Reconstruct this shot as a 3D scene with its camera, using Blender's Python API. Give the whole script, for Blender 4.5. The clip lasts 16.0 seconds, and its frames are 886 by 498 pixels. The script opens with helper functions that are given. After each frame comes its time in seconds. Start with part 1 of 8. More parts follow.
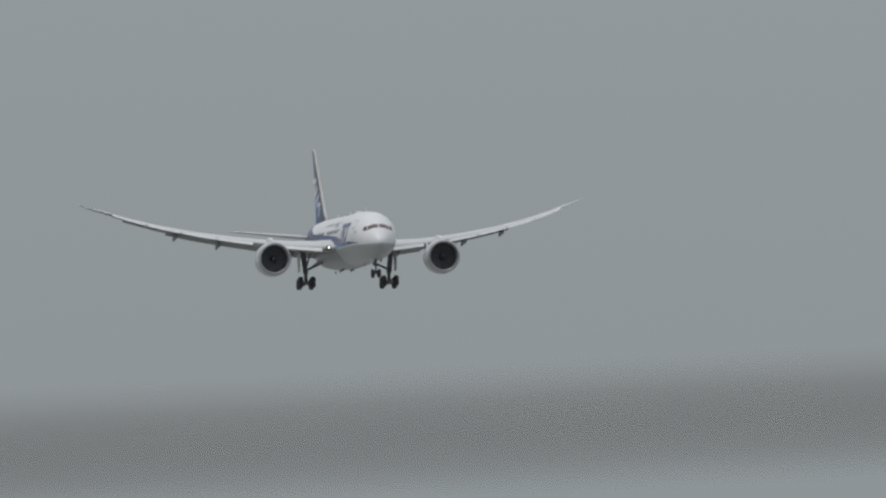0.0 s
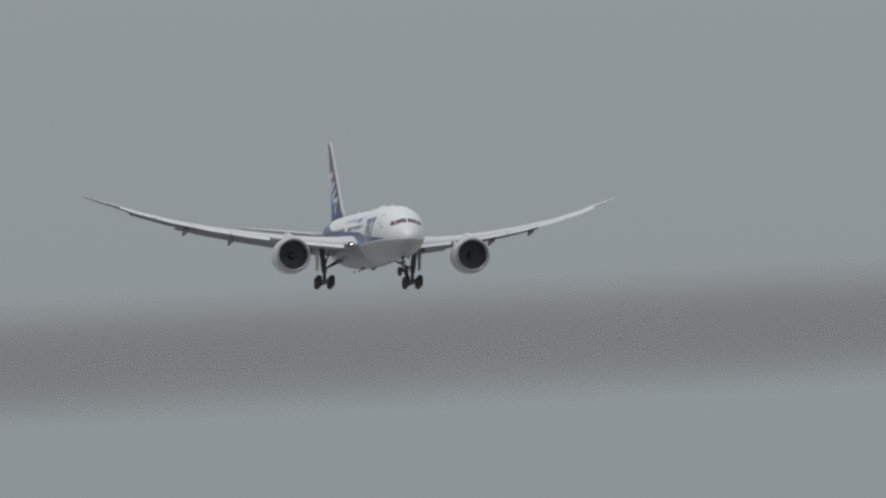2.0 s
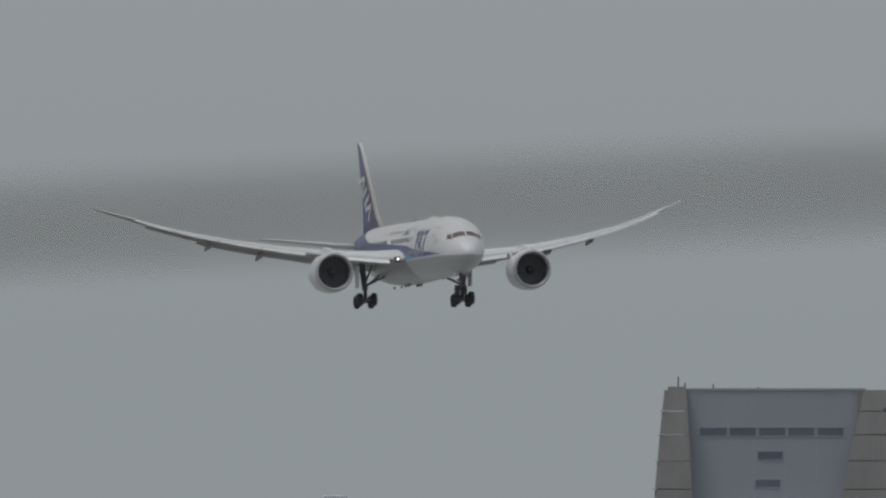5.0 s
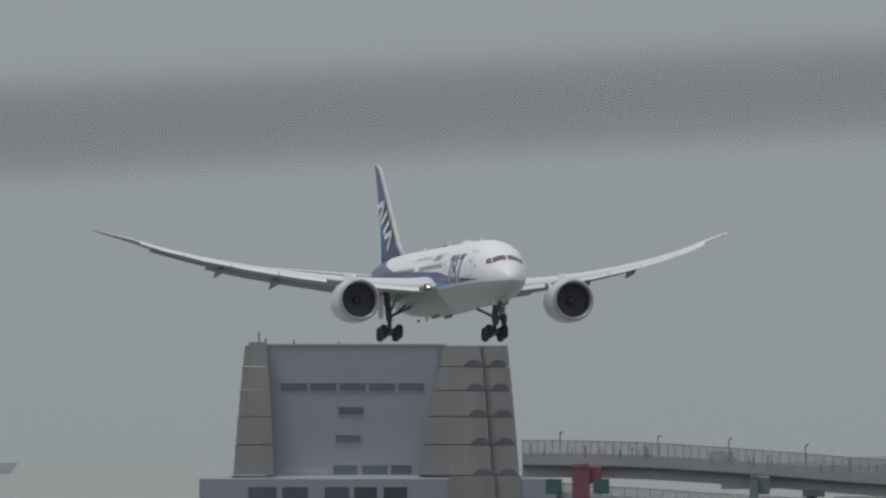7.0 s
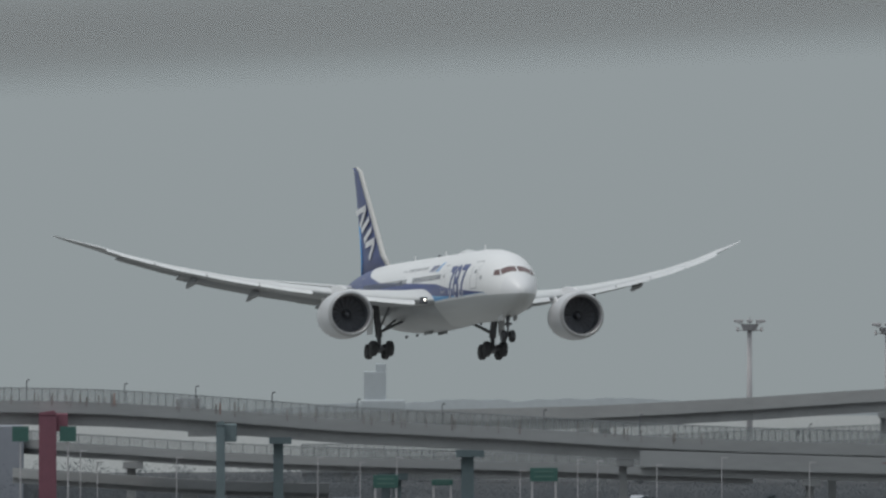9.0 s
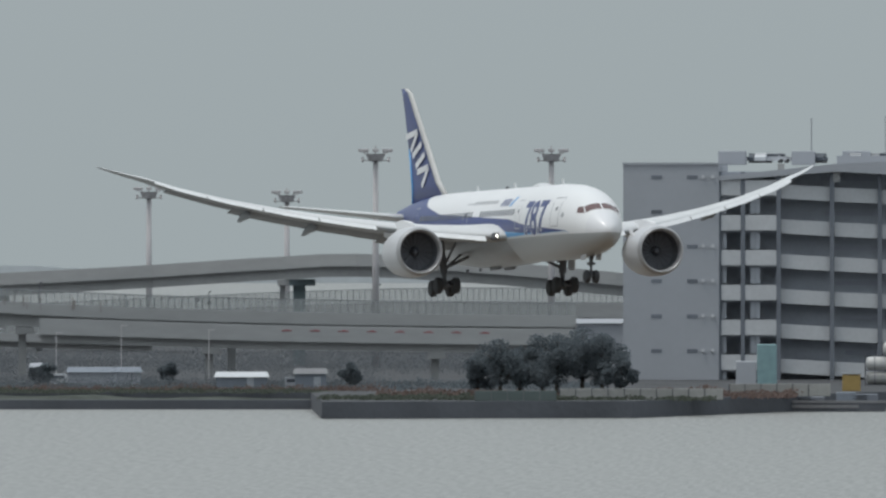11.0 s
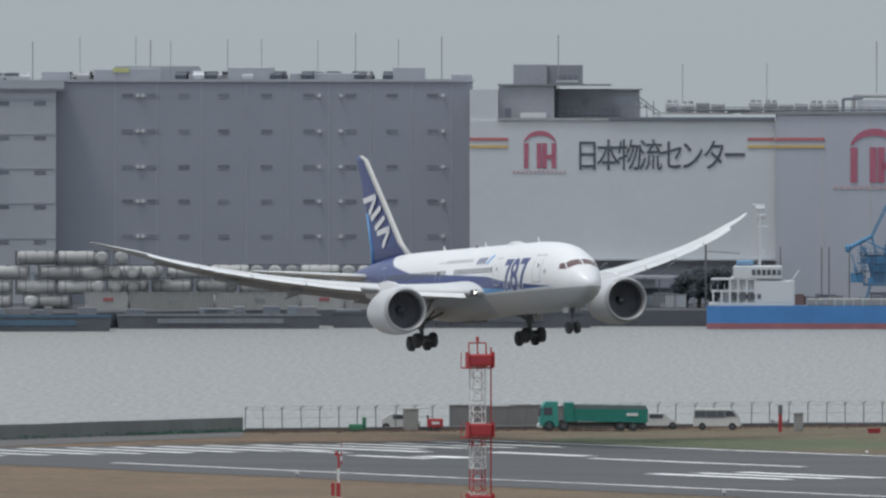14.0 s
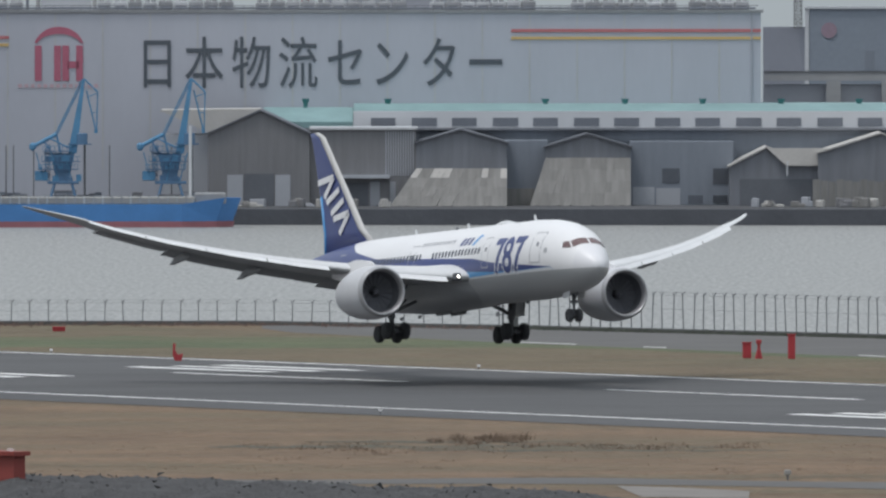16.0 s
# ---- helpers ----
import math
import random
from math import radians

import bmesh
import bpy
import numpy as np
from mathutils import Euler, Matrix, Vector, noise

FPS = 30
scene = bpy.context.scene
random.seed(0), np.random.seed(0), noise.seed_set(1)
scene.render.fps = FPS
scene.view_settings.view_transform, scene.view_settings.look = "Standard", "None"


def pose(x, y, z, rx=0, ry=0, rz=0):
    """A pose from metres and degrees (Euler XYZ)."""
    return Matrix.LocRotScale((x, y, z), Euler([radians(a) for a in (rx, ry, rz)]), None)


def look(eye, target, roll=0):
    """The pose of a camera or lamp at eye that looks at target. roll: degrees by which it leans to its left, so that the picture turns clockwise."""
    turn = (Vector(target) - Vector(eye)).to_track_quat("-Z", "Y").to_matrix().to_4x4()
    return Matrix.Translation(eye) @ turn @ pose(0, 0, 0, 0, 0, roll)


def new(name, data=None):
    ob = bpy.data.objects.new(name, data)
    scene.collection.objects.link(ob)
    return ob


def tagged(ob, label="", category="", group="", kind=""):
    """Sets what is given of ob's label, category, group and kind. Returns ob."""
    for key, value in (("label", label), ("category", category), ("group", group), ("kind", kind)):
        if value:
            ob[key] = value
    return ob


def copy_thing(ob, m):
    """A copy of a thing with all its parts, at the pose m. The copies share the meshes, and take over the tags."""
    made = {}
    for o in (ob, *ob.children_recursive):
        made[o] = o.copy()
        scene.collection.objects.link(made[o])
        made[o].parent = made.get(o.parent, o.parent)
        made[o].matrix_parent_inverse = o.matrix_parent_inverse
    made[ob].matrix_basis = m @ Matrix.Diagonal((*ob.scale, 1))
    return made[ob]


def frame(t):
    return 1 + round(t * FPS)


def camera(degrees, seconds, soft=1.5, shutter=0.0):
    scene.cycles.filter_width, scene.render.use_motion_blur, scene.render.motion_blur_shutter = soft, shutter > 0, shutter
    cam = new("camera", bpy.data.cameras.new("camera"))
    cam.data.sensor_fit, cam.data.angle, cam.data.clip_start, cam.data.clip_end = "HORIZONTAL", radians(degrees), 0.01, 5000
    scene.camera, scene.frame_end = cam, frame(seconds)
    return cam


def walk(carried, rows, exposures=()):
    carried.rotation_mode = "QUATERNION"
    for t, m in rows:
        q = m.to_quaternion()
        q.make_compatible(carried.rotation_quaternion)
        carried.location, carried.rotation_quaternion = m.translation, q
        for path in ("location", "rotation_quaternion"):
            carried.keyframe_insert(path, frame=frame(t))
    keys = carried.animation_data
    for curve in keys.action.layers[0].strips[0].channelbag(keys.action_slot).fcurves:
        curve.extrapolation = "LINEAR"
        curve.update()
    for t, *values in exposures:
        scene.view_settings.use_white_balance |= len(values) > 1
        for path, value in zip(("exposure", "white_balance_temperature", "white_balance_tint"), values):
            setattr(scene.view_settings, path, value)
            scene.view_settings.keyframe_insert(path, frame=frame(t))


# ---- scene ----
CAM_ROWS = [
    (0.0, -17.4499, 1.2206, 29.0065),
    (0.5, -17.1140, 1.1922, 29.0059),
    (1.0, -16.8420, 1.1330, 29.0054),
    (1.5, -16.5416, 1.0621, 29.0048),
    (2.0, -16.2270, 0.9817, 29.0024),
    (2.5, -15.8603, 0.8752, 29.0000),
    (3.0, -15.4558, 0.8182, 29.0016),
    (3.5, -15.1318, 0.7806, 29.0003),
    (4.0, -14.8101, 0.7593, 28.9987),
    (4.2, -14.6729, 0.7522, 28.9980),
    (6.3, -12.9342, 0.5228, 28.9903),
    (6.5, -12.7758, 0.5275, 28.9896),
    (7.0, -12.2814, 0.4755, 28.9877),
    (7.5, -11.7823, 0.4826, 28.9868),
    (8.0, -11.2595, 0.4376, 28.9859),
    (8.5, -10.6492, 0.3595, 28.9850),
    (9.0, -10.0496, 0.2555, 28.9840),
    (9.5, -9.4287, 0.1490, 28.9840),
    (10.0, -8.8349, -0.0142, 28.9840),
    (10.2, -8.6008, -0.1041, 28.9840),
    (12.3, -5.6558, -0.4104, 28.9840),
    (12.5, -5.3908, -0.4222, 28.9840),
    (13.0, -4.8113, -0.4200, 28.9840),
    (13.5, -4.1088, -0.4861, 28.9840),
    (14.0, -3.4133, -0.6174, 28.9840),
    (14.5, -2.6256, -0.6954, 28.9840),
    (15.0, -1.7764, -0.7924, 28.9840),
    (15.5, -0.9273, -0.9178, 28.9840),
    (16.0, 0.0000, -1.0432, 28.9840),
]


def aim(az, up, z):
    a, e = radians(az), radians(up)
    d = Vector((math.sin(a) * math.cos(e), math.cos(a) * math.cos(e), math.sin(e)))
    eye = Vector((0, 0, z))
    return look(eye, eye + d * 100)


cam = camera(3.7077, 16.0, soft=2.45)
cam.data.dof.use_dof = True
cam.data.dof.focus_distance = 1300.0
cam.data.dof.aperture_fstop = 24.0
walk(cam, [(t, aim(a, e, z)) for t, a, e, z in CAM_ROWS],
     exposures=[(0.0, -0.15, 6640, 10), (4.2, -0.16, 6640, 10), (6.3, -0.1, 6620, 10), (9.0, -0.08, 6550, 8), (10.0, 0.06, 6500, 7), (10.2, 0.08, 6500, 7), (12.3, 0.45, 6450, 9), (13.3, 0.44, 6420, 10), (14.3, 0.32, 6420, 10), (15.2, 0.32, 6430, 10), (16.0, 0.35, 6450, 11)])

# ---------------------------------------------------------------- sky and sun
SUN_UP, SUN_AZ = 68.0, -125.0
world = bpy.data.worlds.new("overcast_sky")
world.use_nodes = True
scene.world = world
wn, wl = world.node_tree.nodes, world.node_tree.links
bg = wn["Background"]
sky = wn.new("ShaderNodeTexSky")
sky.sky_type = "NISHITA"
sky.sun_disc = False
sky.sun_elevation, sky.sun_rotation = radians(SUN_UP), radians(SUN_AZ)
sky.dust_density, sky.air_density, sky.ozone_density = 5.0, 1.2, 1.0
# overcast: grey and even near the horizon, about twice as bright overhead
where = wn.new("ShaderNodeTexCoord")
up_ = wn.new("ShaderNodeSeparateXYZ")
wl.new(where.outputs["Generated"], up_.inputs[0])
rise = wn.new("ShaderNodeMapRange")
rise.inputs["From Min"].default_value, rise.inputs["From Max"].default_value = -0.01, 0.9
wl.new(up_.outputs["Z"], rise.inputs["Value"])
cloud = wn.new("ShaderNodeMix")
cloud.data_type = "RGBA"
cloud.inputs["A"].default_value = (3.04, 3.42, 3.62, 1)
cloud.inputs["B"].default_value = (7.0, 7.6, 8.2, 1)
wl.new(rise.outputs["Result"], cloud.inputs["Factor"])
haze = wn.new("ShaderNodeMix")
haze.data_type = "RGBA"
haze.inputs["Factor"].default_value = 0.94
wl.new(sky.outputs["Color"], haze.inputs["A"])
wl.new(cloud.outputs["Result"], haze.inputs["B"])
wl.new(haze.outputs["Result"], bg.inputs["Color"])
bg.inputs["Strength"].default_value = 0.1

sun = new("sun", bpy.data.lights.new("sun", "SUN"))
sun.data.energy, sun.data.angle, sun.data.color = 1.0, radians(12), (1.0, 0.97, 0.93)
sa, se = radians(SUN_AZ), radians(SUN_UP)
sun.matrix_world = look((0, 0, 0), (-math.sin(sa) * math.cos(se), -math.cos(sa) * math.cos(se), -math.sin(se)))

# ---------------------------------------------------------------- materials


def mat(name, color, rough=0.6, metal=0.0, vary=0.12, size=1.0, bump=0.0, fine=0.08, coat=0.0, island=0.0, stretch=(1, 1, 1)):
    """A surface with stains at a large scale and grain at a small one; size in metres."""
    m = bpy.data.materials.new(name)
    m.use_nodes = True
    n, l = m.node_tree.nodes, m.node_tree.links
    b = n["Principled BSDF"]
    b.inputs["Roughness"].default_value, b.inputs["Metallic"].default_value = rough, metal
    b.inputs["Coat Weight"].default_value = coat
    tc = n.new("ShaderNodeTexCoord")
    mp = n.new("ShaderNodeMapping")
    mp.inputs["Scale"].default_value = stretch
    l.new(tc.outputs["Object"], mp.inputs["Vector"])
    big, small = n.new("ShaderNodeTexNoise"), n.new("ShaderNodeTexNoise")
    big.inputs["Scale"].default_value, big.inputs["Detail"].default_value = 1.0 / size, 6
    small.inputs["Scale"].default_value, small.inputs["Detail"].default_value = 9.0 / size, 3
    for t in (big, small):
        l.new(mp.outputs["Vector"], t.inputs["Vector"])
    add = n.new("ShaderNodeMath")
    add.operation = "MULTIPLY_ADD"
    l.new(small.outputs["Fac"], add.inputs[0])
    add.inputs[1].default_value = fine / max(vary, 1e-3)
    l.new(big.outputs["Fac"], add.inputs[2])
    rng = n.new("ShaderNodeMapRange")
    mid = 0.5 + 0.5 * fine / max(vary, 1e-3)
    rng.inputs["From Min"].default_value, rng.inputs["From Max"].default_value = mid - 0.4, mid + 0.4
    rng.inputs["To Min"].default_value, rng.inputs["To Max"].default_value = 1 - vary, 1 + vary
    l.new(add.outputs[0], rng.inputs["Value"])
    out = rng.outputs["Result"]
    if island:
        oi = n.new("ShaderNodeObjectInfo")
        r2 = n.new("ShaderNodeMapRange")
        r2.inputs["To Min"].default_value, r2.inputs["To Max"].default_value = 1 - island, 1 + island
        l.new(oi.outputs["Random"], r2.inputs["Value"])
        mu = n.new("ShaderNodeMath")
        mu.operation = "MULTIPLY"
        l.new(out, mu.inputs[0]), l.new(r2.outputs["Result"], mu.inputs[1])
        out = mu.outputs[0]
    mul = n.new("ShaderNodeVectorMath")
    mul.operation = "SCALE"
    mul.inputs[0].default_value = color
    l.new(out, mul.inputs["Scale"])
    l.new(mul.outputs["Vector"], b.inputs["Base Color"])
    if bump:
        bp = n.new("ShaderNodeBump")
        bp.inputs["Strength"].default_value, bp.inputs["Distance"].default_value = bump, size * 0.1
        l.new(add.outputs[0], bp.inputs["Height"])
        l.new(bp.outputs["Normal"], b.inputs["Normal"])
    return m


def glow(name, color, strength):
    m = bpy.data.materials.new(name)
    m.use_nodes = True
    b = m.node_tree.nodes["Principled BSDF"]
    b.inputs["Base Color"].default_value = (*color, 1)
    b.inputs["Emission Color"].default_value = (*color, 1)
    b.inputs["Emission Strength"].default_value = strength
    return m


M_WHITE = mat("white_aircraft_paint", (0.78, 0.78, 0.79), 0.42, vary=0.05, size=3, fine=0.02)
M_NAVY = mat("navy_paint", (0.045, 0.066, 0.21), 0.3, vary=0.08, size=3, fine=0.03)
M_SLAT = mat("slat_pale_grey", (0.7, 0.71, 0.72), 0.5, vary=0.1, size=1.2, fine=0.05)
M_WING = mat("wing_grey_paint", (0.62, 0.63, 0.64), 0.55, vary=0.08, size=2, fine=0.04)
# underside and flap greys are darkened: shade below the wing is in the colour
M_UNDERSHADE = mat("wing_underside_shade", (0.36, 0.37, 0.38), 0.6, vary=0.12, size=1.6, fine=0.05)
M_FINEDGE = mat("fin_edge_grey", (0.56, 0.55, 0.54), 0.55, vary=0.08, size=1)
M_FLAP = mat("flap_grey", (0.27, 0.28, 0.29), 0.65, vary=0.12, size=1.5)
M_METAL = mat("bare_metal_lip", (0.42, 0.42, 0.43), 0.4, 0.4, vary=0.06, size=1)
M_NACELLE = mat("nacelle_pale_grey", (0.575, 0.58, 0.6), 0.4, vary=0.07, size=2, fine=0.03)
M_DARK = mat("intake_dark", (0.12, 0.124, 0.138), 0.7, vary=0.15, size=0.6)
M_FAN = mat("fan_blade_metal", (0.135, 0.14, 0.158), 0.7, 0.1, vary=0.1, size=0.4)
M_TYRE = mat("tyre_rubber", (0.05, 0.051, 0.055), 0.85, vary=0.2, size=0.3, bump=0.2)
M_STRUT = mat("gear_metal", (0.12, 0.125, 0.135), 0.55, 0.2, vary=0.15, size=0.5)
M_GLASS = mat("cockpit_glass", (0.16, 0.1, 0.1), 0.12, vary=0.2, size=0.8)
M_PORT = mat("cabin_window_glass", (0.1, 0.11, 0.14), 0.2, vary=0.1, size=0.5)
M_LAMP = glow("landing_lamp", (1.0, 0.96, 0.86), 6.0)
M_LINE = mat("panel_line_grey", (0.42, 0.43, 0.45), 0.5, vary=0.08, size=0.6)
M_SKYBLUE = mat("light_blue_paint", (0.1, 0.36, 0.72), 0.35, vary=0.06, size=2, fine=0.02)

# ---------------------------------------------------------------- helpers


def part(name, bm, material, parent=None, label="", smooth=False):
    me = bpy.data.meshes.new(name)
    bmesh.ops.recalc_face_normals(bm, faces=bm.faces)
    if smooth:
        for f in bm.faces:
            f.smooth = True
    bm.to_mesh(me)
    bm.free()
    for m in material if isinstance(material, (list, tuple)) else [material]:
        me.materials.append(m)
    ob = new(name, me)
    if parent is not None:
        ob.parent = parent
    if label:
        tagged(ob, label)
    return ob


def thing(name, m, label, category, group="", kind=""):
    ob = new(name)
    ob.matrix_basis = m
    return tagged(ob, label, category, group, kind)


TICK = 24222.0


def spot(u, dist, z=0.0):
    """A place by its bearing from the deck (24222 to the radian, clockwise) and distance."""
    return Vector((math.sin(u / TICK) * dist, math.cos(u / TICK) * dist, z))


def face_us(u, dist, z=0.0, turn=0.0):
    """The pose of a thing whose local -y side faces the deck."""
    p = spot(u, dist, z)
    return pose(p.x, p.y, p.z, 0, 0, -math.degrees(u / TICK) + turn)


def low(e, dist):
    """The height of a place seen e/24222 radians below the deck's eye level."""
    return 29.0 - e * dist / TICK


def box(bm, x0, x1, y0, y1, z0, z1, bevel=0.0, m=None, mi=0):
    g = bmesh.ops.create_cube(bm, size=1.0)
    for v in g["verts"]:
        v.co = Vector((x0 + (v.co.x + 0.5) * (x1 - x0), y0 + (v.co.y + 0.5) * (y1 - y0), z0 + (v.co.z + 0.5) * (z1 - z0)))
    vs = g["verts"]
    fs = {f for v in vs for f in v.link_faces}
    for f in fs:
        f.material_index = mi
    if bevel:
        es = list({e for v in vs for e in v.link_edges})
        r = bmesh.ops.bevel(bm, geom=es, offset=bevel, segments=1, affect="EDGES")
        vs = list({v for f in r["faces"] for v in f.verts} | {v for v in vs if v.is_valid})
    if m is not None:
        bmesh.ops.transform(bm, matrix=m, verts=[v for v in vs if v.is_valid])
    return bm


def boxes(*dims, bevel=0.0):
    bm = bmesh.new()
    for d in dims:
        box(bm, *d, bevel=bevel)
    return bm


def rod(bm, a, b, r0, r1=None, seg=10, caps=True):
    a, b = Vector(a), Vector(b)
    d = b - a
    if d.length < 1e-6:
        return bm
    m = Matrix.Translation((a + b) / 2) @ d.to_track_quat("Z", "Y").to_matrix().to_4x4()
    bmesh.ops.create_cone(bm, cap_ends=caps, segments=seg, radius1=r0, radius2=r0 if r1 is None else r1, depth=d.length, matrix=m)
    return bm


def rods(*list_, seg=8):
    bm = bmesh.new()
    for a, b, r in list_:
        rod(bm, a, b, r, seg=seg)
    return bm


def loft(bm, rings, close=True, caps=(True, True), mi=0):
    """Skin through rings of equal length."""
    vs = [[bm.verts.new(p) for p in r] for r in rings]
    k = len(rings[0])
    for a, b in zip(vs, vs[1:]):
        for i in range(k if close else k - 1):
            f = bm.faces.new((a[i], a[(i + 1) % k], b[(i + 1) % k], b[i]))
            f.material_index = mi
    for on, r in zip(caps, (vs[0], vs[-1])):
        if on and close:
            bm.faces.new(r).material_index = mi
    return bm


def prism(bm, pts, y0, y1, mi=0):
    """A flat outline in x, z given a depth along y."""
    a = [bm.verts.new((x, y0, z)) for x, z in pts]
    b = [bm.verts.new((x, y1, z)) for x, z in pts]
    k = len(pts)
    fs = [bm.faces.new(a), bm.faces.new(b[::-1])]
    fs += [bm.faces.new((a[i], b[i], b[(i + 1) % k], a[(i + 1) % k])) for i in range(k)]
    for f in fs:
        f.material_index = mi
    return bm


def lerp_table(tab, x):
    """Smooth interpolation in a table of rows (x, values...), x falling."""
    for a, b in zip(tab, tab[1:]):
        if a[0] >= x >= b[0]:
            s = (a[0] - x) / (a[0] - b[0])
            return [p + (q - p) * s for p, q in zip(a[1:], b[1:])]
    return list(tab[-1][1:])

# ---------------------------------------------------------------- the airliner
# body space: x forward from the nose, y to its left, z up

FUSE = [(0.0, 0.02, -0.88, -0.92), (-0.12, 0.34, -0.55, -1.24), (-0.4, 0.66, -0.22, -1.58), (-1.0, 1.1, 0.28, -1.95), (-1.8, 1.52, 0.85, -2.25),
        (-2.8, 1.9, 1.5, -2.48), (-4.0, 2.26, 2.14, -2.68), (-5.5, 2.56, 2.58, -2.83), (-7.5, 2.78, 2.86, -2.93), (-10.5, 2.885, 2.985, -2.985),
        (-37.0, 2.885, 2.985, -2.985), (-40.0, 2.82, 2.98, -2.62), (-43.5, 2.52, 2.92, -1.85), (-47.0, 2.02, 2.72, -0.85), (-50.5, 1.42, 2.42, 0.15),
        (-53.5, 0.86, 2.1, 0.85), (-55.5, 0.45, 1.88, 1.25), (-56.5, 0.16, 1.72, 1.45)]


def fuse_section(x):
    w, top, bot = lerp_table(FUSE, x)
    return w, top, bot


def fuse_point(x, z, out=0.0):
    """The point of the starboard skin at station x and height z (y is negative)."""
    w, top, bot = fuse_section(x)
    c, h = (top + bot) / 2, (top - bot) / 2
    s = max(0.0, 1 - ((z - c) / h) ** 2)
    return Vector((x, -(w * math.sqrt(s) + out), z))


def livery():
    """White top, grey belly darkened for its shade, a navy band that widens towards the tail, with a light blue lower
    edge.
    """
    m = mat("airliner_livery", (0.8, 0.8, 0.81), 0.36, vary=0.04, size=4, fine=0.02, coat=0.1)
    n, l = m.node_tree.nodes, m.node_tree.links
    b = n["Principled BSDF"]
    base = b.inputs["Base Color"].links[0].from_socket
    tc = n.new("ShaderNodeTexCoord")
    sep = n.new("ShaderNodeSeparateXYZ")
    l.new(tc.outputs["Object"], sep.inputs[0])
    st = n.new("ShaderNodeMapRange")  # 0 at the nose, 1 at 50 m
    st.inputs["From Max"].default_value = -50.0
    l.new(sep.outputs["X"], st.inputs["Value"])

    def curve(points):
        """The height (-4 to 4 m) along the body as a ramp."""
        r = n.new("ShaderNodeValToRGB")
        e = r.color_ramp.elements
        for i, (x, z) in enumerate(points):
            k = e[i] if i < 2 else e.new(min(1.0, -x / 50))
            k.position = min(1.0, -x / 50)
        for k, (x, z) in zip(sorted(e, key=lambda q: q.position), points):
            v = (z + 4) / 8
            k.color = (v, v, v, 1)
        l.new(st.outputs["Result"], r.inputs["Fac"])
        g = n.new("ShaderNodeMath")
        g.operation = "MULTIPLY_ADD"
        l.new(r.outputs["Color"], g.inputs[0])
        g.inputs[1].default_value, g.inputs[2].default_value = 8, -4
        return g.outputs[0]

    def below(limit):
        c = n.new("ShaderNodeMath")
        c.operation = "SUBTRACT"
        l.new(limit, c.inputs[0]), l.new(sep.outputs["Z"], c.inputs[1])
        s = n.new("ShaderNodeMapRange")
        s.inputs["From Min"].default_value, s.inputs["From Max"].default_value = -0.03, 0.03
        l.new(c.outputs[0], s.inputs["Value"])
        return s.outputs["Result"]

    def blend(f, a, col):
        x = n.new("ShaderNodeMix")
        x.data_type = "RGBA"
        l.new(f, x.inputs["Factor"]), l.new(a, x.inputs["A"])
        x.inputs["B"].default_value = (*col, 1)
        return x.outputs["Result"]

    top = below(curve([(0, -3.9), (-4.2, -0.78), (-8, -0.5), (-14, -0.05), (-17, 0.35), (-23, 0.62), (-30, 0.9), (-36, 1.15), (-41, 1.9), (-45, 3.1), (-50, 3.9)]))
    low_ = below(curve([(0, -3.9), (-4.2, -0.8), (-9, -0.88), (-14, -0.78), (-20, -0.5), (-26, -0.35), (-33, -0.3), (-40, -0.4), (-50, -0.3)]))
    edge = below(curve([(0, -3.9), (-4.2, -0.82), (-9, -0.92), (-12, -0.92), (-16, -1.0), (-22, -1.1), (-28, -1.0), (-36, -0.9), (-44, -0.8), (-50, -0.6)]))
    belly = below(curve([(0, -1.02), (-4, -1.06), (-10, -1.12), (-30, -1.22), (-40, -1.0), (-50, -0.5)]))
    col = blend(top, base, (0.045, 0.066, 0.215))
    col = blend(low_, col, (0.12, 0.4, 0.75))
    col = blend(edge, col, (0.72, 0.73, 0.74))
    tip = n.new("ShaderNodeMapRange")  # the greyer radome at the nose
    tip.inputs["From Min"].default_value, tip.inputs["From Max"].default_value = -1.72, -1.66
    l.new(sep.outputs["X"], tip.inputs["Value"])
    col = blend(tip.outputs["Result"], col, (0.76, 0.76, 0.78))
    # grey belly paint, made darker so the underside's shade is in the colour
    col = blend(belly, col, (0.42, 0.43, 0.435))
    l.new(col, b.inputs["Base Color"])
    return m


def airfoil(le, te, y, z, thick, n=12, twist=0.0, droop=0.0):
    """A wing section ring at span y, from the leading to the trailing edge."""
    up, dn = [], []
    c = le - te
    for i in range(n + 1):
        s = 0.5 - 0.5 * math.cos(math.pi * i / n)
        t = thick * (2.97 * math.sqrt(s) - 1.26 * s - 3.52 * s * s + 2.84 * s ** 3 - 1.03 * s ** 4) * 0.5
        camber = 0.03 * c * math.sin(math.pi * s) - twist * s * c - droop * s ** 3
        up.append(Vector((le - s * c, y, z + camber + t)))
        dn.append(Vector((le - s * c, y, z + camber - t * 0.8)))
    return up + dn[-2:0:-1]


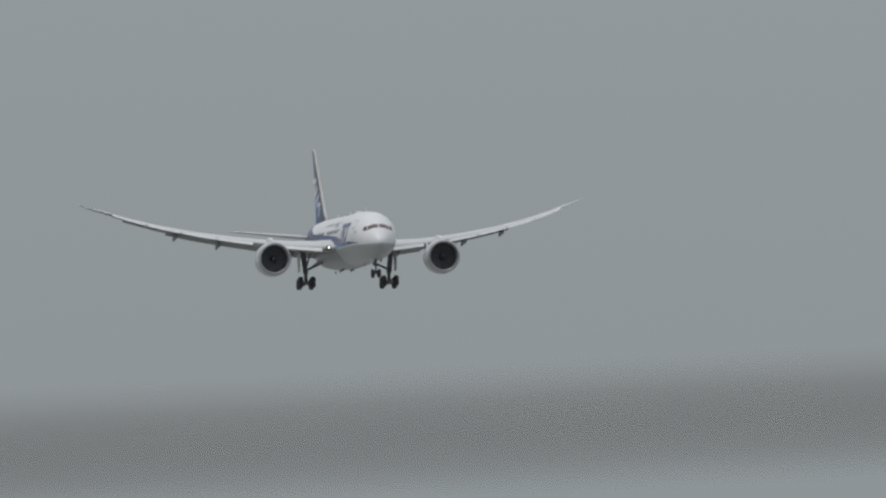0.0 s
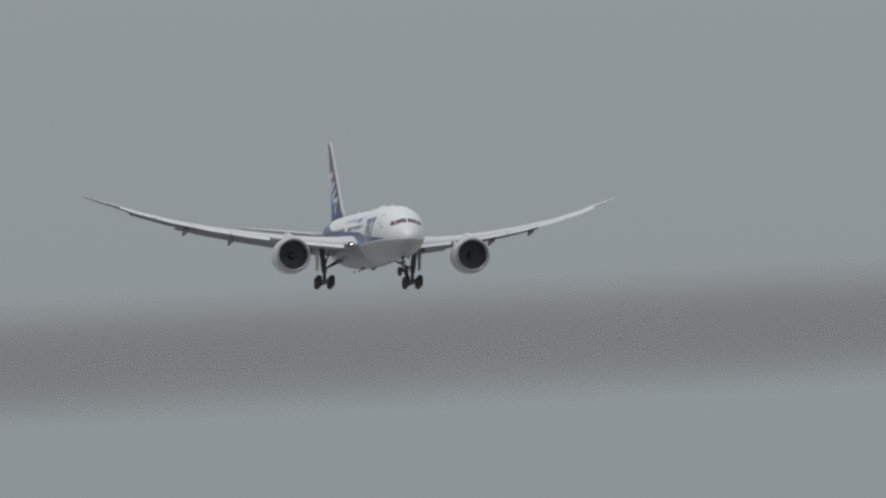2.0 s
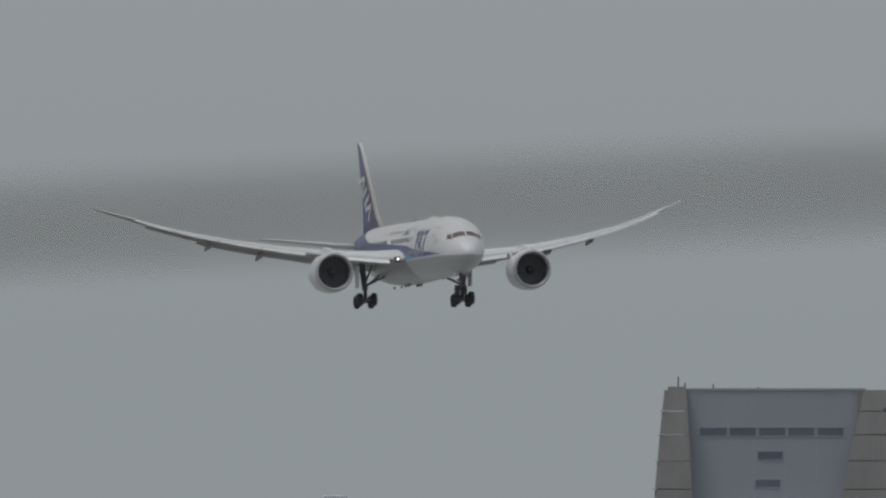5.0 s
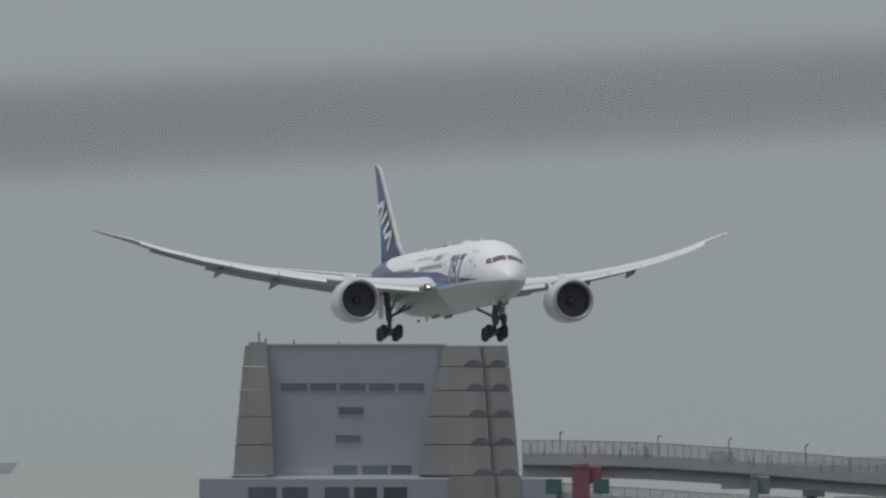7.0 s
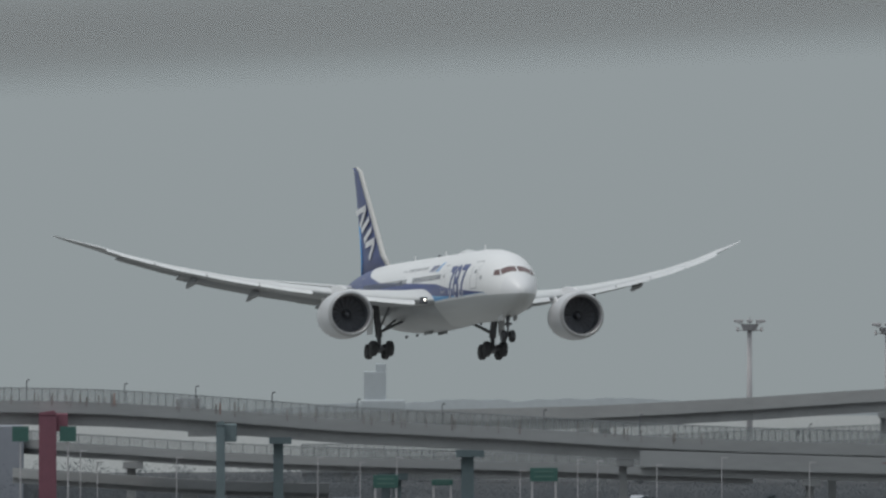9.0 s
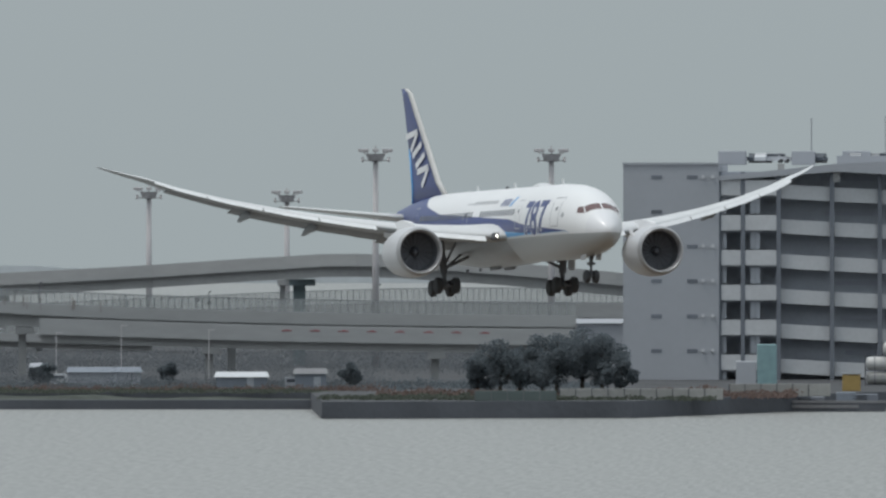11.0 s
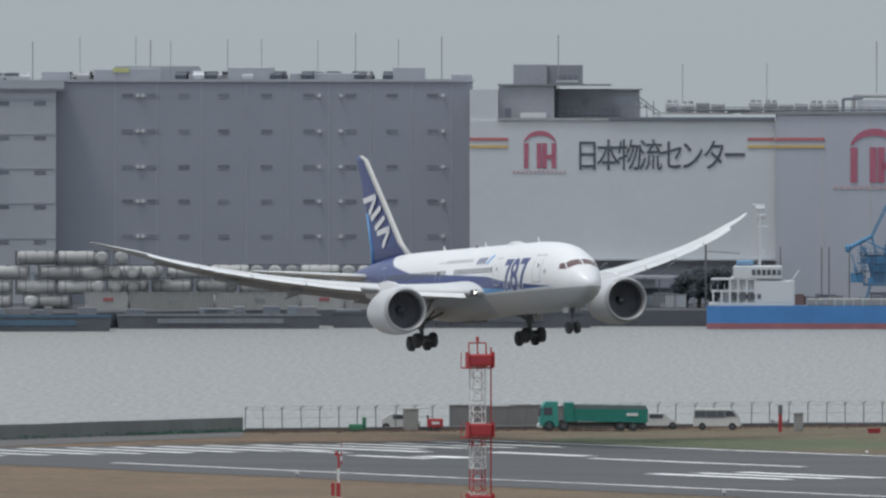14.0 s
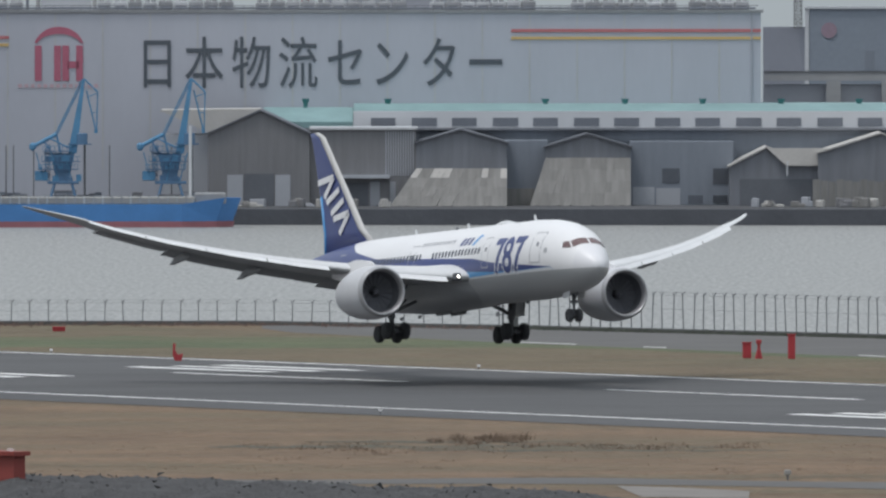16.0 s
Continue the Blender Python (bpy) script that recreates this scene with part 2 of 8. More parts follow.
WING = [(2.0, -17.6, -30.4, -1.35, 1.75), (4.5, -19.3, -30.4, -1.3, 1.5), (7.5, -21.4, -30.6, -0.95, 1.15), (9.9, -23.1, -30.9, -0.6, 0.98),
        (13.5, -25.7, -32.3, 0.04, 0.8), (17.5, -28.6, -33.9, 0.9, 0.62), (21.5, -31.5, -35.6, 1.95, 0.46), (25.0, -34.0, -37.2, 3.08, 0.34),
        (27.0, -35.5, -38.2, 3.9, 0.26), (28.4, -36.9, -38.9, 4.4, 0.18), (29.4, -38.2, -39.5, 4.8, 0.1), (30.05, -39.3, -39.9, 5.1, 0.04)]


def wing_at(y):
    for a, b in zip(WING, WING[1:]):
        if a[0] <= y <= b[0]:
            s = (y - a[0]) / (b[0] - a[0])
            return [p + (q - p) * s for p, q in zip(a, b)]
    return WING[-1]


def wing_mesh(side):
    bm = bmesh.new()
    ys = [2.0 + (30.05 - 2.0) * (i / 46) ** 0.95 for i in range(47)]
    loft(bm, [airfoil(r[1], r[2], side * y, r[3], r[4]) for y in ys for r in [wing_at(min(y, 30.05))]])
    bmesh.ops.recalc_face_normals(bm, faces=bm.faces)
    # faces turned downwards get the wing's grey with shade painted in
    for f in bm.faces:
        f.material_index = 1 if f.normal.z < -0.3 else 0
    return bm


def slab_between(y0, y1, side, x_of, z_of, thick, n=8):
    """A tapered panel across the span; x_of(y) gives (front, back), z_of(y) gives (front, back)."""
    bm = bmesh.new()
    rings = []
    for i in range(n + 1):
        y = y0 + (y1 - y0) * i / n
        (f, b), (zf, zb) = x_of(y), z_of(y)
        mx, mz = f + (b - f) * 0.3, zf + (zb - zf) * 0.3
        rings.append([Vector((f, side * y, zf)), Vector((mx, side * y, mz + thick * 0.6)), Vector((b, side * y, zb)), Vector((mx, side * y, mz - thick * 0.4))])
    return loft(bm, rings)


def revolve(bm, prof, cx, cy, cz, seg=40, squash=1.0, mi=0, droop=0.0):
    rings = []
    for x, r in prof:
        rings.append([Vector((cx + x, cy + r * math.cos(2 * math.pi * k / seg), cz + droop * x + squash * r * math.sin(2 * math.pi * k / seg))) for k in range(seg)])
    return loft(bm, rings, caps=(False, False), mi=mi)


def wheel(parent, x, y, z, r, w, label=""):
    bm = bmesh.new()
    prof = [(-w * 0.5, r * 0.55), (-w * 0.5, r * 0.86), (-w * 0.36, r * 0.97), (0, r), (w * 0.36, r * 0.97), (w * 0.5, r * 0.86), (w * 0.5, r * 0.55)]
    loft(bm, [[Vector((x + q * math.cos(2 * math.pi * k / 24), y + s, z + q * math.sin(2 * math.pi * k / 24))) for k in range(24)] for s, q in prof])
    wh = part("wheel", bm, M_TYRE, parent, smooth=True)
    hub = bmesh.new()
    rod(hub, (x, y - w * 0.46, z), (x, y + w * 0.46, z), r * 0.5, seg=16)
    part("hub", hub, M_STRUT, wh)
    return wh


def decal(name, polys, material, parent, lift=0.018, label=""):
    """Flat marks in (station, height) laid on the starboard skin, cut fine enough to follow its curve."""
    bm = bmesh.new()
    for pts in polys:
        vs = [bm.verts.new((x, 0, z)) for x, z in pts]
        bm.faces.new(vs)
    bmesh.ops.triangulate(bm, faces=bm.faces)
    for _ in range(2):
        bmesh.ops.subdivide_edges(bm, edges=[e for e in bm.edges if e.calc_length() > 0.25], cuts=1)
    bmesh.ops.triangulate(bm, faces=bm.faces)
    for v in bm.verts:
        v.co = fuse_point(v.co.x, v.co.z, lift)
    return part(name, bm, material, parent, label)


def text_polys(body, size, x0, z0, flip, shear=0.0, widen=1.0, bold=0.0):
    """The triangles of a word in the built-in font as (station, height)."""
    cu = bpy.data.curves.new("word", "FONT")
    cu.body, cu.size, cu.shear, cu.offset = body, size, shear, bold
    ob = bpy.data.objects.new("word", cu)
    scene.collection.objects.link(ob)
    dg = bpy.context.evaluated_depsgraph_get()
    me = ob.evaluated_get(dg).to_mesh()
    out = []
    for p in me.polygons:
        out.append([(x0 + flip * me.vertices[i].co.x * widen, z0 + me.vertices[i].co.y) for i in p.vertices])
    ob.evaluated_get(dg).to_mesh_clear()
    bpy.data.objects.remove(ob)
    bpy.data.curves.remove(cu)
    return out


def airliner():
    a = thing("airliner", Matrix(), "white twin-engine airliner with navy band and tail, gear down, landing", "airplane")
    # fuselage
    bm = bmesh.new()
    xs = [-0.0, -0.05, -0.12, -0.22, -0.4, -0.6, -0.8, -1.1, -1.4, -1.8, -2.2, -2.7, -3.3, -4, -4.8, -5.6, -6.6, -7.8, -9, -10.5]
    xs += [-10.5 - 1.5 * i for i in range(1, 18)] + [-37 - 0.9 * i for i in range(1, 22)] + [-56.5]
    rings = []
    for x in xs:
        w, t, b = fuse_section(x)
        rings.append([Vector((x, w * math.cos(2 * math.pi * k / 56), (t + b) / 2 + (t - b) / 2 * math.sin(2 * math.pi * k / 56))) for k in range(56)])
    loft(bm, rings)
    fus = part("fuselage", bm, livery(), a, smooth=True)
    fus.matrix_basis = Matrix.Translation((-40, 0, 0)) @ Matrix.Rotation(radians(1.07), 4, "Y") @ Matrix.Translation((40, 0, 0))
    # wing-body fairing under the belly
    bm = bmesh.new()
    prof = [(-15.5, 0.1, -2.7), (-17, 1.9, -2.95), (-19.5, 3.0, -3.25), (-23, 3.35, -3.42), (-29, 3.4, -3.45), (-33, 3.0, -3.3), (-36, 2.1, -3.0), (-38.5, 0.2, -2.6)]
    rings = []
    for x, w, zb in prof:
        rings.append([Vector((x, w * math.cos(math.pi + math.pi * k / 16), -1.2 + (zb + 1.2) * abs(math.sin(math.pi * k / 16)) ** 0.7)) for k in range(17)])
    loft(bm, rings, close=False)
    # fairing grey also has the belly's shade mixed into it
    part("belly_fairing", bm, mat("shaded_belly_grey", (0.34, 0.35, 0.36), 0.35, vary=0.1, size=2), a, "grey belly fairing", smooth=True)
    # cockpit windows: six panes round the nose
    for s in (-1, 1):
        for x0, x1, x2, x3, z0, z1, f in ((-1.74, -2.42, -2.18, -2.72, 0.55, 1.08, 1), (-2.28, -2.82, -3.0, -3.22, 0.53, 1.04, 1)):
            bm = bmesh.new()
            vs = []
            front, back, uback, ufront = x0, x2, x3, x1
            for x, z in ((front, z0), (back, z0), (uback, z1 - 0.06), (ufront, z1)):
                p = fuse_point(x, z, 0.02)
                if x == front and front > -2:
                    p.y = -0.06
                if x == ufront and front > -2:
                    p.y = -0.06
                vs.append(Vector((p.x, p.y * -s, p.z)) if s > 0 else p)
            grid = 5
            rows = []
            for i in range(grid + 1):
                row = []
                for j in range(grid + 1):
                    u, v = i / grid, j / grid
                    q = (vs[0] * (1 - u) + vs[1] * u) * (1 - v) + (vs[3] * (1 - u) + vs[2] * u) * v
                    w, t, b = fuse_section(q.x)
                    c, h = (t + b) / 2, (t - b) / 2
                    r = math.hypot(q.y / w, (q.z - c) / h)
                    k = (1.0 + 0.012) / max(r, 1e-4)
                    row.append(bm.verts.new((q.x, q.y * k, c + (q.z - c) * k)))
                rows.append(row)
            for i in range(grid):
                for j in range(grid):
                    bm.faces.new((rows[i][j], rows[i + 1][j], rows[i + 1][j + 1], rows[i][j + 1]))
            part("cockpit_window", bm, M_GLASS, fus, "dark reddish cockpit window pane", smooth=True)
    # cabin windows and doors on the side that faces the deck
    for i in range(42):
        x = -16.0 - i * 0.62
        if -25.0 > x > -26.6 or x < -44:
            continue
        decal("cabin_window", [[(x, 0.74), (x - 0.09, 0.68), (x - 0.25, 0.68), (x - 0.34, 0.74), (x - 0.34, 1.1), (x - 0.25, 1.16), (x - 0.09, 1.16), (x, 1.1)]], M_PORT, fus)
    for x in (-5.4, -14.3, -28.3, -43.0):
        z0, z1, w, g = -0.45, 1.85, 1.5 if x > -10 else 1.25, 0.07
        frame_ = [[(x, z0), (x - w, z0), (x - w, z0 + g), (x, z0 + g)], [(x, z1 - g), (x - w, z1 - g), (x - w, z1), (x, z1)],
                  [(x, z0), (x - g, z0), (x - g, z1), (x, z1)], [(x - w + g, z0), (x - w, z0), (x - w, z1), (x - w + g, z1)]]
        d = decal("cabin_door", frame_, M_LINE, fus, 0.012, "white door with grey outline")
        decal("door_window", [[(x - 0.45, 0.8), (x - 0.68, 0.8), (x - 0.68, 1.1), (x - 0.45, 1.1)]], M_PORT, d, 0.014)
    # the large type number with a white rim, and smaller lettering as bars
    decal("number_rim", text_polys("787", 3.65, -13.4, -0.9, 1, 0.1, 0.96, 0.2), M_WHITE, fus, 0.014, "white rim of the large number")
    decal("number", text_polys("787", 3.65, -13.4, -0.9, 1, 0.1, 0.96, 0.08), M_NAVY, fus, 0.022, "large navy number 787")
    decal("airline_mark", [[(-20.3 + 0.75 * k, 1.45), (-19.85 + 0.75 * k, 1.45), (-19.6 + 0.75 * k, 2.0), (-20.05 + 0.75 * k, 2.0)] for k in range(3)], M_NAVY, fus, 0.016, "small navy slanted airline mark")
    decal("airline_flash", [[(-18.0, 1.4), (-17.5, 1.4), (-16.7, 2.15), (-17.2, 2.15)]], M_SKYBLUE, fus, 0.016, "blue slanted flash")
    decal("small_lettering", [[(-27.9 + 0.5 * k, 1.72), (-27.6 + 0.5 * k, 1.72), (-27.55 + 0.5 * k, 1.98), (-27.85 + 0.5 * k, 1.98)] for k in range(13)], M_LINE, fus, 0.016, "row of small grey lettering bars")
    decal("nose_emblem", [[(-4.55, 0.35), (-4.75, 0.2), (-5.0, 0.35), (-4.9, 0.62), (-4.65, 0.62)]], M_LINE, fus, 0.016)
    # antennas and satellite dome on the crown
    bm = bmesh.new()
    rings = []
    for s in range(9):
        x = -15.8 - 2.6 * s / 8
        h = 0.34 * math.sin(math.pi * (s + 0.25) / 8.5)
        rings.append([Vector((x, 0.62 * math.cos(math.pi * k / 10), 2.9 + max(0.02, h) * math.sin(math.pi * k / 10))) for k in range(11)])
    loft(bm, rings, close=False)
    part("satellite_dome", bm, M_WING, fus, "grey satellite dome", smooth=True)
    for x, h in ((-11.5, 0.45), (-24.0, 0.4), (-34.0, 0.4)):
        bm = bmesh.new()
        prism(bm, [(x, 2.9), (x - 0.5, 2.9), (x - 0.55, 2.98 + h), (x - 0.35, 2.98 + h)], -0.03, 0.03)
        part("blade_antenna", bm, M_WING, fus)
    for x, h in ((-13.0, 0.4), (-37.0, 0.5), (-33.5, 0.45)):
        bm = bmesh.new()
        zb = -3.2 if x < -30 else -2.95
        h *= 0.5
        prism(bm, [(x, zb), (x - 0.6, zb), (x - 0.6, zb - h), (x - 0.3, zb - h)], -0.05, 0.05)
        part("belly_antenna", bm, M_DARK, fus)
    bm = bmesh.new()
    bmesh.ops.create_uvsphere(bm, u_segments=12, v_segments=8, radius=0.14, matrix=Matrix.Translation((-26.5, 0, 3.05)))
    part("beacon", bm, M_DARK, fus)
    # wings
    for side in (-1, 1):
        wg = part("wing", wing_mesh(side), (M_WING, M_UNDERSHADE), a, "pale grey swept wing bent upwards", smooth=True)
        # leading-edge slats, dropped a little
        for y0, y1 in ((4.2, 8.2), (11.6, 15.4), (15.5, 19.2), (19.3, 23.0), (23.1, 26.6)):
            bm = slab_between(y0, y1, side, lambda y: (wing_at(y)[1] + 0.42, wing_at(y)[1] - 0.55 - 0.1 * wing_at(y)[4]),
                              lambda y: (wing_at(y)[3] - 0.12 - 0.18 * wing_at(y)[4], wing_at(y)[3] + 0.2 * wing_at(y)[4] + 0.12), 0.16)
            part("slat", bm, M_SLAT, wg, "white leading edge slat", smooth=False)
        # lowered flaps and ailerons behind the wing
        for y0, y1, ch, dr in ((3.0, 9.3, 2.2, 0.5), (9.32, 11.0, 1.5, 0.32), (11.02, 20.4, 1.3, 0.3), (20.45, 25.2, 0.8, 0.06)):
            bm = slab_between(y0, y1, side, lambda y: (wing_at(y)[2] + 0.95, wing_at(y)[2] - ch * 0.75),
                              lambda y: (wing_at(y)[3] - 0.02, wing_at(y)[3] - 0.08 - dr), 0.2)
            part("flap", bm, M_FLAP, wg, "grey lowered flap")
        for y, ln in ((6.3, 5.0), (14.6, 4.4), (19.4, 3.8)):
            r = wing_at(y)
            bm = bmesh.new()
            prof = [(r[2] + ln * 0.55, 0.05), (r[2] + ln * 0.35, 0.26), (r[2], 0.33), (r[2] - ln * 0.28, 0.24), (r[2] - ln * 0.5, 0.03)]
            rings = [[Vector((x, side * y + q * 0.62 * math.cos(math.pi * k / 5), r[3] - 0.42 - 0.2 * max(0, r[2] - x) + q * 1.1 * math.sin(math.pi * k / 5))) for k in range(10)] for x, q in prof]
            loft(bm, rings)
            part("flap_fairing", bm, M_FLAP, wg, smooth=True)
        # wing root landing lamp
        bm = bmesh.new()
        r = wing_at(3.5)
        bmesh.ops.create_uvsphere(bm, u_segments=14, v_segments=10, radius=0.075, matrix=Matrix.Translation((r[1] + 0.16, side * 3.45, r[3] + 0.02)))
        part("landing_lamp", bm, M_LAMP, wg, "lit landing lamp in the wing root")
        bm = bmesh.new()
        box(bm, r[1] - 0.9, r[1] + 0.12, side * 3.45 - 0.32, side * 3.45 + 0.32, r[3] - 0.3, r[3] + 0.26, 0.1)
        part("lamp_housing", bm, M_DARK, wg)
        # engine
        ex, ey, ez = -17.75, side * 9.95, -2.52
        bm = bmesh.new()
        revolve(bm, [(-0.0, 1.7), (0.02, 1.74), (-0.08, 1.82), (-0.4, 1.93), (-1.0, 1.99), (-2.0, 2.02), (-3.2, 1.96), (-4.2, 1.83), (-5.0, 1.66), (-5.6, 1.5)], ex, ey, ez)
        nac = part("engine", bm, M_NACELLE, a, "pale grey turbofan nacelle", smooth=True)
        bm = bmesh.new()
        revolve(bm, [(-0.3, 1.915), (-0.05, 1.825), (0.07, 1.74), (0.03, 1.66), (-0.2, 1.58), (-0.55, 1.54)], ex + 0.012, ey, ez)
        part("inlet_lip", bm, M_METAL, nac, "bare metal inlet lip", smooth=True)
        bm = bmesh.new()
        revolve(bm, [(-0.54, 1.55), (-1.0, 1.53), (-1.7, 1.51)], ex, ey, ez)
        part("inlet_duct", bm, M_DARK, nac, smooth=True)
        fan = bmesh.new()
        rod(fan, (ex - 1.85, ey, ez), (ex - 1.7, ey, ez), 1.51, seg=40)
        part("fan_disc", fan, M_DARK, nac)
        for k in range(18):
            g = 2 * math.pi * k / 18
            fan = bmesh.new()
            c, s_ = math.cos(g), math.sin(g)
            c2, s2 = math.cos(g + 0.22), math.sin(g + 0.22)
            vs = [fan.verts.new(Vector((ex - 1.66, ey + 0.35 * c, ez + 0.35 * s_))), fan.verts.new(Vector((ex - 1.62, ey + 1.48 * c, ez + 1.48 * s_))),
                  fan.verts.new(Vector((ex - 1.48, ey + 1.48 * c2, ez + 1.48 * s2))), fan.verts.new(Vector((ex - 1.56, ey + 0.35 * c2, ez + 0.35 * s2)))]
            fan.faces.new(vs)
            part("fan_blade", fan, M_FAN, nac)
        sp = bmesh.new()
        rod(sp, (ex - 1.7, ey, ez), (ex - 0.95, ey, ez), 0.42, 0.03, seg=18)
        part("spinner", sp, M_FAN, nac, smooth=True)
        bm = bmesh.new()
        revolve(bm, [(-4.8, 1.2), (-6.0, 0.95), (-7.2, 0.62)], ex, ey, ez)
        part("exhaust_cone", bm, M_STRUT, nac, smooth=True)
        rw = wing_at(9.9)
        bm = bmesh.new()
        rings = []
        for x, zb, zt, w in ((ex - 1.6, -0.62, -0.36, 0.06), (ex - 2.6, -0.8, -0.1, 0.24), (ex - 4.5, -1.1, 0.1, 0.3), (ex - 7.0, -1.4, -0.1, 0.26), (ex - 9.5, -1.0, -0.35, 0.1)):
            rings.append([Vector((x, ey - w, zb)), Vector((x, ey + w, zb)), Vector((x, ey + w * 0.7, zt)), Vector((x, ey - w * 0.7, zt))])
        loft(bm, rings)
        part("pylon", bm, M_WHITE, nac)
        bm = bmesh.new()
        prism(bm, [(ex - 2.0, ez + 1.2), (ex - 3.2, ez + 1.2), (ex - 3.3, ez + 1.75), (ex - 2.8, ez + 1.75)], ey - side * 1.55 - 0.04, ey - side * 1.55 + 0.04)
        part("chine", bm, M_WHITE, nac)
        for mx in (ex - 1.4,):
            bm = bmesh.new()
            for k in range(3):
                yy = ey - 1.935
                box(bm, mx - 0.75 + 0.42 * k, mx - 0.45 + 0.42 * k, yy - 0.02, yy + 0.1, ez - 0.1, ez + 0.32)
            if side < 0:
                part("engine_mark", bm, M_LINE, nac, "small grey lettering bars")
            else:
                bm.free()
        # tailplane
        bm = bmesh.new()
        loft(bm, [airfoil(le, te, side * y, z, th, 8) for y, le, te, z, th in ((0.6, -48.8, -54.4, 1.25, 0.55), (3.0, -50.6, -55.2, 1.6, 0.4), (6.5, -53.2, -56.4, 2.1, 0.26), (9.3, -55.3, -57.4, 2.5, 0.14), (9.85, -56.1, -57.6, 2.58, 0.05))])
        part("tailplane", bm, M_WING, a, smooth=True)
        # main gear: strut, braces, four-wheel bogie, doors
        gy, gx, gz = side * 4.92, -27.9, -5.62
        bm = rods(((gx, gy * 1.06, -1.2), (gx, gy, gz + 1.7), 0.3), ((gx, gy, gz + 1.9), (gx, gy, gz + 0.55), 0.2),
                  ((gx, gy, gz + 2.1), (gx, gy * 0.45, -2.3), 0.12), ((gx, gy, gz + 2.3), (gx + 2.4, gy * 0.95, -1.6), 0.1), ((gx, gy, gz + 2.0), (gx - 1.6, gy * 0.6, -2.3), 0.09), seg=12)
        rod(bm, (gx + 0.25, gy, gz + 1.7), (gx + 0.45, gy, gz + 0.75), 0.07)
        gear = part("main_gear", bm, M_STRUT, a, "dark metal main landing gear")
        bm = rods(((gx + 1.0, gy, gz + 0.72), (gx - 1.0, gy, gz + 0.5), 0.17), ((gx + 0.75, gy - 0.75, gz + 0.7), (gx + 0.75, gy + 0.75, gz + 0.7), 0.1), ((gx - 0.75, gy - 0.75, gz + 0.52), (gx - 0.75, gy + 0.75, gz + 0.52), 0.1))
        part("bogie_beam", bm, M_STRUT, gear)
        for dx, dz in ((0.75, 0.72), (-0.75, 0.53)):
            for dy in (-0.72, 0.72):
                wheel(gear, gx + dx, gy + dy, gz + dz, 0.66, 0.5)
        bm = bmesh.new()
        prism(bm, [(gx + 1.2, -1.6), (gx - 1.2, -1.6), (gx - 0.8, -3.7), (gx + 0.7, -3.7)], gy * 1.16 - 0.04, gy * 1.16 + 0.04)
        part("gear_door", bm, M_WING, gear)
        bm = bmesh.new()
        prism(bm, [(gx + 1.6, -3.3), (gx - 1.6, -3.3), (gx - 1.4, -3.65), (gx + 1.4, -3.65)], side * 0.6 - 0.04, side * 0.6 + 0.04)
        part("belly_door", bm, M_FLAP, a)
    # nose gear
    nx, nz = -5.0, -5.54
    bm = rods(((nx - 0.1, 0, -2.5), (nx, 0, nz + 1.3), 0.14), ((nx, 0, nz + 1.3), (nx, 0, nz + 0.52), 0.1), ((nx, 0, nz + 1.5), (nx + 1.5, 0, -2.6), 0.08), ((nx, -0.45, nz + 0.52), (nx, 0.45, nz + 0.52), 0.08), seg=12)
    box(bm, nx - 0.1, nx + 0.16, -0.3, 0.3, nz + 1.42, nz + 1.62)
    ng = part("nose_gear", bm, M_STRUT, a, "dark metal nose landing gear")
    for dy in (-0.36, 0.36):
        wheel(ng, nx, dy, nz + 0.51, 0.51, 0.38)
    for s in (-1, 1):
        bm = bmesh.new()
        prism(bm, [(nx + 0.9, -2.7), (nx - 0.7, -2.8), (nx - 0.5, -3.75), (nx + 0.6, -3.75)], s * 0.62 - 0.03, s * 0.62 + 0.03)
        part("nose_gear_door", bm, M_WING, ng)
    # fin with navy sides, white leading edge and three slanted white marks
    FIN = [(2.2, -41.2, -52.4, 0.62), (4.0, -44.4, -52.4, 0.55), (7.0, -47.3, -53.0, 0.44), (10.0, -50.3, -53.9, 0.32), (11.6, -51.9, -54.5, 0.24), (12.05, -53.1, -54.8, 0.1)]

    def fin_ring(z, le, te, th):
        ring = airfoil(le, te, 0, 0, th, 10)
        return [Vector((p.x, p.z - 0.03 * (le - te) * math.sin(math.pi * min(1, max(0, (le - p.x) / (le - te)))), z)) for p in ring]
    bm = bmesh.new()
    loft(bm, [fin_ring(*r) for r in FIN])
    fin = part("tail_fin", bm, M_NAVY, a, "navy tail fin with slanted white marks", smooth=True)
    lead, rud = bmesh.new(), bmesh.new()
    rings = []
    for z, le, te, th in FIN:
        c, ring = le - te, []
        for sgn, offs in ((-1, (0.0, 0.12, 0.35, 0.7)), (1, (0.7, 0.35, 0.12))):
            for o in offs:
                q = o / c
                t = 0.5 * th * (2.97 * math.sqrt(q) - 1.26 * q - 3.52 * q * q + 2.84 * q ** 3)
                ring.append(Vector((le - o + (0.05 if o == 0 else 0.0), sgn * (t + 0.03) if o else 0.0, z)))
        rings.append(ring)
    loft(lead, rings)
    part("fin_leading_edge", lead, M_FINEDGE, fin, "pale grey leading edge", smooth=True)
    loft(rud, [[Vector((r[2] + 0.45, -0.12, r[0])), Vector((r[2] - 0.05, 0, r[0])), Vector((r[2] + 0.45, 0.12, r[0]))] for r in FIN[0:3]])
    part("rudder_edge", rud, M_SKYBLUE, fin, "light blue rudder edge", smooth=True)
    # plain white shapes that run down along the leading edge: chevron, slab, chevron
    def fin_at(z):
        return lerp_table([(-r[0], r[1], r[2]) for r in FIN], -z)

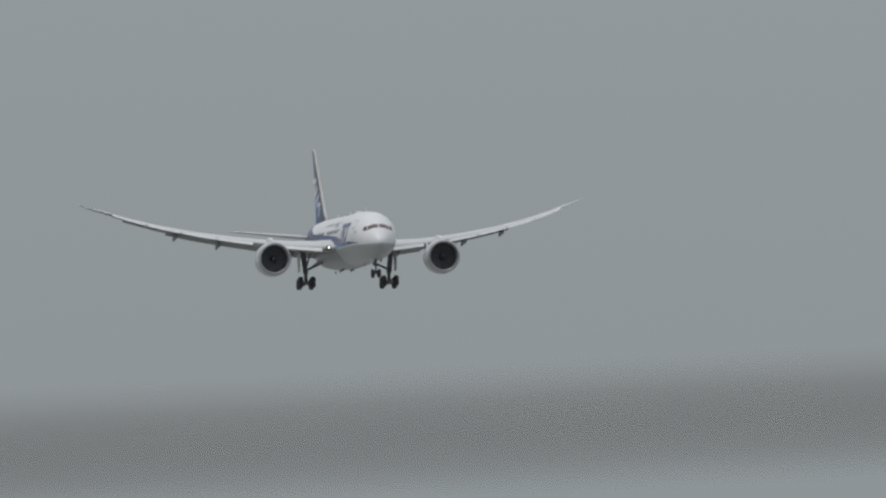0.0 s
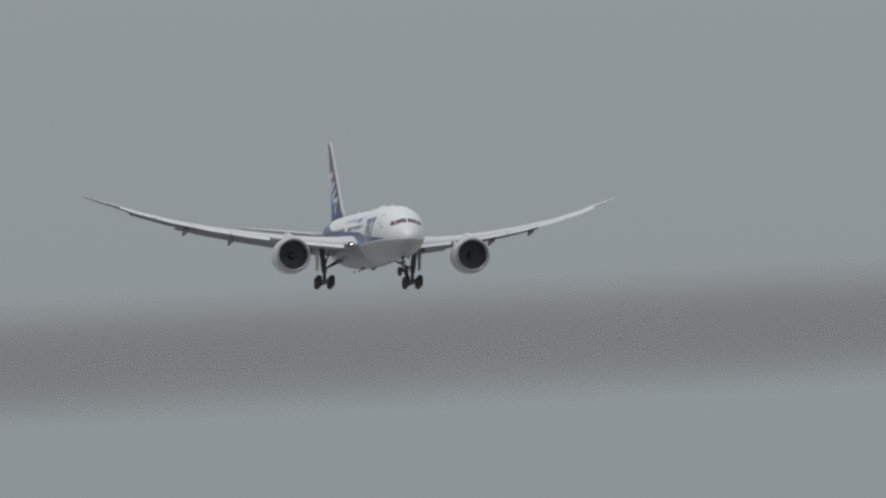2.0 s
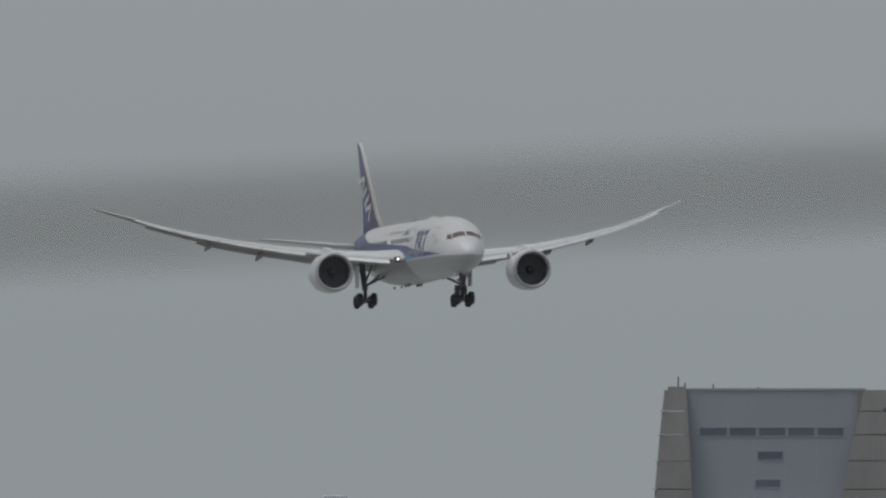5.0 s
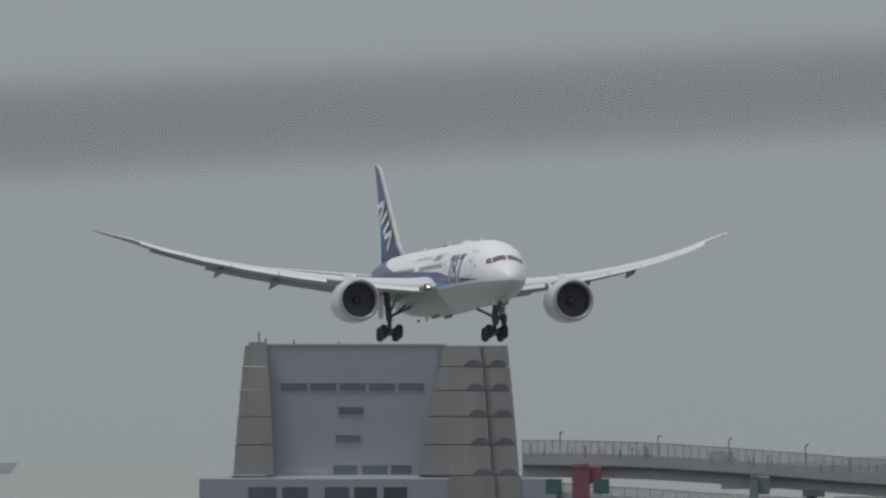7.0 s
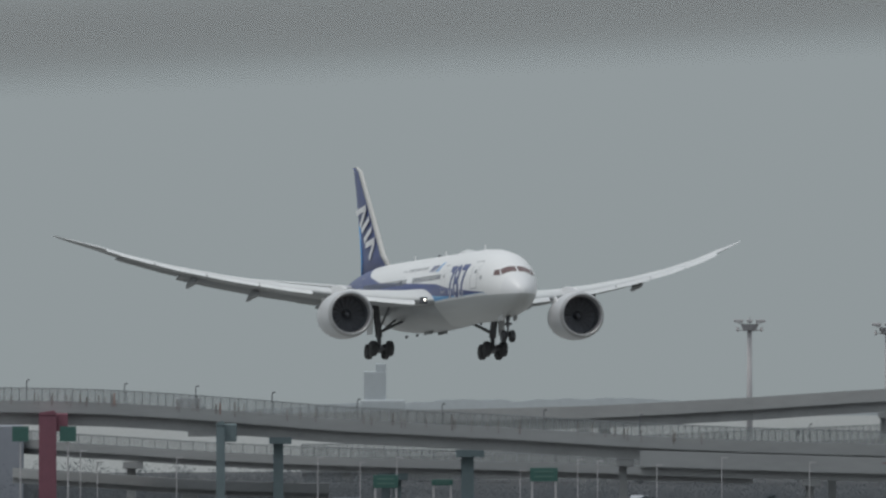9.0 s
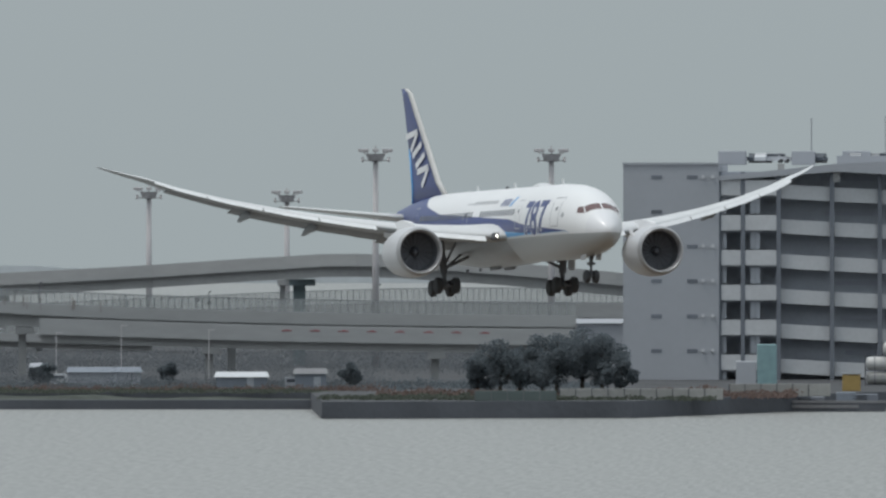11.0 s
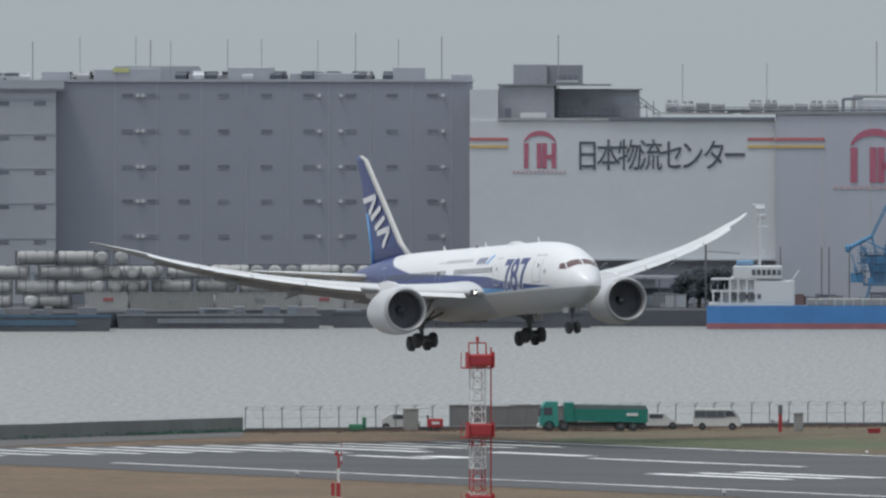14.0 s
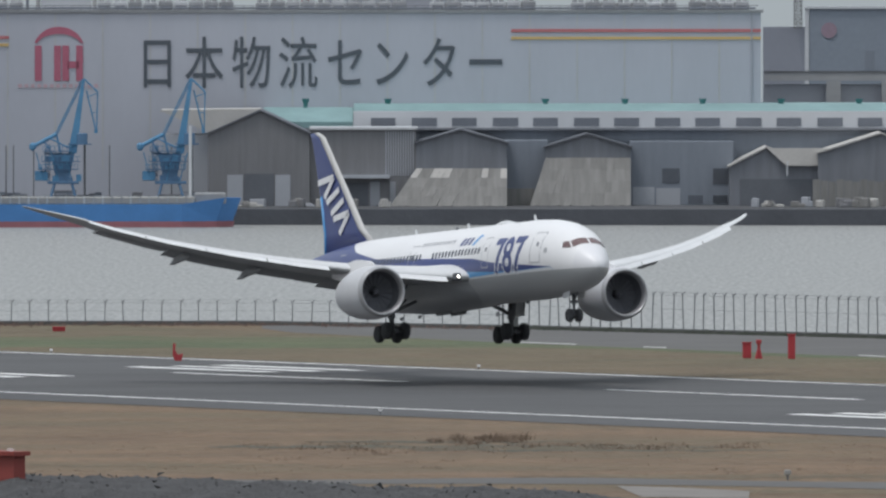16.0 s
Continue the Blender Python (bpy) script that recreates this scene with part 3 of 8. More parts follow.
    for s in (-1, 1):
        for zc, kind in ((7.9, 0), (6.4, 1), (4.95, 0)):
            bars = ((0.0, 0.6, -0.6, -0.6), (0.0, 0.6, 0.6, -0.6)) if kind == 0 else ((-0.5, -0.6, -0.5, 0.6), (0.42, -0.6, 0.42, 0.6))
            for a0, c0, a1, c1 in bars:
                bm = bmesh.new()
                # a runs up along the leading edge, c across the chord
                ends = []
                for a_, c_ in ((a0, c0), (a1, c1)):
                    z = zc - a_ * (1.0 if kind == 0 else 0.95)
                    le = fin_at(z)[0]
                    ends.append((le - 2.7 + c_ * 2.1, z + 0.75 * c_))
                (xa, za), (xb, zb) = ends
                t = Vector((xb - xa, zb - za)).normalized()
                q = Vector((-t.y, t.x)) * 0.24
                y = s * (0.06 + 0.215 * FIN[2][3] + 0.13)
                vs = [bm.verts.new((x, y, z)) for x, z in ((xa - q.x, za - q.y), (xb - q.x, zb - q.y), (xb + q.x, zb + q.y), (xa + q.x, za + q.y))]
                bm.faces.new(vs)
                part("fin_mark", bm, M_WHITE, fin, "slanted white mark")
    return a

# ---------------------------------------------------------------- ground, water and runway
M_GRASS = mat("dry_grass", (0.17, 0.113, 0.07), 0.9, vary=0.36, size=14, bump=0.8, fine=0.4, stretch=(1, 1, 1))
M_ASPHALT = mat("runway_asphalt", (0.084, 0.084, 0.086), 0.88, vary=0.16, size=18, bump=0.2, fine=0.05)


def patch_tint(m, tint, reach):
    """Long patches of a second tint over a surface's own colour."""
    n, l = m.node_tree.nodes, m.node_tree.links
    b = n["Principled BSDF"]
    base = b.inputs["Base Color"].links[0].from_socket
    tc, mp, ns, rg, mx = (n.new(k) for k in ("ShaderNodeTexCoord", "ShaderNodeMapping", "ShaderNodeTexNoise", "ShaderNodeMapRange", "ShaderNodeMix"))
    mp.inputs["Scale"].default_value = (0.022, 0.075, 1)
    ns.inputs["Scale"].default_value, ns.inputs["Detail"].default_value, ns.inputs["Roughness"].default_value = 1.0, 7, 0.62
    rg.inputs["From Min"].default_value, rg.inputs["From Max"].default_value, rg.inputs["To Max"].default_value = 0.42, 0.64, reach
    mx.data_type = "RGBA"
    mx.inputs["B"].default_value = (*tint, 1)
    l.new(tc.outputs["Object"], mp.inputs["Vector"]), l.new(mp.outputs["Vector"], ns.inputs["Vector"])
    l.new(ns.outputs["Fac"], rg.inputs["Value"]), l.new(rg.outputs["Result"], mx.inputs["Factor"])
    l.new(base, mx.inputs["A"]), l.new(mx.outputs["Result"], b.inputs["Base Color"])


patch_tint(M_GRASS, (0.125, 0.106, 0.066), 0.6)
patch_tint(M_ASPHALT, (0.062, 0.062, 0.065), 0.6)
M_PAINT = mat("white_marking_paint", (0.84, 0.84, 0.82), 0.75, vary=0.12, size=1.6, fine=0.2)
M_CONC = mat("weathered_concrete", (0.3, 0.3, 0.29), 0.85, vary=0.2, size=6, bump=0.3)
M_DARKCONC = mat("dark_quay_concrete", (0.082, 0.087, 0.101), 0.85, vary=0.3, size=8, bump=0.4)
M_SOIL = mat("island_soil", (0.07, 0.072, 0.077), 0.95, vary=0.3, size=12, bump=0.5)
M_GREENGRASS = mat("green_grass", (0.088, 0.11, 0.056), 0.9, vary=0.42, size=10, bump=0.8, fine=0.4)
M_BANK = mat("dull_bank_grass", (0.08, 0.09, 0.078), 0.95, vary=0.35, size=5, bump=0.6, fine=0.25)
patch_tint(M_GREENGRASS, (0.14, 0.112, 0.07), 0.55)


def water_material():
    m = bpy.data.materials.new("bay_water")
    m.use_nodes = True
    n, l = m.node_tree.nodes, m.node_tree.links
    b = n["Principled BSDF"]
    b.inputs["Base Color"].default_value = (0.2, 0.21, 0.205, 1)
    b.inputs["Roughness"].default_value = 0.36
    b.inputs["IOR"].default_value = 1.34
    tc = n.new("ShaderNodeTexCoord")
    w1, w2 = n.new("ShaderNodeTexNoise"), n.new("ShaderNodeTexNoise")
    w1.inputs["Scale"].default_value, w1.inputs["Detail"].default_value = 1.7, 6
    w2.inputs["Scale"].default_value, w2.inputs["Detail"].default_value = 0.03, 4
    mp = n.new("ShaderNodeMapping")
    mp.inputs["Scale"].default_value = (1.0, 0.11, 1.0)
    l.new(tc.outputs["Object"], mp.inputs["Vector"])
    l.new(mp.outputs["Vector"], w1.inputs["Vector"])
    l.new(tc.outputs["Object"], w2.inputs["Vector"])
    w1.inputs["Roughness"].default_value = 0.65
    ramp = n.new("ShaderNodeMapRange")
    ramp.inputs["From Min"].default_value, ramp.inputs["From Max"].default_value = 0.3, 0.66
    l.new(w1.outputs["Fac"], ramp.inputs["Value"])
    # pale and dark ripple tones paint the sky's reflection into the base colour
    tone = n.new("ShaderNodeMix")
    tone.data_type = "RGBA"
    tone.inputs["A"].default_value, tone.inputs["B"].default_value = (0.13, 0.132, 0.128, 1), (0.4, 0.4, 0.386, 1)
    l.new(ramp.outputs["Result"], tone.inputs["Factor"])
    l.new(tone.outputs["Result"], b.inputs["Base Color"])
    add = n.new("ShaderNodeMath")
    l.new(w1.outputs["Fac"], add.inputs[0]), l.new(w2.outputs["Fac"], add.inputs[1])
    bp = n.new("ShaderNodeBump")
    bp.inputs["Strength"].default_value, bp.inputs["Distance"].default_value = 0.35, 0.5
    l.new(add.outputs[0], bp.inputs["Height"]), l.new(bp.outputs["Normal"], b.inputs["Normal"])
    return m


def sheet(name, pts, z, material, label, thick=0.0, category="ground"):
    bm = bmesh.new()
    top = [bm.verts.new((p[0], p[1], z)) for p in pts]
    bm.faces.new(top)
    if thick:
        r = bmesh.ops.extrude_face_region(bm, geom=bm.faces[:])
        for v in r["geom"]:
            if isinstance(v, bmesh.types.BMVert):
                v.co.z -= thick
    ob = part(name, bm, material)
    return tagged(ob, label, category, kind="structure")


W_Z = -3.5
sheet("water", [(-4600, -1500), (4600, -1500), (4600, 4300), (-4600, 4300)], W_Z, water_material(), "grey rippled bay water under haze", category="water")

SHORE = [spot(u, d) for u, d in ((-30000, 420), (-9000, 560), (-4600, 900), (-3250, 1119), (-2818, 1146), (-2228, 1179), (-1794, 1204), (-784, 1229), (-326, 1227), (784, 1179), (3000, 1110), (9000, 1000))]
AIRPORT = [(p.x, p.y) for p in SHORE] + [(900, -900), (-900, -900)]
sheet("ground", AIRPORT, 0.0, M_GRASS, "dry brown airfield grass", 6.0)

# runway frame: along its length (towards landing end) and across it
RW_D = Vector((math.sin(radians(144.5)), math.cos(radians(144.5)), 0))
RW_N = Vector((RW_D.y * -1, RW_D.x, 0))


def rw(s, w, z=0.0):
    return RW_D * s + RW_N * (587 + w) + Vector((0, 0, z))


def strip(name, s0, s1, w0, w1, z, material, parent=None, label="", n=1, wob=0.0):
    bm = bmesh.new()
    a, b = [], []
    for i in range(n + 1):
        s = s0 + (s1 - s0) * i / n
        a.append(bm.verts.new(rw(s, w0 + wob * (noise.noise(Vector((s * 0.05, w0, 0)))), z)))
        b.append(bm.verts.new(rw(s, w1 + wob * (noise.noise(Vector((s * 0.05, w1, 3)))), z)))
    for i in range(n):
        bm.faces.new((a[i], a[i + 1], b[i + 1], b[i]))
    return part(name, bm, material, parent, label)


runway = tagged(strip("runway", -990, 900, -37, 38.6, 0.03, M_ASPHALT), "dark grey asphalt runway with white markings", "runway", kind="structure")
strip("edge_line", -943, 900, -27.3, -26.5, 0.05, M_PAINT, runway, "white painted edge line", 160, 0.3)
strip("edge_line", -990, 900, 36.2, 37.0, 0.05, M_PAINT, runway, "white painted edge line", 160, 0.3)
for k in range(24):
    s = -934 + 57.0 * k
    strip("centre_dash", s, s + 31, 12.4, 13.4, 0.05, M_PAINT, runway, "", 8, 0.3)
for s, ws in ((-893, (-8.0, -3.8, 0.4, 20.0, 24.1, 28.2)), (-764, (-12.0, -7.9, -3.8, 20.0, 24.1)), (-640, (-8.0, -3.8, 20.0, 24.1))):
    for w in ws:
        strip("touchdown_mark", s, s + 19.5, w - 0.85, w + 0.85, 0.05, M_PAINT, runway, "", 8, 0.4)
for k in range(13):
    strip("threshold_bar", -986, -966, -24.6 + 4.5 * k, -23.2 + 4.5 * k, 0.05, M_PAINT, runway, "", 8, 0.4)
for s0, s1, w0, w1 in ((-952, -940, 0.4, 2.0), (-947, -940, 3.6, 6.6), (-955, -940, 15.6, 17.4), (-968, -959, 4.4, 5.6), (-966, -958, 11.5, 13.0)):
    strip("number_bar", s0, s1, w0, w1, 0.05, M_PAINT, runway, "white bar of the runway number", 6, 0.3)

# ---------------------------------------------------------------- near railing in front of the lens
M_RAIL = mat("rail_metal", (0.125, 0.095, 0.082), 0.6, vary=0.1, size=0.2)
M_DECK = mat("deck_concrete", (0.3, 0.3, 0.3), 0.8, vary=0.15, size=2)


def rail_z(u):
    return 29.0 + 3.0 * (278 + 0.05 * (u + 6690)) / TICK


def railing():
    bm = bmesh.new()
    us = [-30000 + 1000 * i for i in range(52)]
    rings = []
    for u in us:
        c = spot(u, 3.0, rail_z(u))
        d = Vector((math.sin(u / TICK), math.cos(u / TICK), 0))
        rings.append([c + d * 0.004 * math.cos(k * math.pi / 5) + Vector((0, 0, 0.004 * math.sin(k * math.pi / 5))) for k in range(10)])
    loft(bm, rings)
    r = tagged(part("railing", bm, M_RAIL, smooth=True), "dark steel railing cable of the viewing deck", "railing", kind="structure")
    for u in (-29500, 20500):
        p = spot(u, 3.0)
        part("post", rods(((p.x, p.y, 27.4), (p.x, p.y, rail_z(u) + 0.05), 0.03)), M_RAIL, r)


railing()
bm = boxes((-6, 6, -6, 4, 26.9, 27.4))
tagged(part("viewing_deck", bm, M_DECK), "plain concrete viewing deck under the camera", "deck", kind="structure")
bm = boxes((-5.8, 5.8, -6, 3.8, 0, 26.9))
tagged(part("terminal_wall", bm, M_DECK), "plain concrete terminal wall under the deck", "wall", kind="structure")

# ---------------------------------------------------------------- the port island across the water
I_Z = -1.3
M_WH = mat("warehouse_panel_grey", (0.283, 0.297, 0.342), 0.7, vary=0.05, size=9, fine=0.03)
M_WH2 = mat("warehouse_pale_grey", (0.385, 0.4, 0.435), 0.7, vary=0.06, size=9, fine=0.03)
M_BAND = mat("parapet_pale_grey", (0.55, 0.56, 0.58), 0.7, vary=0.1, size=5)
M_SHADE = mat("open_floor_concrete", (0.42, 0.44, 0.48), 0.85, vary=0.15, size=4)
# dark tone that paints the shade inside doorways and below louvres
M_BAYSHADE = mat("bay_shade_dark", (0.14, 0.15, 0.17), 0.85, vary=0.15, size=3)
M_WIN = mat("dark_window_glass", (0.09, 0.1, 0.12), 0.25, vary=0.2, size=2, island=0.3)
M_SEAM = mat("panel_seam", (0.36, 0.375, 0.42), 0.8, vary=0.1, size=2)
M_WHITEWALL = mat("white_wall_panel", (0.575, 0.59, 0.615), 0.6, vary=0.05, size=10, fine=0.03)
# white panels greyed down: the long side's shade is in this colour
M_PALEWALL = mat("shade_grey_wall_panel", (0.445, 0.46, 0.515), 0.6, vary=0.06, size=8, fine=0.03, stretch=(1, 1, 0.25))
M_ROOFKIT = mat("roof_equipment_grey", (0.36, 0.37, 0.385), 0.7, vary=0.25, size=1.5, island=0.3)
M_INK = mat("dark_slate_sign_paint", (0.085, 0.1, 0.12), 0.6, vary=0.1, size=2)
M_RED = mat("crimson_sign_paint", (0.43, 0.13, 0.19), 0.6, vary=0.1, size=2)
M_YEL = mat("ochre_sign_paint", (0.6, 0.42, 0.17), 0.6, vary=0.1, size=2)
M_TOWER = mat("tower_concrete_grey", (0.32, 0.335, 0.378), 0.8, vary=0.06, size=7, fine=0.04)
M_TOWER2 = mat("tower_brown_concrete", (0.262, 0.252, 0.248), 0.85, vary=0.2, size=3, bump=0.2, stretch=(1, 1, 0.2))
M_VIADUCT = mat("viaduct_concrete", (0.35, 0.355, 0.36), 0.85, vary=0.15, size=8, stretch=(0.3, 0.3, 1))
M_GIRDER = mat("viaduct_girder_grey", (0.36, 0.36, 0.36), 0.8, vary=0.18, size=6)
M_BLUEWIN = mat("blue_grey_window_glass", (0.12, 0.145, 0.185), 0.35, vary=0.15, size=2, island=0.2)
M_SLATS = mat("barrier_slat_grey", (0.26, 0.27, 0.28), 0.75, vary=0.2, size=3)
M_SCREEN = mat("translucent_barrier_sheet", (0.38, 0.4, 0.4), 0.6, vary=0.25, size=1.5, stretch=(2, 2, 0.2))
sn, sl = M_SCREEN.node_tree.nodes, M_SCREEN.node_tree.links
clear, veil = sn.new("ShaderNodeBsdfTransparent"), sn.new("ShaderNodeMixShader")
veil.inputs[0].default_value = 0.32
sl.new(clear.outputs[0], veil.inputs[1]), sl.new(sn["Principled BSDF"].outputs[0], veil.inputs[2])
sl.new(veil.outputs[0], sn["Material Output"].inputs["Surface"])
# dark and brown sheet tones lean blue-grey, with haze mixed into the colour
M_SHED = mat("hazed_dark_sheet", (0.195, 0.205, 0.23), 0.75, vary=0.2, size=4, stretch=(4, 1, 0.3))
M_SHEDB = mat("hazed_brown_sheet", (0.205, 0.205, 0.215), 0.75, vary=0.15, size=3, stretch=(4, 1, 0.3))
M_SHEDG = mat("blue_grey_sheet", (0.22, 0.245, 0.285), 0.75, vary=0.12, size=4, stretch=(3, 1, 0.3))
M_RUST = mat("rusty_noise_barrier", (0.24, 0.22, 0.21), 0.8, vary=0.3, size=2.0)
M_RUSTRED = mat("red_rust", (0.3, 0.16, 0.13), 0.8, vary=0.2, size=0.6)
M_FENCEP = mat("fence_post_grey", (0.15, 0.155, 0.165), 0.7, vary=0.2, size=1)
M_REDPIER = mat("dull_red_steel", (0.235, 0.095, 0.125), 0.7, vary=0.15, size=2)
M_GREENPIER = mat("grey_green_steel", (0.175, 0.222, 0.235), 0.7, vary=0.15, size=3)
M_SIGNGREEN = mat("road_sign_green", (0.055, 0.14, 0.12), 0.6, vary=0.1, size=1)
M_SIGNBAR = mat("faded_sign_writing", (0.12, 0.22, 0.19), 0.6, vary=0.1, size=1)
M_MAST = mat("galvanised_mast", (0.5, 0.48, 0.49), 0.6, 0.1, vary=0.12, size=2)

QUAY_U = ((-6600, 2230), (-5500, 2000), (-4420, 1935), (-3420, 1925), (-3400, 1845), (-2850, 1850), (-2420, 1930), (-1737, 1985), (784, 1972), (3000, 1950))
QUAY = [spot(u, d) for u, d in QUAY_U]
BACK = [spot(u, d) for u, d in ((3000, 2900), (-2000, 2900), (-4000, 2600), (-6600, 2450))]
sheet("island_ground", [(p.x, p.y) for p in QUAY + BACK], I_Z, M_SOIL, "dark port island ground behind a quay", 0.3)
bm = bmesh.new()
for (u0, d0), (u1, d1) in zip(QUAY_U, QUAY_U[1:]):
    a, b = spot(u0, d0 - 0.6), spot(u1, d1 - 0.6)
    a2, b2 = spot(u0, d0 + 1.5), spot(u1, d1 + 1.5)
    vs = [bm.verts.new((p.x, p.y, z)) for z in (W_Z - 1, I_Z + 0.1) for p in (a, b, b2, a2)]
    for f in ((0, 1, 5, 4), (4, 5, 6, 7), (2, 3, 7, 6), (0, 3, 2, 1)):
        bm.faces.new([vs[i] for i in f])
tagged(part("quay_wall", bm, M_DARKCONC), "dark stained concrete quay wall at the water", "quay", kind="structure")


# low outer quay and grass bank before the port road
bm = bmesh.new()
edge_at = lambda u: 1919 + max(0, -4420 - u) * 0.06
loft(bm, [[spot(u, edge_at(u), W_Z - 1), spot(u, edge_at(u), -2.2), spot(u, edge_at(u) + 4, -2.2), spot(u, edge_at(u) + 4, W_Z - 1)] for u in range(-5480, -3370, 40)])
tagged(part("outer_quay_wall", bm, M_DARKCONC), "low dark outer quay wall at the water", "quay", kind="structure")
bm = bmesh.new()
loft(bm, [[spot(u, edge_at(u) + 3.8, -2.24), spot(u, edge_at(u) + 9 + 1.5 * math.sin(u * 0.02), -1.75 + 0.15 * math.sin(u * 0.031)), spot(u, edge_at(u) + 17, I_Z + 0.12)] for u in range(-5480, -3370, 20)], close=False)
tagged(part("grass_bank", bm, M_BANK), "dull green grass bank above the quay", "grass", kind="structure")


class Front:
    """A building front by bearings and eye-level ticks at one distance, in the local space of its thing."""

    def __init__(self, u0, dist):
        self.u0, self.dist, self.k = u0, dist, dist / TICK

    def x(self, u):
        return (u - self.u0) * self.k

    def z(self, e):
        return low(e, self.dist) - I_Z

    def place(self, turn=0.0):
        return face_us(self.u0, self.dist, I_Z, turn)


def trapezoid(bm, x0, x1, x2, x3, z0, z1, y0, y1, slope=0.0):
    """A block from z0 (x0..x1) to z1 (x2..x3); its front leans back by slope."""
    vs = [bm.verts.new(p) for p in ((x0, y0, z0), (x1, y0, z0), (x1, y1, z0), (x0, y1, z0), (x2, y0 + slope, z1), (x3, y0 + slope, z1), (x3, y1, z1), (x2, y1, z1))]
    for f in ((0, 1, 5, 4), (1, 2, 6, 5), (2, 3, 7, 6), (3, 0, 4, 7), (4, 5, 6, 7), (3, 2, 1, 0)):
        bm.faces.new([vs[i] for i in f])
    return bm


def vent_tower():
    F = Front(-5310, 2100)
    X = lambda p: F.x(-5192 + p - 784)
    Z = lambda y: F.z(y - 642)
    b = thing("ventilation_tower", F.place(), "grey flared concrete ventilation tower with stepped brown ribs", "building")
    w = part("wall", trapezoid(bmesh.new(), X(470), X(800), X(470), X(800), 0, Z(613), 0, 24), M_TOWER, b)
    part("roof_rim", boxes((X(470), X(790), -0.15, 24.2, Z(613), Z(609))), M_TOWER, b)
    lev = (612, 650, 692, 738, 788, 842)
    for i, (ya, yb) in enumerate(zip(lev, lev[1:])):
        l0, l1 = 434 - 4.2 * i, 472 + 2.6 * i
        part("stepped_rib", trapezoid(bmesh.new(), X(l0 - 4), X(l1 + 3), X(l0), X(l1), Z(yb) + 0.12, Z(ya), -1.6 - 0.5 * i, 24, 0.4), M_TOWER2, b, "brown stained concrete rib")
        r0, r1 = 787 - 9.5 * i, 898 + 4.2 * i
        part("stepped_rib", trapezoid(bmesh.new(), X(r0 - 8), X(r1 - 46), X(r0), X(r1 - 47), Z(yb) + 0.12, Z(ya), -1.8 - 0.5 * i, 12, 0.4), M_TOWER2, b, "brown stained concrete rib")
        part("stepped_rib", trapezoid(bmesh.new(), X(r1 - 45.5), X(r1 + 4), X(r1 - 45.5), X(r1), Z(yb) + 0.12, Z(ya), -0.9 - 0.5 * i, 24, 0.4), M_TOWER2, b, "brown stained concrete rib")
        # dark arc plates on the ribs paint the louvre shadows
        for c, hw, yy in ((r1 - 62, 15, -1.84 - 0.5 * i), (r1 - 18, 14, -0.94 - 0.5 * i)):
            bm = bmesh.new()
            prism(bm, [(X(c - hw - 2), Z(yb - 0.5)), (X(c + hw + 2), Z(yb - 0.5)), (X(c + hw + 2), Z(yb - 6)), (X(c + 9), Z(yb - 12)), (X(c - 4), Z(yb - 13)), (X(c - 13), Z(yb - 6))], yy - 0.12, yy + 0.3)
            part("louvre", bm, M_BAYSHADE, b, "dark plate painted as the louvre's shade")
        part("ledge", boxes((X(l0 - 7), X(l0 - 1), -1.9 - 0.5 * i, 0, Z(yb) - 0.02, Z(yb) + 0.2)), M_BAND, b)
    part("rib_core", trapezoid(bmesh.new(), X(775), X(912), X(775), X(892), 0, Z(614), -0.4, 20), M_TOWER2, b)
    part("stepped_rib", trapezoid(bmesh.new(), X(786), X(877), X(795), X(876), 0, Z(842), -6.0, 12, 0.4), M_TOWER2, b, "brown stained concrete rib")
    part("stepped_rib", trapezoid(bmesh.new(), X(878), X(926), X(878), X(921), 0, Z(842), -5.5, 24, 0.4), M_TOWER2, b, "brown stained concrete rib")
    for c, yy in ((860, -6.0), (903, -5.5)):
        bm = bmesh.new()
        prism(bm, [(X(c - 17), Z(897)), (X(c + 17), Z(897)), (X(c + 17), Z(890)), (X(c + 8), Z(884)), (X(c - 5), Z(883)), (X(c - 14), Z(890))], yy - 0.12, yy + 0.5)
        part("louvre", bm, M_BAYSHADE, b, "dark plate painted as the louvre's shade")
    for y0, y1, cols in ((679, 693, ((497, 544), (549, 595), (601, 647), (653, 699), (705, 750))), (721, 735, ((599, 643),)), (771, 784, ((595, 638),)),
                         (824, 840, ((590, 632), (641, 686), (692, 728)))):
        for a, c in cols:
            wd = part("window", boxes((X(a), X(c), -0.06, 0.3, Z(y1), Z(y0))), M_BLUEWIN, b, "blue-grey strip window")
            part("window_frame", boxes((X(a) - 0.1, X(c) + 0.1, -0.1, 0.2, Z(y1) - 0.16, Z(y1)), (X(a) - 0.1, X(c) + 0.1, -0.1, 0.2, Z(y0), Z(y0) + 0.16)), M_TOWER, wd)
    for a, c in ((497, 530), (536, 580)):
        part("shutter", boxes((X(a), X(c), -0.05, 0.2, Z(840), Z(828))), M_SEAM, b)
    for p in (592, 648, 702, 768):
        part("wall_joint", boxes((X(p), X(p + 1.2), -0.03, 0.2, Z(842), Z(700))), M_SEAM, b)
    pod = part("podium", boxes((X(353), X(985), -5, 26, 0, Z(846)), bevel=0.15), M_TOWER, b, "grey podium block")
    part("podium_step", boxes((X(410), X(800), -3, 0, Z(846), Z(842))), M_BAND, b)
    for a, c in ((575, 618), (627, 667), (679, 720), (440, 490), (500, 545)):
        part("window", boxes((X(a), X(c), -5.08, -4.6, Z(886), Z(862))), M_WIN, pod)
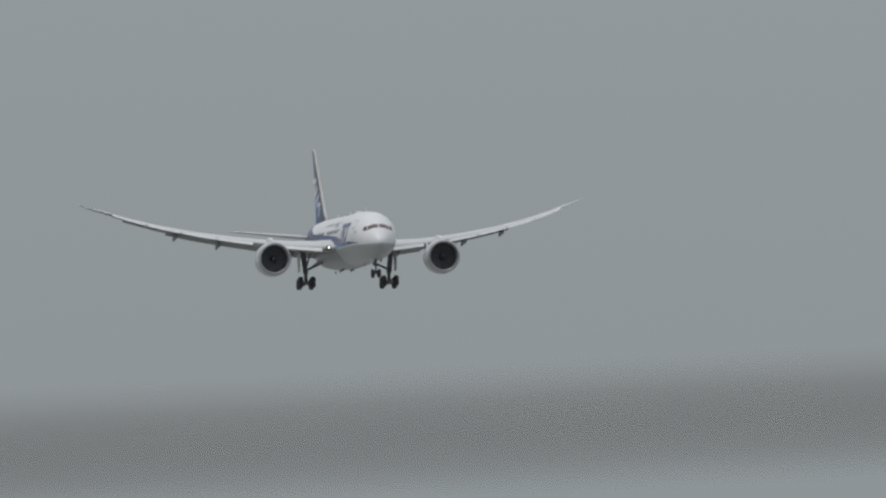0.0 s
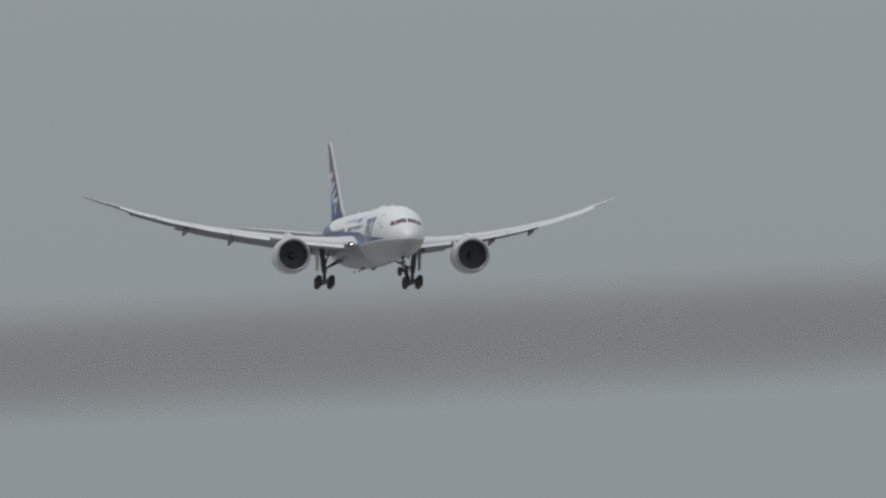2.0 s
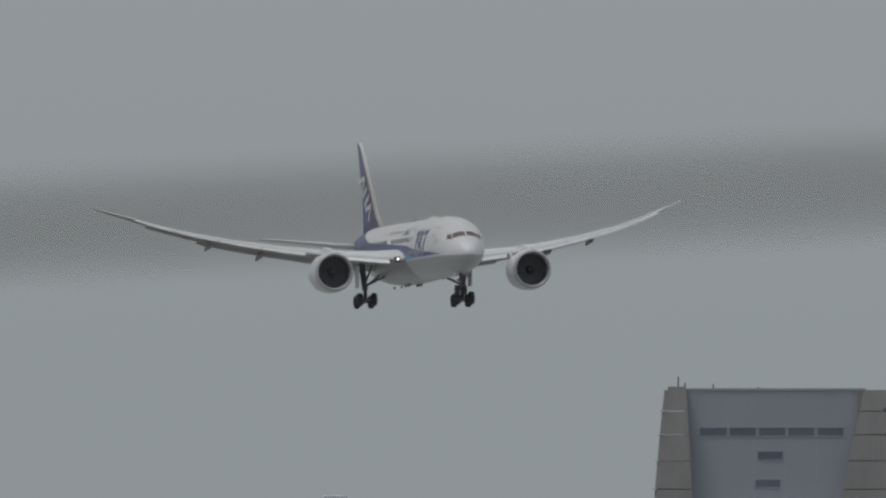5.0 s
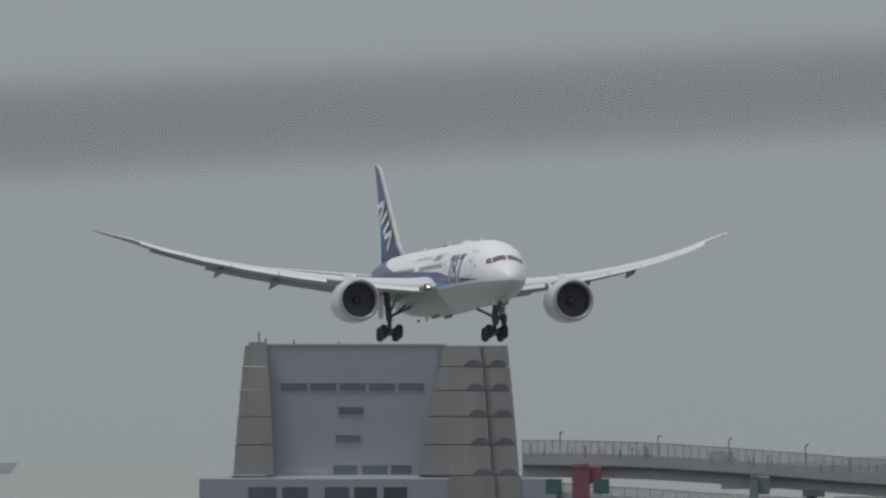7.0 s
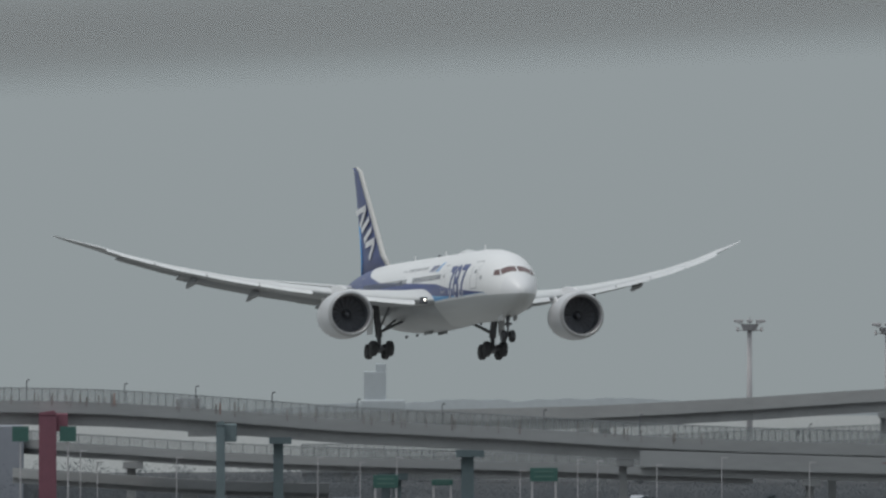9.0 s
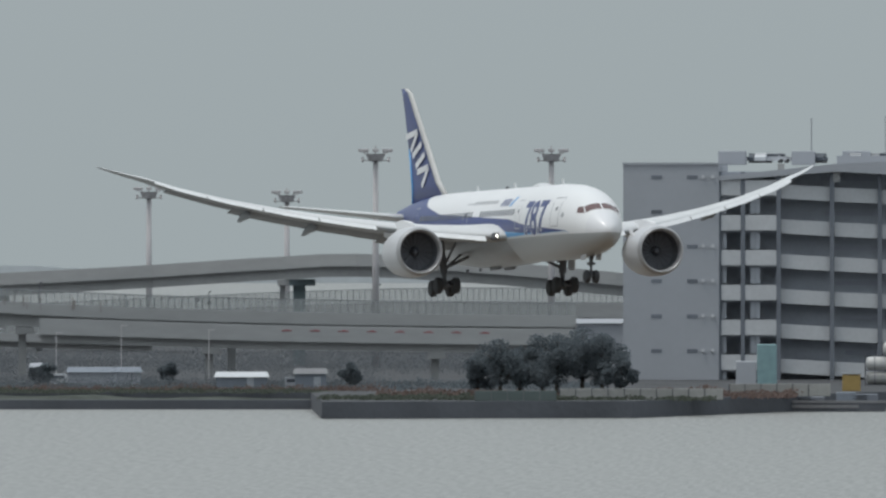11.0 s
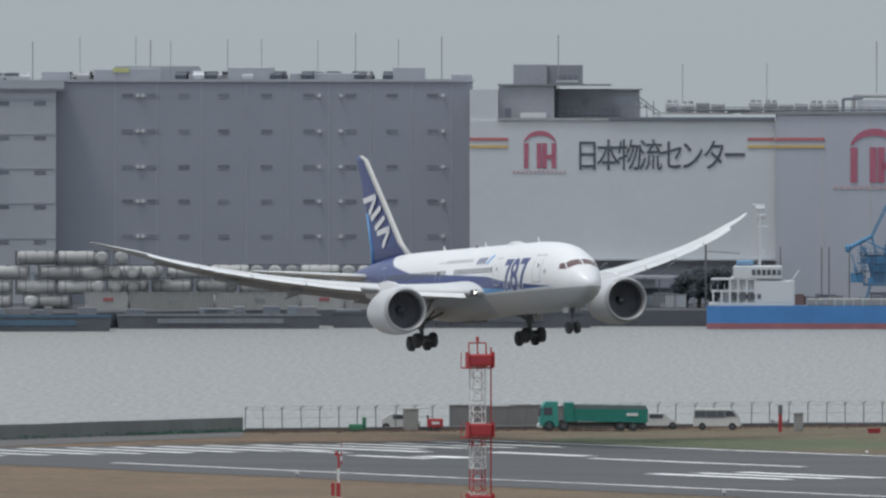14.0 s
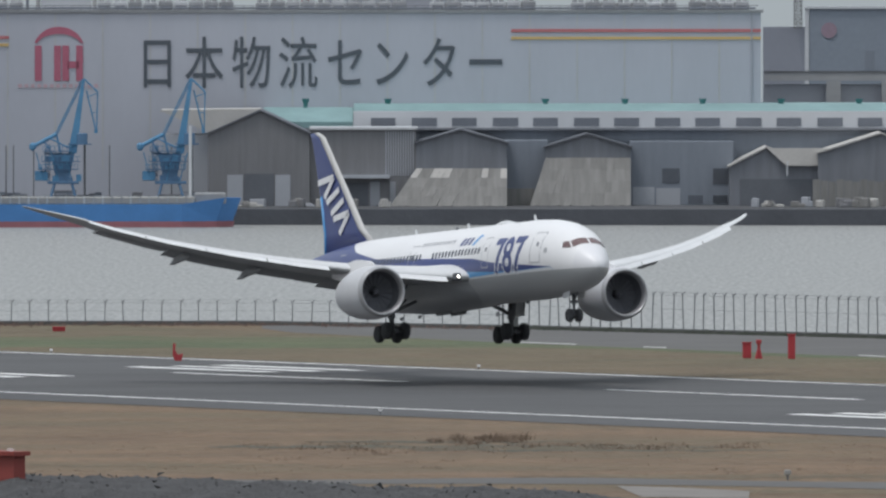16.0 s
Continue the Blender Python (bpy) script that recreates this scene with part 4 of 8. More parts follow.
    part("vertical_groove", boxes((X(798), X(801), -5.04, -4.6, 0, Z(846))), M_SHADE, pod)
    for p, h in ((458, 14), (520, 6), (600, 3), (470, 7)):
        part("roof_mast", rods(((X(p), 3, Z(611)), (X(p), 3, Z(611 - h * 1.6)), 0.12)), M_FENCEP, b)
    part("mast_base", boxes((X(440), X(470), 1, 5, Z(612), Z(606))), M_TOWER2, b)


vent_tower()


def ribbon(path, near, far, z0, z1):
    """A closed band along path [(u, dist, e)], from near to far of its line and z0 to z1 relative to the line."""
    bm = bmesh.new()
    rings = []
    for u, d, e in path:
        z = low(e, d)
        a, b = spot(u, d + near), spot(u, d + far)
        rings.append([Vector((a.x, a.y, z + z0)), Vector((b.x, b.y, z + z0)), Vector((b.x, b.y, z + z1)), Vector((a.x, a.y, z + z1))])
    return loft(bm, rings)


def fill_path(pts, step=60):
    """Smooth the given line of (u, dist, e) into short steps."""
    out = []
    for i in range(len(pts) - 1):
        p0, p1, p2, p3 = pts[max(i - 1, 0)], pts[i], pts[i + 1], pts[min(i + 2, len(pts) - 1)]
        n_ = max(1, int(abs(p2[0] - p1[0]) / step))
        for k in range(n_):
            t = k / n_
            q = []
            for a, b, c, d in zip(p0, p1, p2, p3):
                q.append(0.5 * (2 * b + (c - a) * t + (2 * a - 5 * b + 4 * c - d) * t * t + (3 * b - a - 3 * c + d) * t ** 3))
            q[0] = p1[0] + (p2[0] - p1[0]) * t
            out.append(tuple(q))
    out.append(pts[-1])
    return out


def viaduct(label, pts, width=9.0, solid=1.1, girder=1.5, fence=0.0, posts=0, lamps=(), piers=(), rusty=False):
    path = fill_path(pts)
    v = thing("viaduct", Matrix(), label, "elevated road", "port viaducts")
    part("deck", ribbon(path, 0, width, -solid - 0.5, -solid), M_VIADUCT, v)
    part("girder", ribbon(path, 1.1, width - 1.1, -solid - 0.5 - girder, -solid - 0.504), M_GIRDER, v, "dark steel girder under the deck")
    part("parapet", ribbon(path, -0.15, 0.15, -solid - 0.35, 0), M_VIADUCT, v)
    part("parapet", ribbon(path, width - 0.15, width + 0.15, -solid - 0.35, 0), M_VIADUCT, v)
    if fence:
        part("barrier_rail", ribbon(path, -0.06, 0.06, fence - 0.08, fence), M_SLATS, v)
        part("barrier_rail", ribbon(path, width - 0.06, width + 0.06, fence - 0.08, fence), M_SLATS, v)
        part("barrier_panel", ribbon(path, -0.02, 0.02, 0.02, fence - 0.1), M_SCREEN, v, "translucent barrier panels")
        me = None
        k0 = len(path) - 1
        for k in range(posts):
            f = k / posts * k0
            i = int(f)
            t = f - i
            u, d, e = [a + (b - a) * t for a, b in zip(path[i], path[i + 1])]
            m = face_us(u, d, low(e, d))
            if me is None:
                bm = boxes((-0.055, 0.055, -0.06, 0.06, 0, fence + 0.02))
                o = part("barrier_post", bm, M_SLATS, v)
                me = o.data
            else:
                o = new("barrier_post", me)
                o.parent = v
            o.matrix_basis = m
        if rusty:
            rg = random.Random(5)
            for k in range(60):
                f = rg.random() * (k0 - 0.01) * 0.6
                i = int(f)
                u, d, e = [a + (b - a) * (f - i) for a, b in zip(path[i], path[i + 1])]
                o = part("stain_panel", boxes((0, rg.uniform(0.07, 0.2), -0.2, -0.16, -rg.uniform(0.3, 0.9), rg.uniform(0.3, 1.5))), rg.choice((M_RUST, M_RUSTRED)) if k < 10 else M_RUST, v)
                o.matrix_basis = face_us(u, d, low(e, d))
    for u in lamps:
        d, e = min(((abs(p[0] - u), p[1], p[2]) for p in path))[1:]
        m = face_us(u, d, low(e, d))
        bm = rods(((0, 0.4, -solid), (0, 0.4, 2.95), 0.08), ((0, 0.4, 2.9), (0.3, 0.4, 3.05), 0.06))
        box(bm, 0.05, 0.5, 0.25, 0.55, 3.0, 3.18)
        o = part("street_lamp", bm, M_FENCEP, v)
        o.matrix_basis = m
    for u, wd, material in piers:
        d, e = min(((abs(p[0] - u), p[1], p[2]) for p in path))[1:]
        zt = low(e, d) - solid - 0.5 - girder
        o = part("pier", boxes((-wd / 2, wd / 2, width * 0.35, width * 0.35 + wd, I_Z - zt - 0.5, 0.02), (-wd * 0.9, wd * 1.3, width * 0.1, width * 0.9, -1.0, 0.02), bevel=0.06), material, v)
        o.matrix_basis = face_us(u, d, zt)
    return v


viaduct("pale concrete viaduct with a long gentle curve", [(-4700, 2330, 186), (-4400, 2300, 180), (-3980, 2250, 170), (-3700, 2230, 155), (-3464, 2210, 140), (-3340, 2200, 135), (-3120, 2190, 147), (-2880, 2180, 168), (-2650, 2180, 190)],
        solid=1.6, girder=1.6, piers=((-4000, 0.9, M_GIRDER), (-3965, 0.9, M_GIRDER), (-3440, 2.0, M_GREENPIER), (-3470, 0.9, M_VIADUCT)))
viaduct("stained concrete viaduct with rusty noise barrier", [(-5052, 2020, 160), (-4850, 2020, 164), (-4642, 2020, 177), (-4408, 2020, 195), (-4248, 2020, 203), (-3832, 2020, 226), (-3464, 2020, 238), (-3120, 2020, 243), (-2950, 2020, 244)],
        solid=1.35, girder=1.7, fence=1.9, posts=150, lamps=(-4985, -4812, -4686, -4551, -4400, -4250, -4070, -3900), rusty=True,
        piers=((-4540, 1.5, M_GREENPIER), (-4205, 1.9, M_GREENPIER), (-3930, 1.2, M_GIRDER), (-3560, 1.2, M_VIADUCT)))
viaduct("distant pale viaduct with slatted noise barrier", [(-4500, 2420, 262), (-4100, 2400, 255), (-3750, 2380, 240), (-3400, 2360, 225), (-3150, 2350, 220), (-2850, 2350, 222), (-2600, 2350, 226)],
        solid=2.2, girder=1.6, fence=2.4, posts=170, lamps=(-3900, -3750, -3600, -3300), piers=((-4300, 1.2, M_VIADUCT), (-3900, 1.2, M_VIADUCT), (-3300, 1.2, M_VIADUCT), (-2990, 1.4, M_VIADUCT)))
viaduct("low concrete ramp below the main viaduct", [(-5020, 2100, 228), (-4900, 2090, 236), (-4642, 2080, 252), (-4400, 2070, 262), (-4100, 2070, 270), (-3700, 2070, 282)],
        solid=0.9, girder=0.8, fence=1.4, posts=60, piers=((-4800, 1.4, M_GIRDER), (-4330, 1.3, M_GREENPIER), (-4350, 1.3, M_GREENPIER)))
viaduct("lowest concrete approach road near the ground", [(-5010, 2050, 280), (-4950, 2040, 284), (-4700, 2030, 300), (-4450, 2030, 308)], solid=1.0, girder=0.7, piers=((-4700, 1.2, M_GIRDER),))
rr_ = viaduct("grey concrete ramp with a row of red marks", [(-3900, 2006, 250), (-3700, 2006, 256), (-3500, 2006, 262), (-3200, 2006, 267), (-2950, 2006, 269)], solid=1.9, girder=1.1, piers=((-3600, 1.2, M_GIRDER), (-3200, 1.2, M_GIRDER)))
M_MARK = mat("faded_red_mark", (0.3, 0.13, 0.14), 0.8, vary=0.2, size=0.5)
for k in range(8):
    u = -3462 + 50 * k
    bm = boxes((-0.75, 0.75, -0.19, -0.14, -0.08, 0.08), (-0.25, 0.35, -0.2, -0.15, 0.08, 0.2))
    o = part("red_mark", bm, M_MARK, rr_, "faded red mark on the parapet")
    o.matrix_basis = face_us(u, 2006, low(271 + 0.6 * k, 2006))


def portal_pier(u, dist, e_top, wd, material, label):
    b = thing("portal_pier", face_us(u, dist, I_Z), label, "bridge pier", "port viaducts")
    h = low(e_top, dist) - I_Z
    part("column", boxes((-wd / 2, wd / 2, 0, wd, 0, h - 0.2), bevel=0.1), material, b)
    part("crossbeam", boxes((-wd / 2, wd / 2 + 1.7, wd + 0.01, wd + 9, h - 2.6, h), bevel=0.1), material, b)
    bm = bmesh.new()
    prism(bm, [(-wd / 2 - 0.1, h - 0.2), (wd / 2 + 0.1, h - 0.2), (wd / 2 - 0.3, h + 0.5), (-wd / 2 + 0.2, h + 0.25)], -0.1, wd)
    part("cap", bm, material, b)


portal_pier(-4948, 2008, 184, 2.6, M_REDPIER, "dull red steel portal pier of a viaduct")
portal_pier(-4642, 2008, 202, 1.3, M_GREENPIER, "grey-green steel portal pier of a viaduct")


def floodlight_mast(u, dist, e_top, hw):
    b = thing("floodlight_mast", face_us(u, dist, I_Z), "tall grey floodlight mast with a ring of lamps", "light mast", "floodlight masts")
    h = low(e_top, dist) - I_Z
    part("pole", rod(bmesh.new(), (0, 0, 0), (0, 0, h - 1.0), 0.62, 0.42, seg=14), M_MAST, b, smooth=True)
    part("platform", rod(bmesh.new(), (0, 0, h - 2.0), (0, 0, h - 0.9), hw * 0.45, hw * 0.62, seg=14), M_MAST, b)
    part("lightning_rod", rods(((0, 0, h - 1), (0, 0, h + 0.35), 0.1)), M_MAST, b)
    for k in range(8):
        a = k * math.pi / 4
        cx, cy = hw * 0.86 * math.cos(a), hw * 0.86 * math.sin(a)
        bm = boxes((cx - 0.5, cx + 0.5, cy - 0.4, cy + 0.4, h - 0.62, h - 0.1), bevel=0.06)
        rod(bm, (cx * 0.4, cy * 0.4, h - 1.3), (cx, cy, h - 0.5), 0.07)
        part("floodlamp", bm, M_MAST, b)
    for s in (-1, 1):
        part("arm_lamp", rods(((0, 0, h - 2.1), (s * hw * 0.8, 0, h - 1.9), 0.08), ((s * hw * 0.8, -0.2, h - 2.1), (s * hw * 0.8, 0.2, h - 1.5), 0.22)), M_MAST, b)


for u, d, e in ((-3706, 2400, 16), (-3462, 2400, 22), (-3305, 2180, -52), (-2994, 2160, -52)):
    floodlight_mast(u, d, e, 2.6)

# red lightning mast and the round lattice dome seen early on
mm = thing("lattice_mast", face_us(-6864, 2300, 0), "thin dark mast with stepped tip above the harbour", "mast")
hm = low(37, 2300)
for z0, z1, r0, r1 in ((-3.5, hm - 8.5, 1.5, 1.5), (hm - 8.5, hm - 7.2, 1.5, 0.3), (hm - 7.2, hm - 2.7, 0.25, 0.2), (hm - 2.7, hm, 0.13, 0.07)):
    part("section", rod(bmesh.new(), (0, 0, z0), (0, 0, z1), r0, r1, seg=10), M_FENCEP, mm)
part("collar", rod(bmesh.new(), (0, 0, hm - 2.95), (0, 0, hm - 2.65), 0.26, seg=10), M_FENCEP, mm)
dm = thing("lattice_roof", face_us(-7145, 2320, W_Z), "fine grey lattice roof over a harbour hall", "hall")
zt = low(82, 2320) - W_Z
M_LATTICE = mat("lattice_pale_grey", (0.3, 0.32, 0.33), 0.7, vary=0.1, size=3)
part("hall_wall", boxes((-24, 9.6, 2, 16, 0, zt - 1.75)), M_WH, dm)
for y in (0.4, 1.6):
    for k in range(33):
        x = -23 + 1.15 * k + 0.3 * (y > 1)
        part("lattice_bar", rods(((x, y, zt), (x + 3.1, y, zt - 2.9), 0.05), seg=5), M_LATTICE, dm)
        if x - 3.1 > -24 and x < 14.0:
            part("lattice_bar", rods(((x, y, zt), (x - 3.1, y, zt - 2.9), 0.05), seg=5), M_LATTICE, dm)
for dz, x1 in ((0.0, 14.2), (0.98, 15.2), (1.95, 16.2), (2.9, 17.3)):
    part("lattice_rail", rods(((-24, 0.9, zt - dz), (x1, 0.9, zt - dz), 0.05), seg=5), M_LATTICE, dm)


M_ROD = mat("pale_steel_rod", (0.3, 0.31, 0.33), 0.6, 0.1, vary=0.1, size=1)
M_DEEP = mat("shaded_deck_concrete", (0.34, 0.36, 0.4), 0.85, vary=0.15, size=4)
# dark glass made paler, so the haze before it is in the colour
M_WALLWIN = mat("hazed_strip_window", (0.165, 0.18, 0.21), 0.4, vary=0.15, size=1, island=0.2)
M_PLANT = mat("plant_room_grey", (0.3, 0.31, 0.34), 0.75, vary=0.12, size=5)
M_PLANT2 = mat("plant_room_dark_and_shade_grey", (0.235, 0.245, 0.27), 0.75, vary=0.12, size=4)
M_SLATE = mat("slate_column_paint", (0.17, 0.185, 0.215), 0.75, vary=0.15, size=3)


def ramp_warehouse():
    F = Front(-2130, 2060)
    X = lambda p: F.x(-2034 + p - 784)
    Z = lambda y: F.z(y - 260.5)
    b = thing("ramp_warehouse", F.place(), "long grey six-storey warehouse with open vehicle ramps", "building")
    part("wall", boxes((X(690), X(1428), 0, 50, 0, Z(226))), M_WH, b, "plain grey panelled front")
    part("wall", boxes((X(548), X(690), -5.0, 50, 0, Z(232))), M_WH2, b, "pale grey ramp end wall")
    part("wall", boxes((X(-46), X(123), -9.0, 50, 0, Z(238))), M_WH2, b, "pale grey corner wall")
    part("roof_parapet", boxes((X(688), X(1430), -0.25, 0.35, Z(226), Z(221))), M_WH2, b)
    part("roof_parapet", boxes((X(-47), X(124), -9.2, -8.6, Z(238), Z(234))), M_WH2, b)
    # vertical seams and floor joints
    for p in (794, 868, 947, 1026, 1100, 1172, 1246, 1318, 1390):
        part("seam", boxes((X(p), X(p + 1.6), -0.06, 0.2, 0, Z(226))), M_SEAM, b)
    rows = (250, 313, 376, 437, 499)
    cols = ((817, 1), (862, -1), (917, 0), (987, 0), (1063, 0), (1138, 1), (1212, -1), (1285, 0), (1357, 1), (1426, -1))
    wm = None
    for y in rows:
        for p, lamp in cols:
            if p > 1420:
                continue
            if wm is None:
                o = part("window", boxes((-0.85, 0.85, -0.05, 0.3, -0.26, 0.26)), M_WALLWIN, b)
                wm = o.data
                fr = part("window_sill", boxes((-0.9, 0.9, -0.08, 0.1, -0.34, -0.28)), M_SEAM, o)
                sm = fr.data
            else:
                o = new("window", wm)
                o.parent = b
                fr = new("window_sill", sm)
                fr.parent = o
            o.location = (X(p), 0, Z(y))
            if lamp:
                part("vent_cowl", rods(((X(p + 18 * lamp), -0.45, Z(y)), (X(p + 18 * lamp), 0.1, Z(y)), 0.3), seg=8), M_BAND, b)
    for y in (264, 325, 386, 447, 509, 570):
        for p in (597, 662):
            part("window", boxes((X(p) - 0.9, X(p) + 0.9, -5.06, -4.7, Z(y) - 0.3, Z(y) + 0.3)), M_WALLWIN, b)
        part("floor_joint", boxes((X(548), X(690), -5.1, -4.7, Z(y - 6), Z(y - 9))), M_SEAM, b)
        for p, lamp in ((13, 0), (76, 1)):
            part("window", boxes((X(p) - 0.8, X(p) + 0.8, -9.06, -8.7, Z(y - 4) - 0.28, Z(y - 4) + 0.28)), M_WALLWIN, b)
            if lamp:
                for q in (95, 112):
                    part("vent_cowl", rods(((X(q), -9.4, Z(y - 5)), (X(q), -8.9, Z(y - 5)), 0.28), seg=8), M_BAND, b)
    # open ramp bays
    part("back_wall", boxes((X(124), X(547), -3.2, 50, 0, Z(250))), M_DEEP, b, "dark rear wall of the open floors")
    for k in range(6):
        y = 262 + 61.5 * k
        part("floor_slab", boxes((X(124), X(228), -8.0, -3.1, Z(y + 32) - 0.15, Z(y + 28))), M_DEEP, b)
        part("floor_slab", boxes((X(228) + 0.01, X(547), -4.6, -3.1, Z(y + 36), Z(y + 31))), M_DEEP, b)
        part("parapet", boxes((X(124), X(228), -8.6, -8.2, Z(y + 30), Z(y + 3))), M_BAND, b)
        n_ = 10
        bm = bmesh.new()
        rings = []
        for i in range(n_ + 1):
            s = i / n_
            p = 228 + (548 - 228) * s
            dy = 20 * s - 5 * s * s
            rings.append([Vector((X(p), -7.6 + 2.4 * s, Z(y + 35 + dy))), Vector((X(p), -7.2 + 2.4 * s, Z(y + 35 + dy))), Vector((X(p), -7.2 + 2.4 * s, Z(y + 10 + dy))), Vector((X(p), -7.6 + 2.4 * s, Z(y + 10 + dy)))])
        loft(bm, rings)
        part("ramp_parapet", bm, M_BAND, b, "pale curved ramp parapet")
        part("inner_parapet", boxes((X(300 + 9 * k), X(400 + 6 * k), -3.5, -3.22, Z(y + 4), Z(y - 4))), M_WH, b)
        for p in (133, 183, 192):
            part("door_panel", boxes((X(p - 5), X(p + 3), -7.8, -7.6, Z(y + 62), Z(y + 30))), M_SHADE, b)
    for p in (123, 165, 228, 322, 406, 468, 520, 548):
        yy = -8.7 if p < 230 else -8.7 + 3.2 * (p - 228) / 320
        part("column", boxes((X(p) - 0.32, X(p) + 0.32, yy, yy + 0.7, 0, Z(250 if p < 400 else 244))), M_SLATE, b)
    bm = bmesh.new()
    prism(bm, [(X(122), Z(266)), (X(330), Z(250)), (X(549), Z(262)), (X(549), Z(228)), (X(330), Z(236)), (X(122), Z(258))], -9.0, 12)
    part("roof_slab", bm, M_WH2, b, "sloping roof slab over the ramps")
    part("roof_slab", boxes((X(330), X(705), -5.6, 12, Z(238), Z(222))), M_WH2, b, "pale roof edge")
    part("shadow_gap", boxes((X(548), X(705), -5.3, -4.9, Z(242), Z(238))), M_SHADE, b)
    for p in (330, 433, 232):
        part("roof_post", boxes((X(p) - 0.5, X(p) + 0.5, -8.0, -7.2, Z(268), Z(236))), M_GIRDER, b)
    # rooftop
    for a, c, y0, y1, dp in ((118, 168, 213, 236, 4), (248, 290, 213, 236, 4), (338, 388, 213, 228, 4), (532, 570, 211, 226, 4), (665, 715, 207, 224, 4), (757, 800, 203, 226, 5), (800, 875, 201, 226, 5),
                             (995, 1078, 200, 224, 5), (1105, 1230, 210, 222, 3), (1288, 1345, 200, 222, 4), (1392, 1428, 212, 222, 3)):
        part("roof_cabin", boxes((X(a), X(c), 3, 3 + dp, Z(238), Z(y0)), bevel=0.1), M_WH2, b)
    bm = bmesh.new()
    prism(bm, [(X(790), Z(226)), (X(962), Z(226)), (X(945), Z(198)), (X(795), Z(198))], 10, 18)
    part("penthouse", bm, M_WH2, b)
    part("yellow_board", boxes((X(792), X(820), 2.8, 2.98, Z(209), Z(201))), mat("pale_yellow", (0.5, 0.5, 0.22), 0.6), b)
    for p, y in ((283, 155), (414, 150), (458, 152), (574, 148), (649, 155), (733, 145), (832, 146), (858, 152), (894, 153), (995, 150), (1055, 150), (1155, 152), (1222, 140), (1298, 150), (1375, 145)):
        thick_ = 0.1 if p in (283, 649, 858, 1375) else 0.06
        part("lightning_rod", rods(((X(p), 6, Z(238)), (X(p), 6, Z(y)), thick_), seg=6), M_ROD, b)
    rg = random.Random(3)
    for k in range(46):
        p = rg.uniform(170, 1400)
        o = thing("parked_car", face_us(-2034 + p - 784, 2064 + rg.uniform(0, 3), I_Z + Z(232 if p < 500 else 224) + (0.0 if p > 700 else -0.2)), rg.choice(("dark parked car on the warehouse roof", "pale parked car on the warehouse roof")), "car", "cars on the warehouse roof")
        o.matrix_basis = o.matrix_basis @ pose(0, 0, 0, 0, 0, rg.choice((0, 90, 80, 10)))
        col = rg.choice((M_ROOFKIT, M_INK, M_WHITEWALL, M_ROOFKIT))
        bm = bmesh.new()
        prism(bm, [(-2.1, 0.3), (2.1, 0.3), (2.15, 0.8), (1.2, 0.95), (0.7, 1.45), (-1.1, 1.45), (-1.8, 0.95), (-2.15, 0.85)], -0.85, 0.85)
        part("car_body", bm, col, o)
        part("car_glass", boxes((-1.35, 0.85, -0.87, 0.87, 0.98, 1.32)), M_WIN, o)
        for wx in (-1.3, 1.3):
            part("wheel", rods(((wx, -0.86, 0.3), (wx, 0.86, 0.3), 0.3)), M_TYRE, o)


ramp_warehouse()


# strokes of the large wall lettering in a unit square
def strokes_to_bars(segs, x, z, w, h, t, y):
    bm = bmesh.new()
    for x0, z0, x1, z1 in segs:
        a, c = Vector((x + x0 * w, 0, z + z0 * h)), Vector((x + x1 * w, 0, z + z1 * h))
        d = c - a
        ln = d.length + t * 0.6
        ang = math.atan2(d.z, d.x)
        m = Matrix.Translation(((a.x + c.x) / 2, y, (a.z + c.z) / 2)) @ Matrix.Rotation(-ang, 4, "Y")
        box(bm, -ln / 2, ln / 2, -0.05, 0.05, -t / 2, t / 2, m=m)
    return bm


def wall_sign(parent, x0, z0, pitch, w, size, y):
    """The wall's eight characters in the built-in font, each a raised plate."""
    foot = None
    for k, ch in enumerate("日本物流センター"):
        polys = text_polys(ch, size, 0, 0, 1, 0, 0.74, size * 0.003)
        xs = [p[0] for q in polys for p in q]
        zs = [p[1] for q in polys for p in q]
        if foot is None:
            foot = min(zs)
        mid = x0 + k * pitch + w / 2 - (min(xs) + max(xs)) / 2
        bm = bmesh.new()
        for q in polys:
            bm.faces.new([bm.verts.new((mid + px, y, z0 - foot + pz)) for px, pz in q])
        bmesh.ops.remove_doubles(bm, verts=bm.verts, dist=0.002)
        r = bmesh.ops.extrude_face_region(bm, geom=bm.faces[:])
        for v in r["geom"]:
            if isinstance(v, bmesh.types.BMVert):
                v.co.y -= 0.06
        part("sign_character", bm, M_INK, parent, "dark slate character of the wall sign")


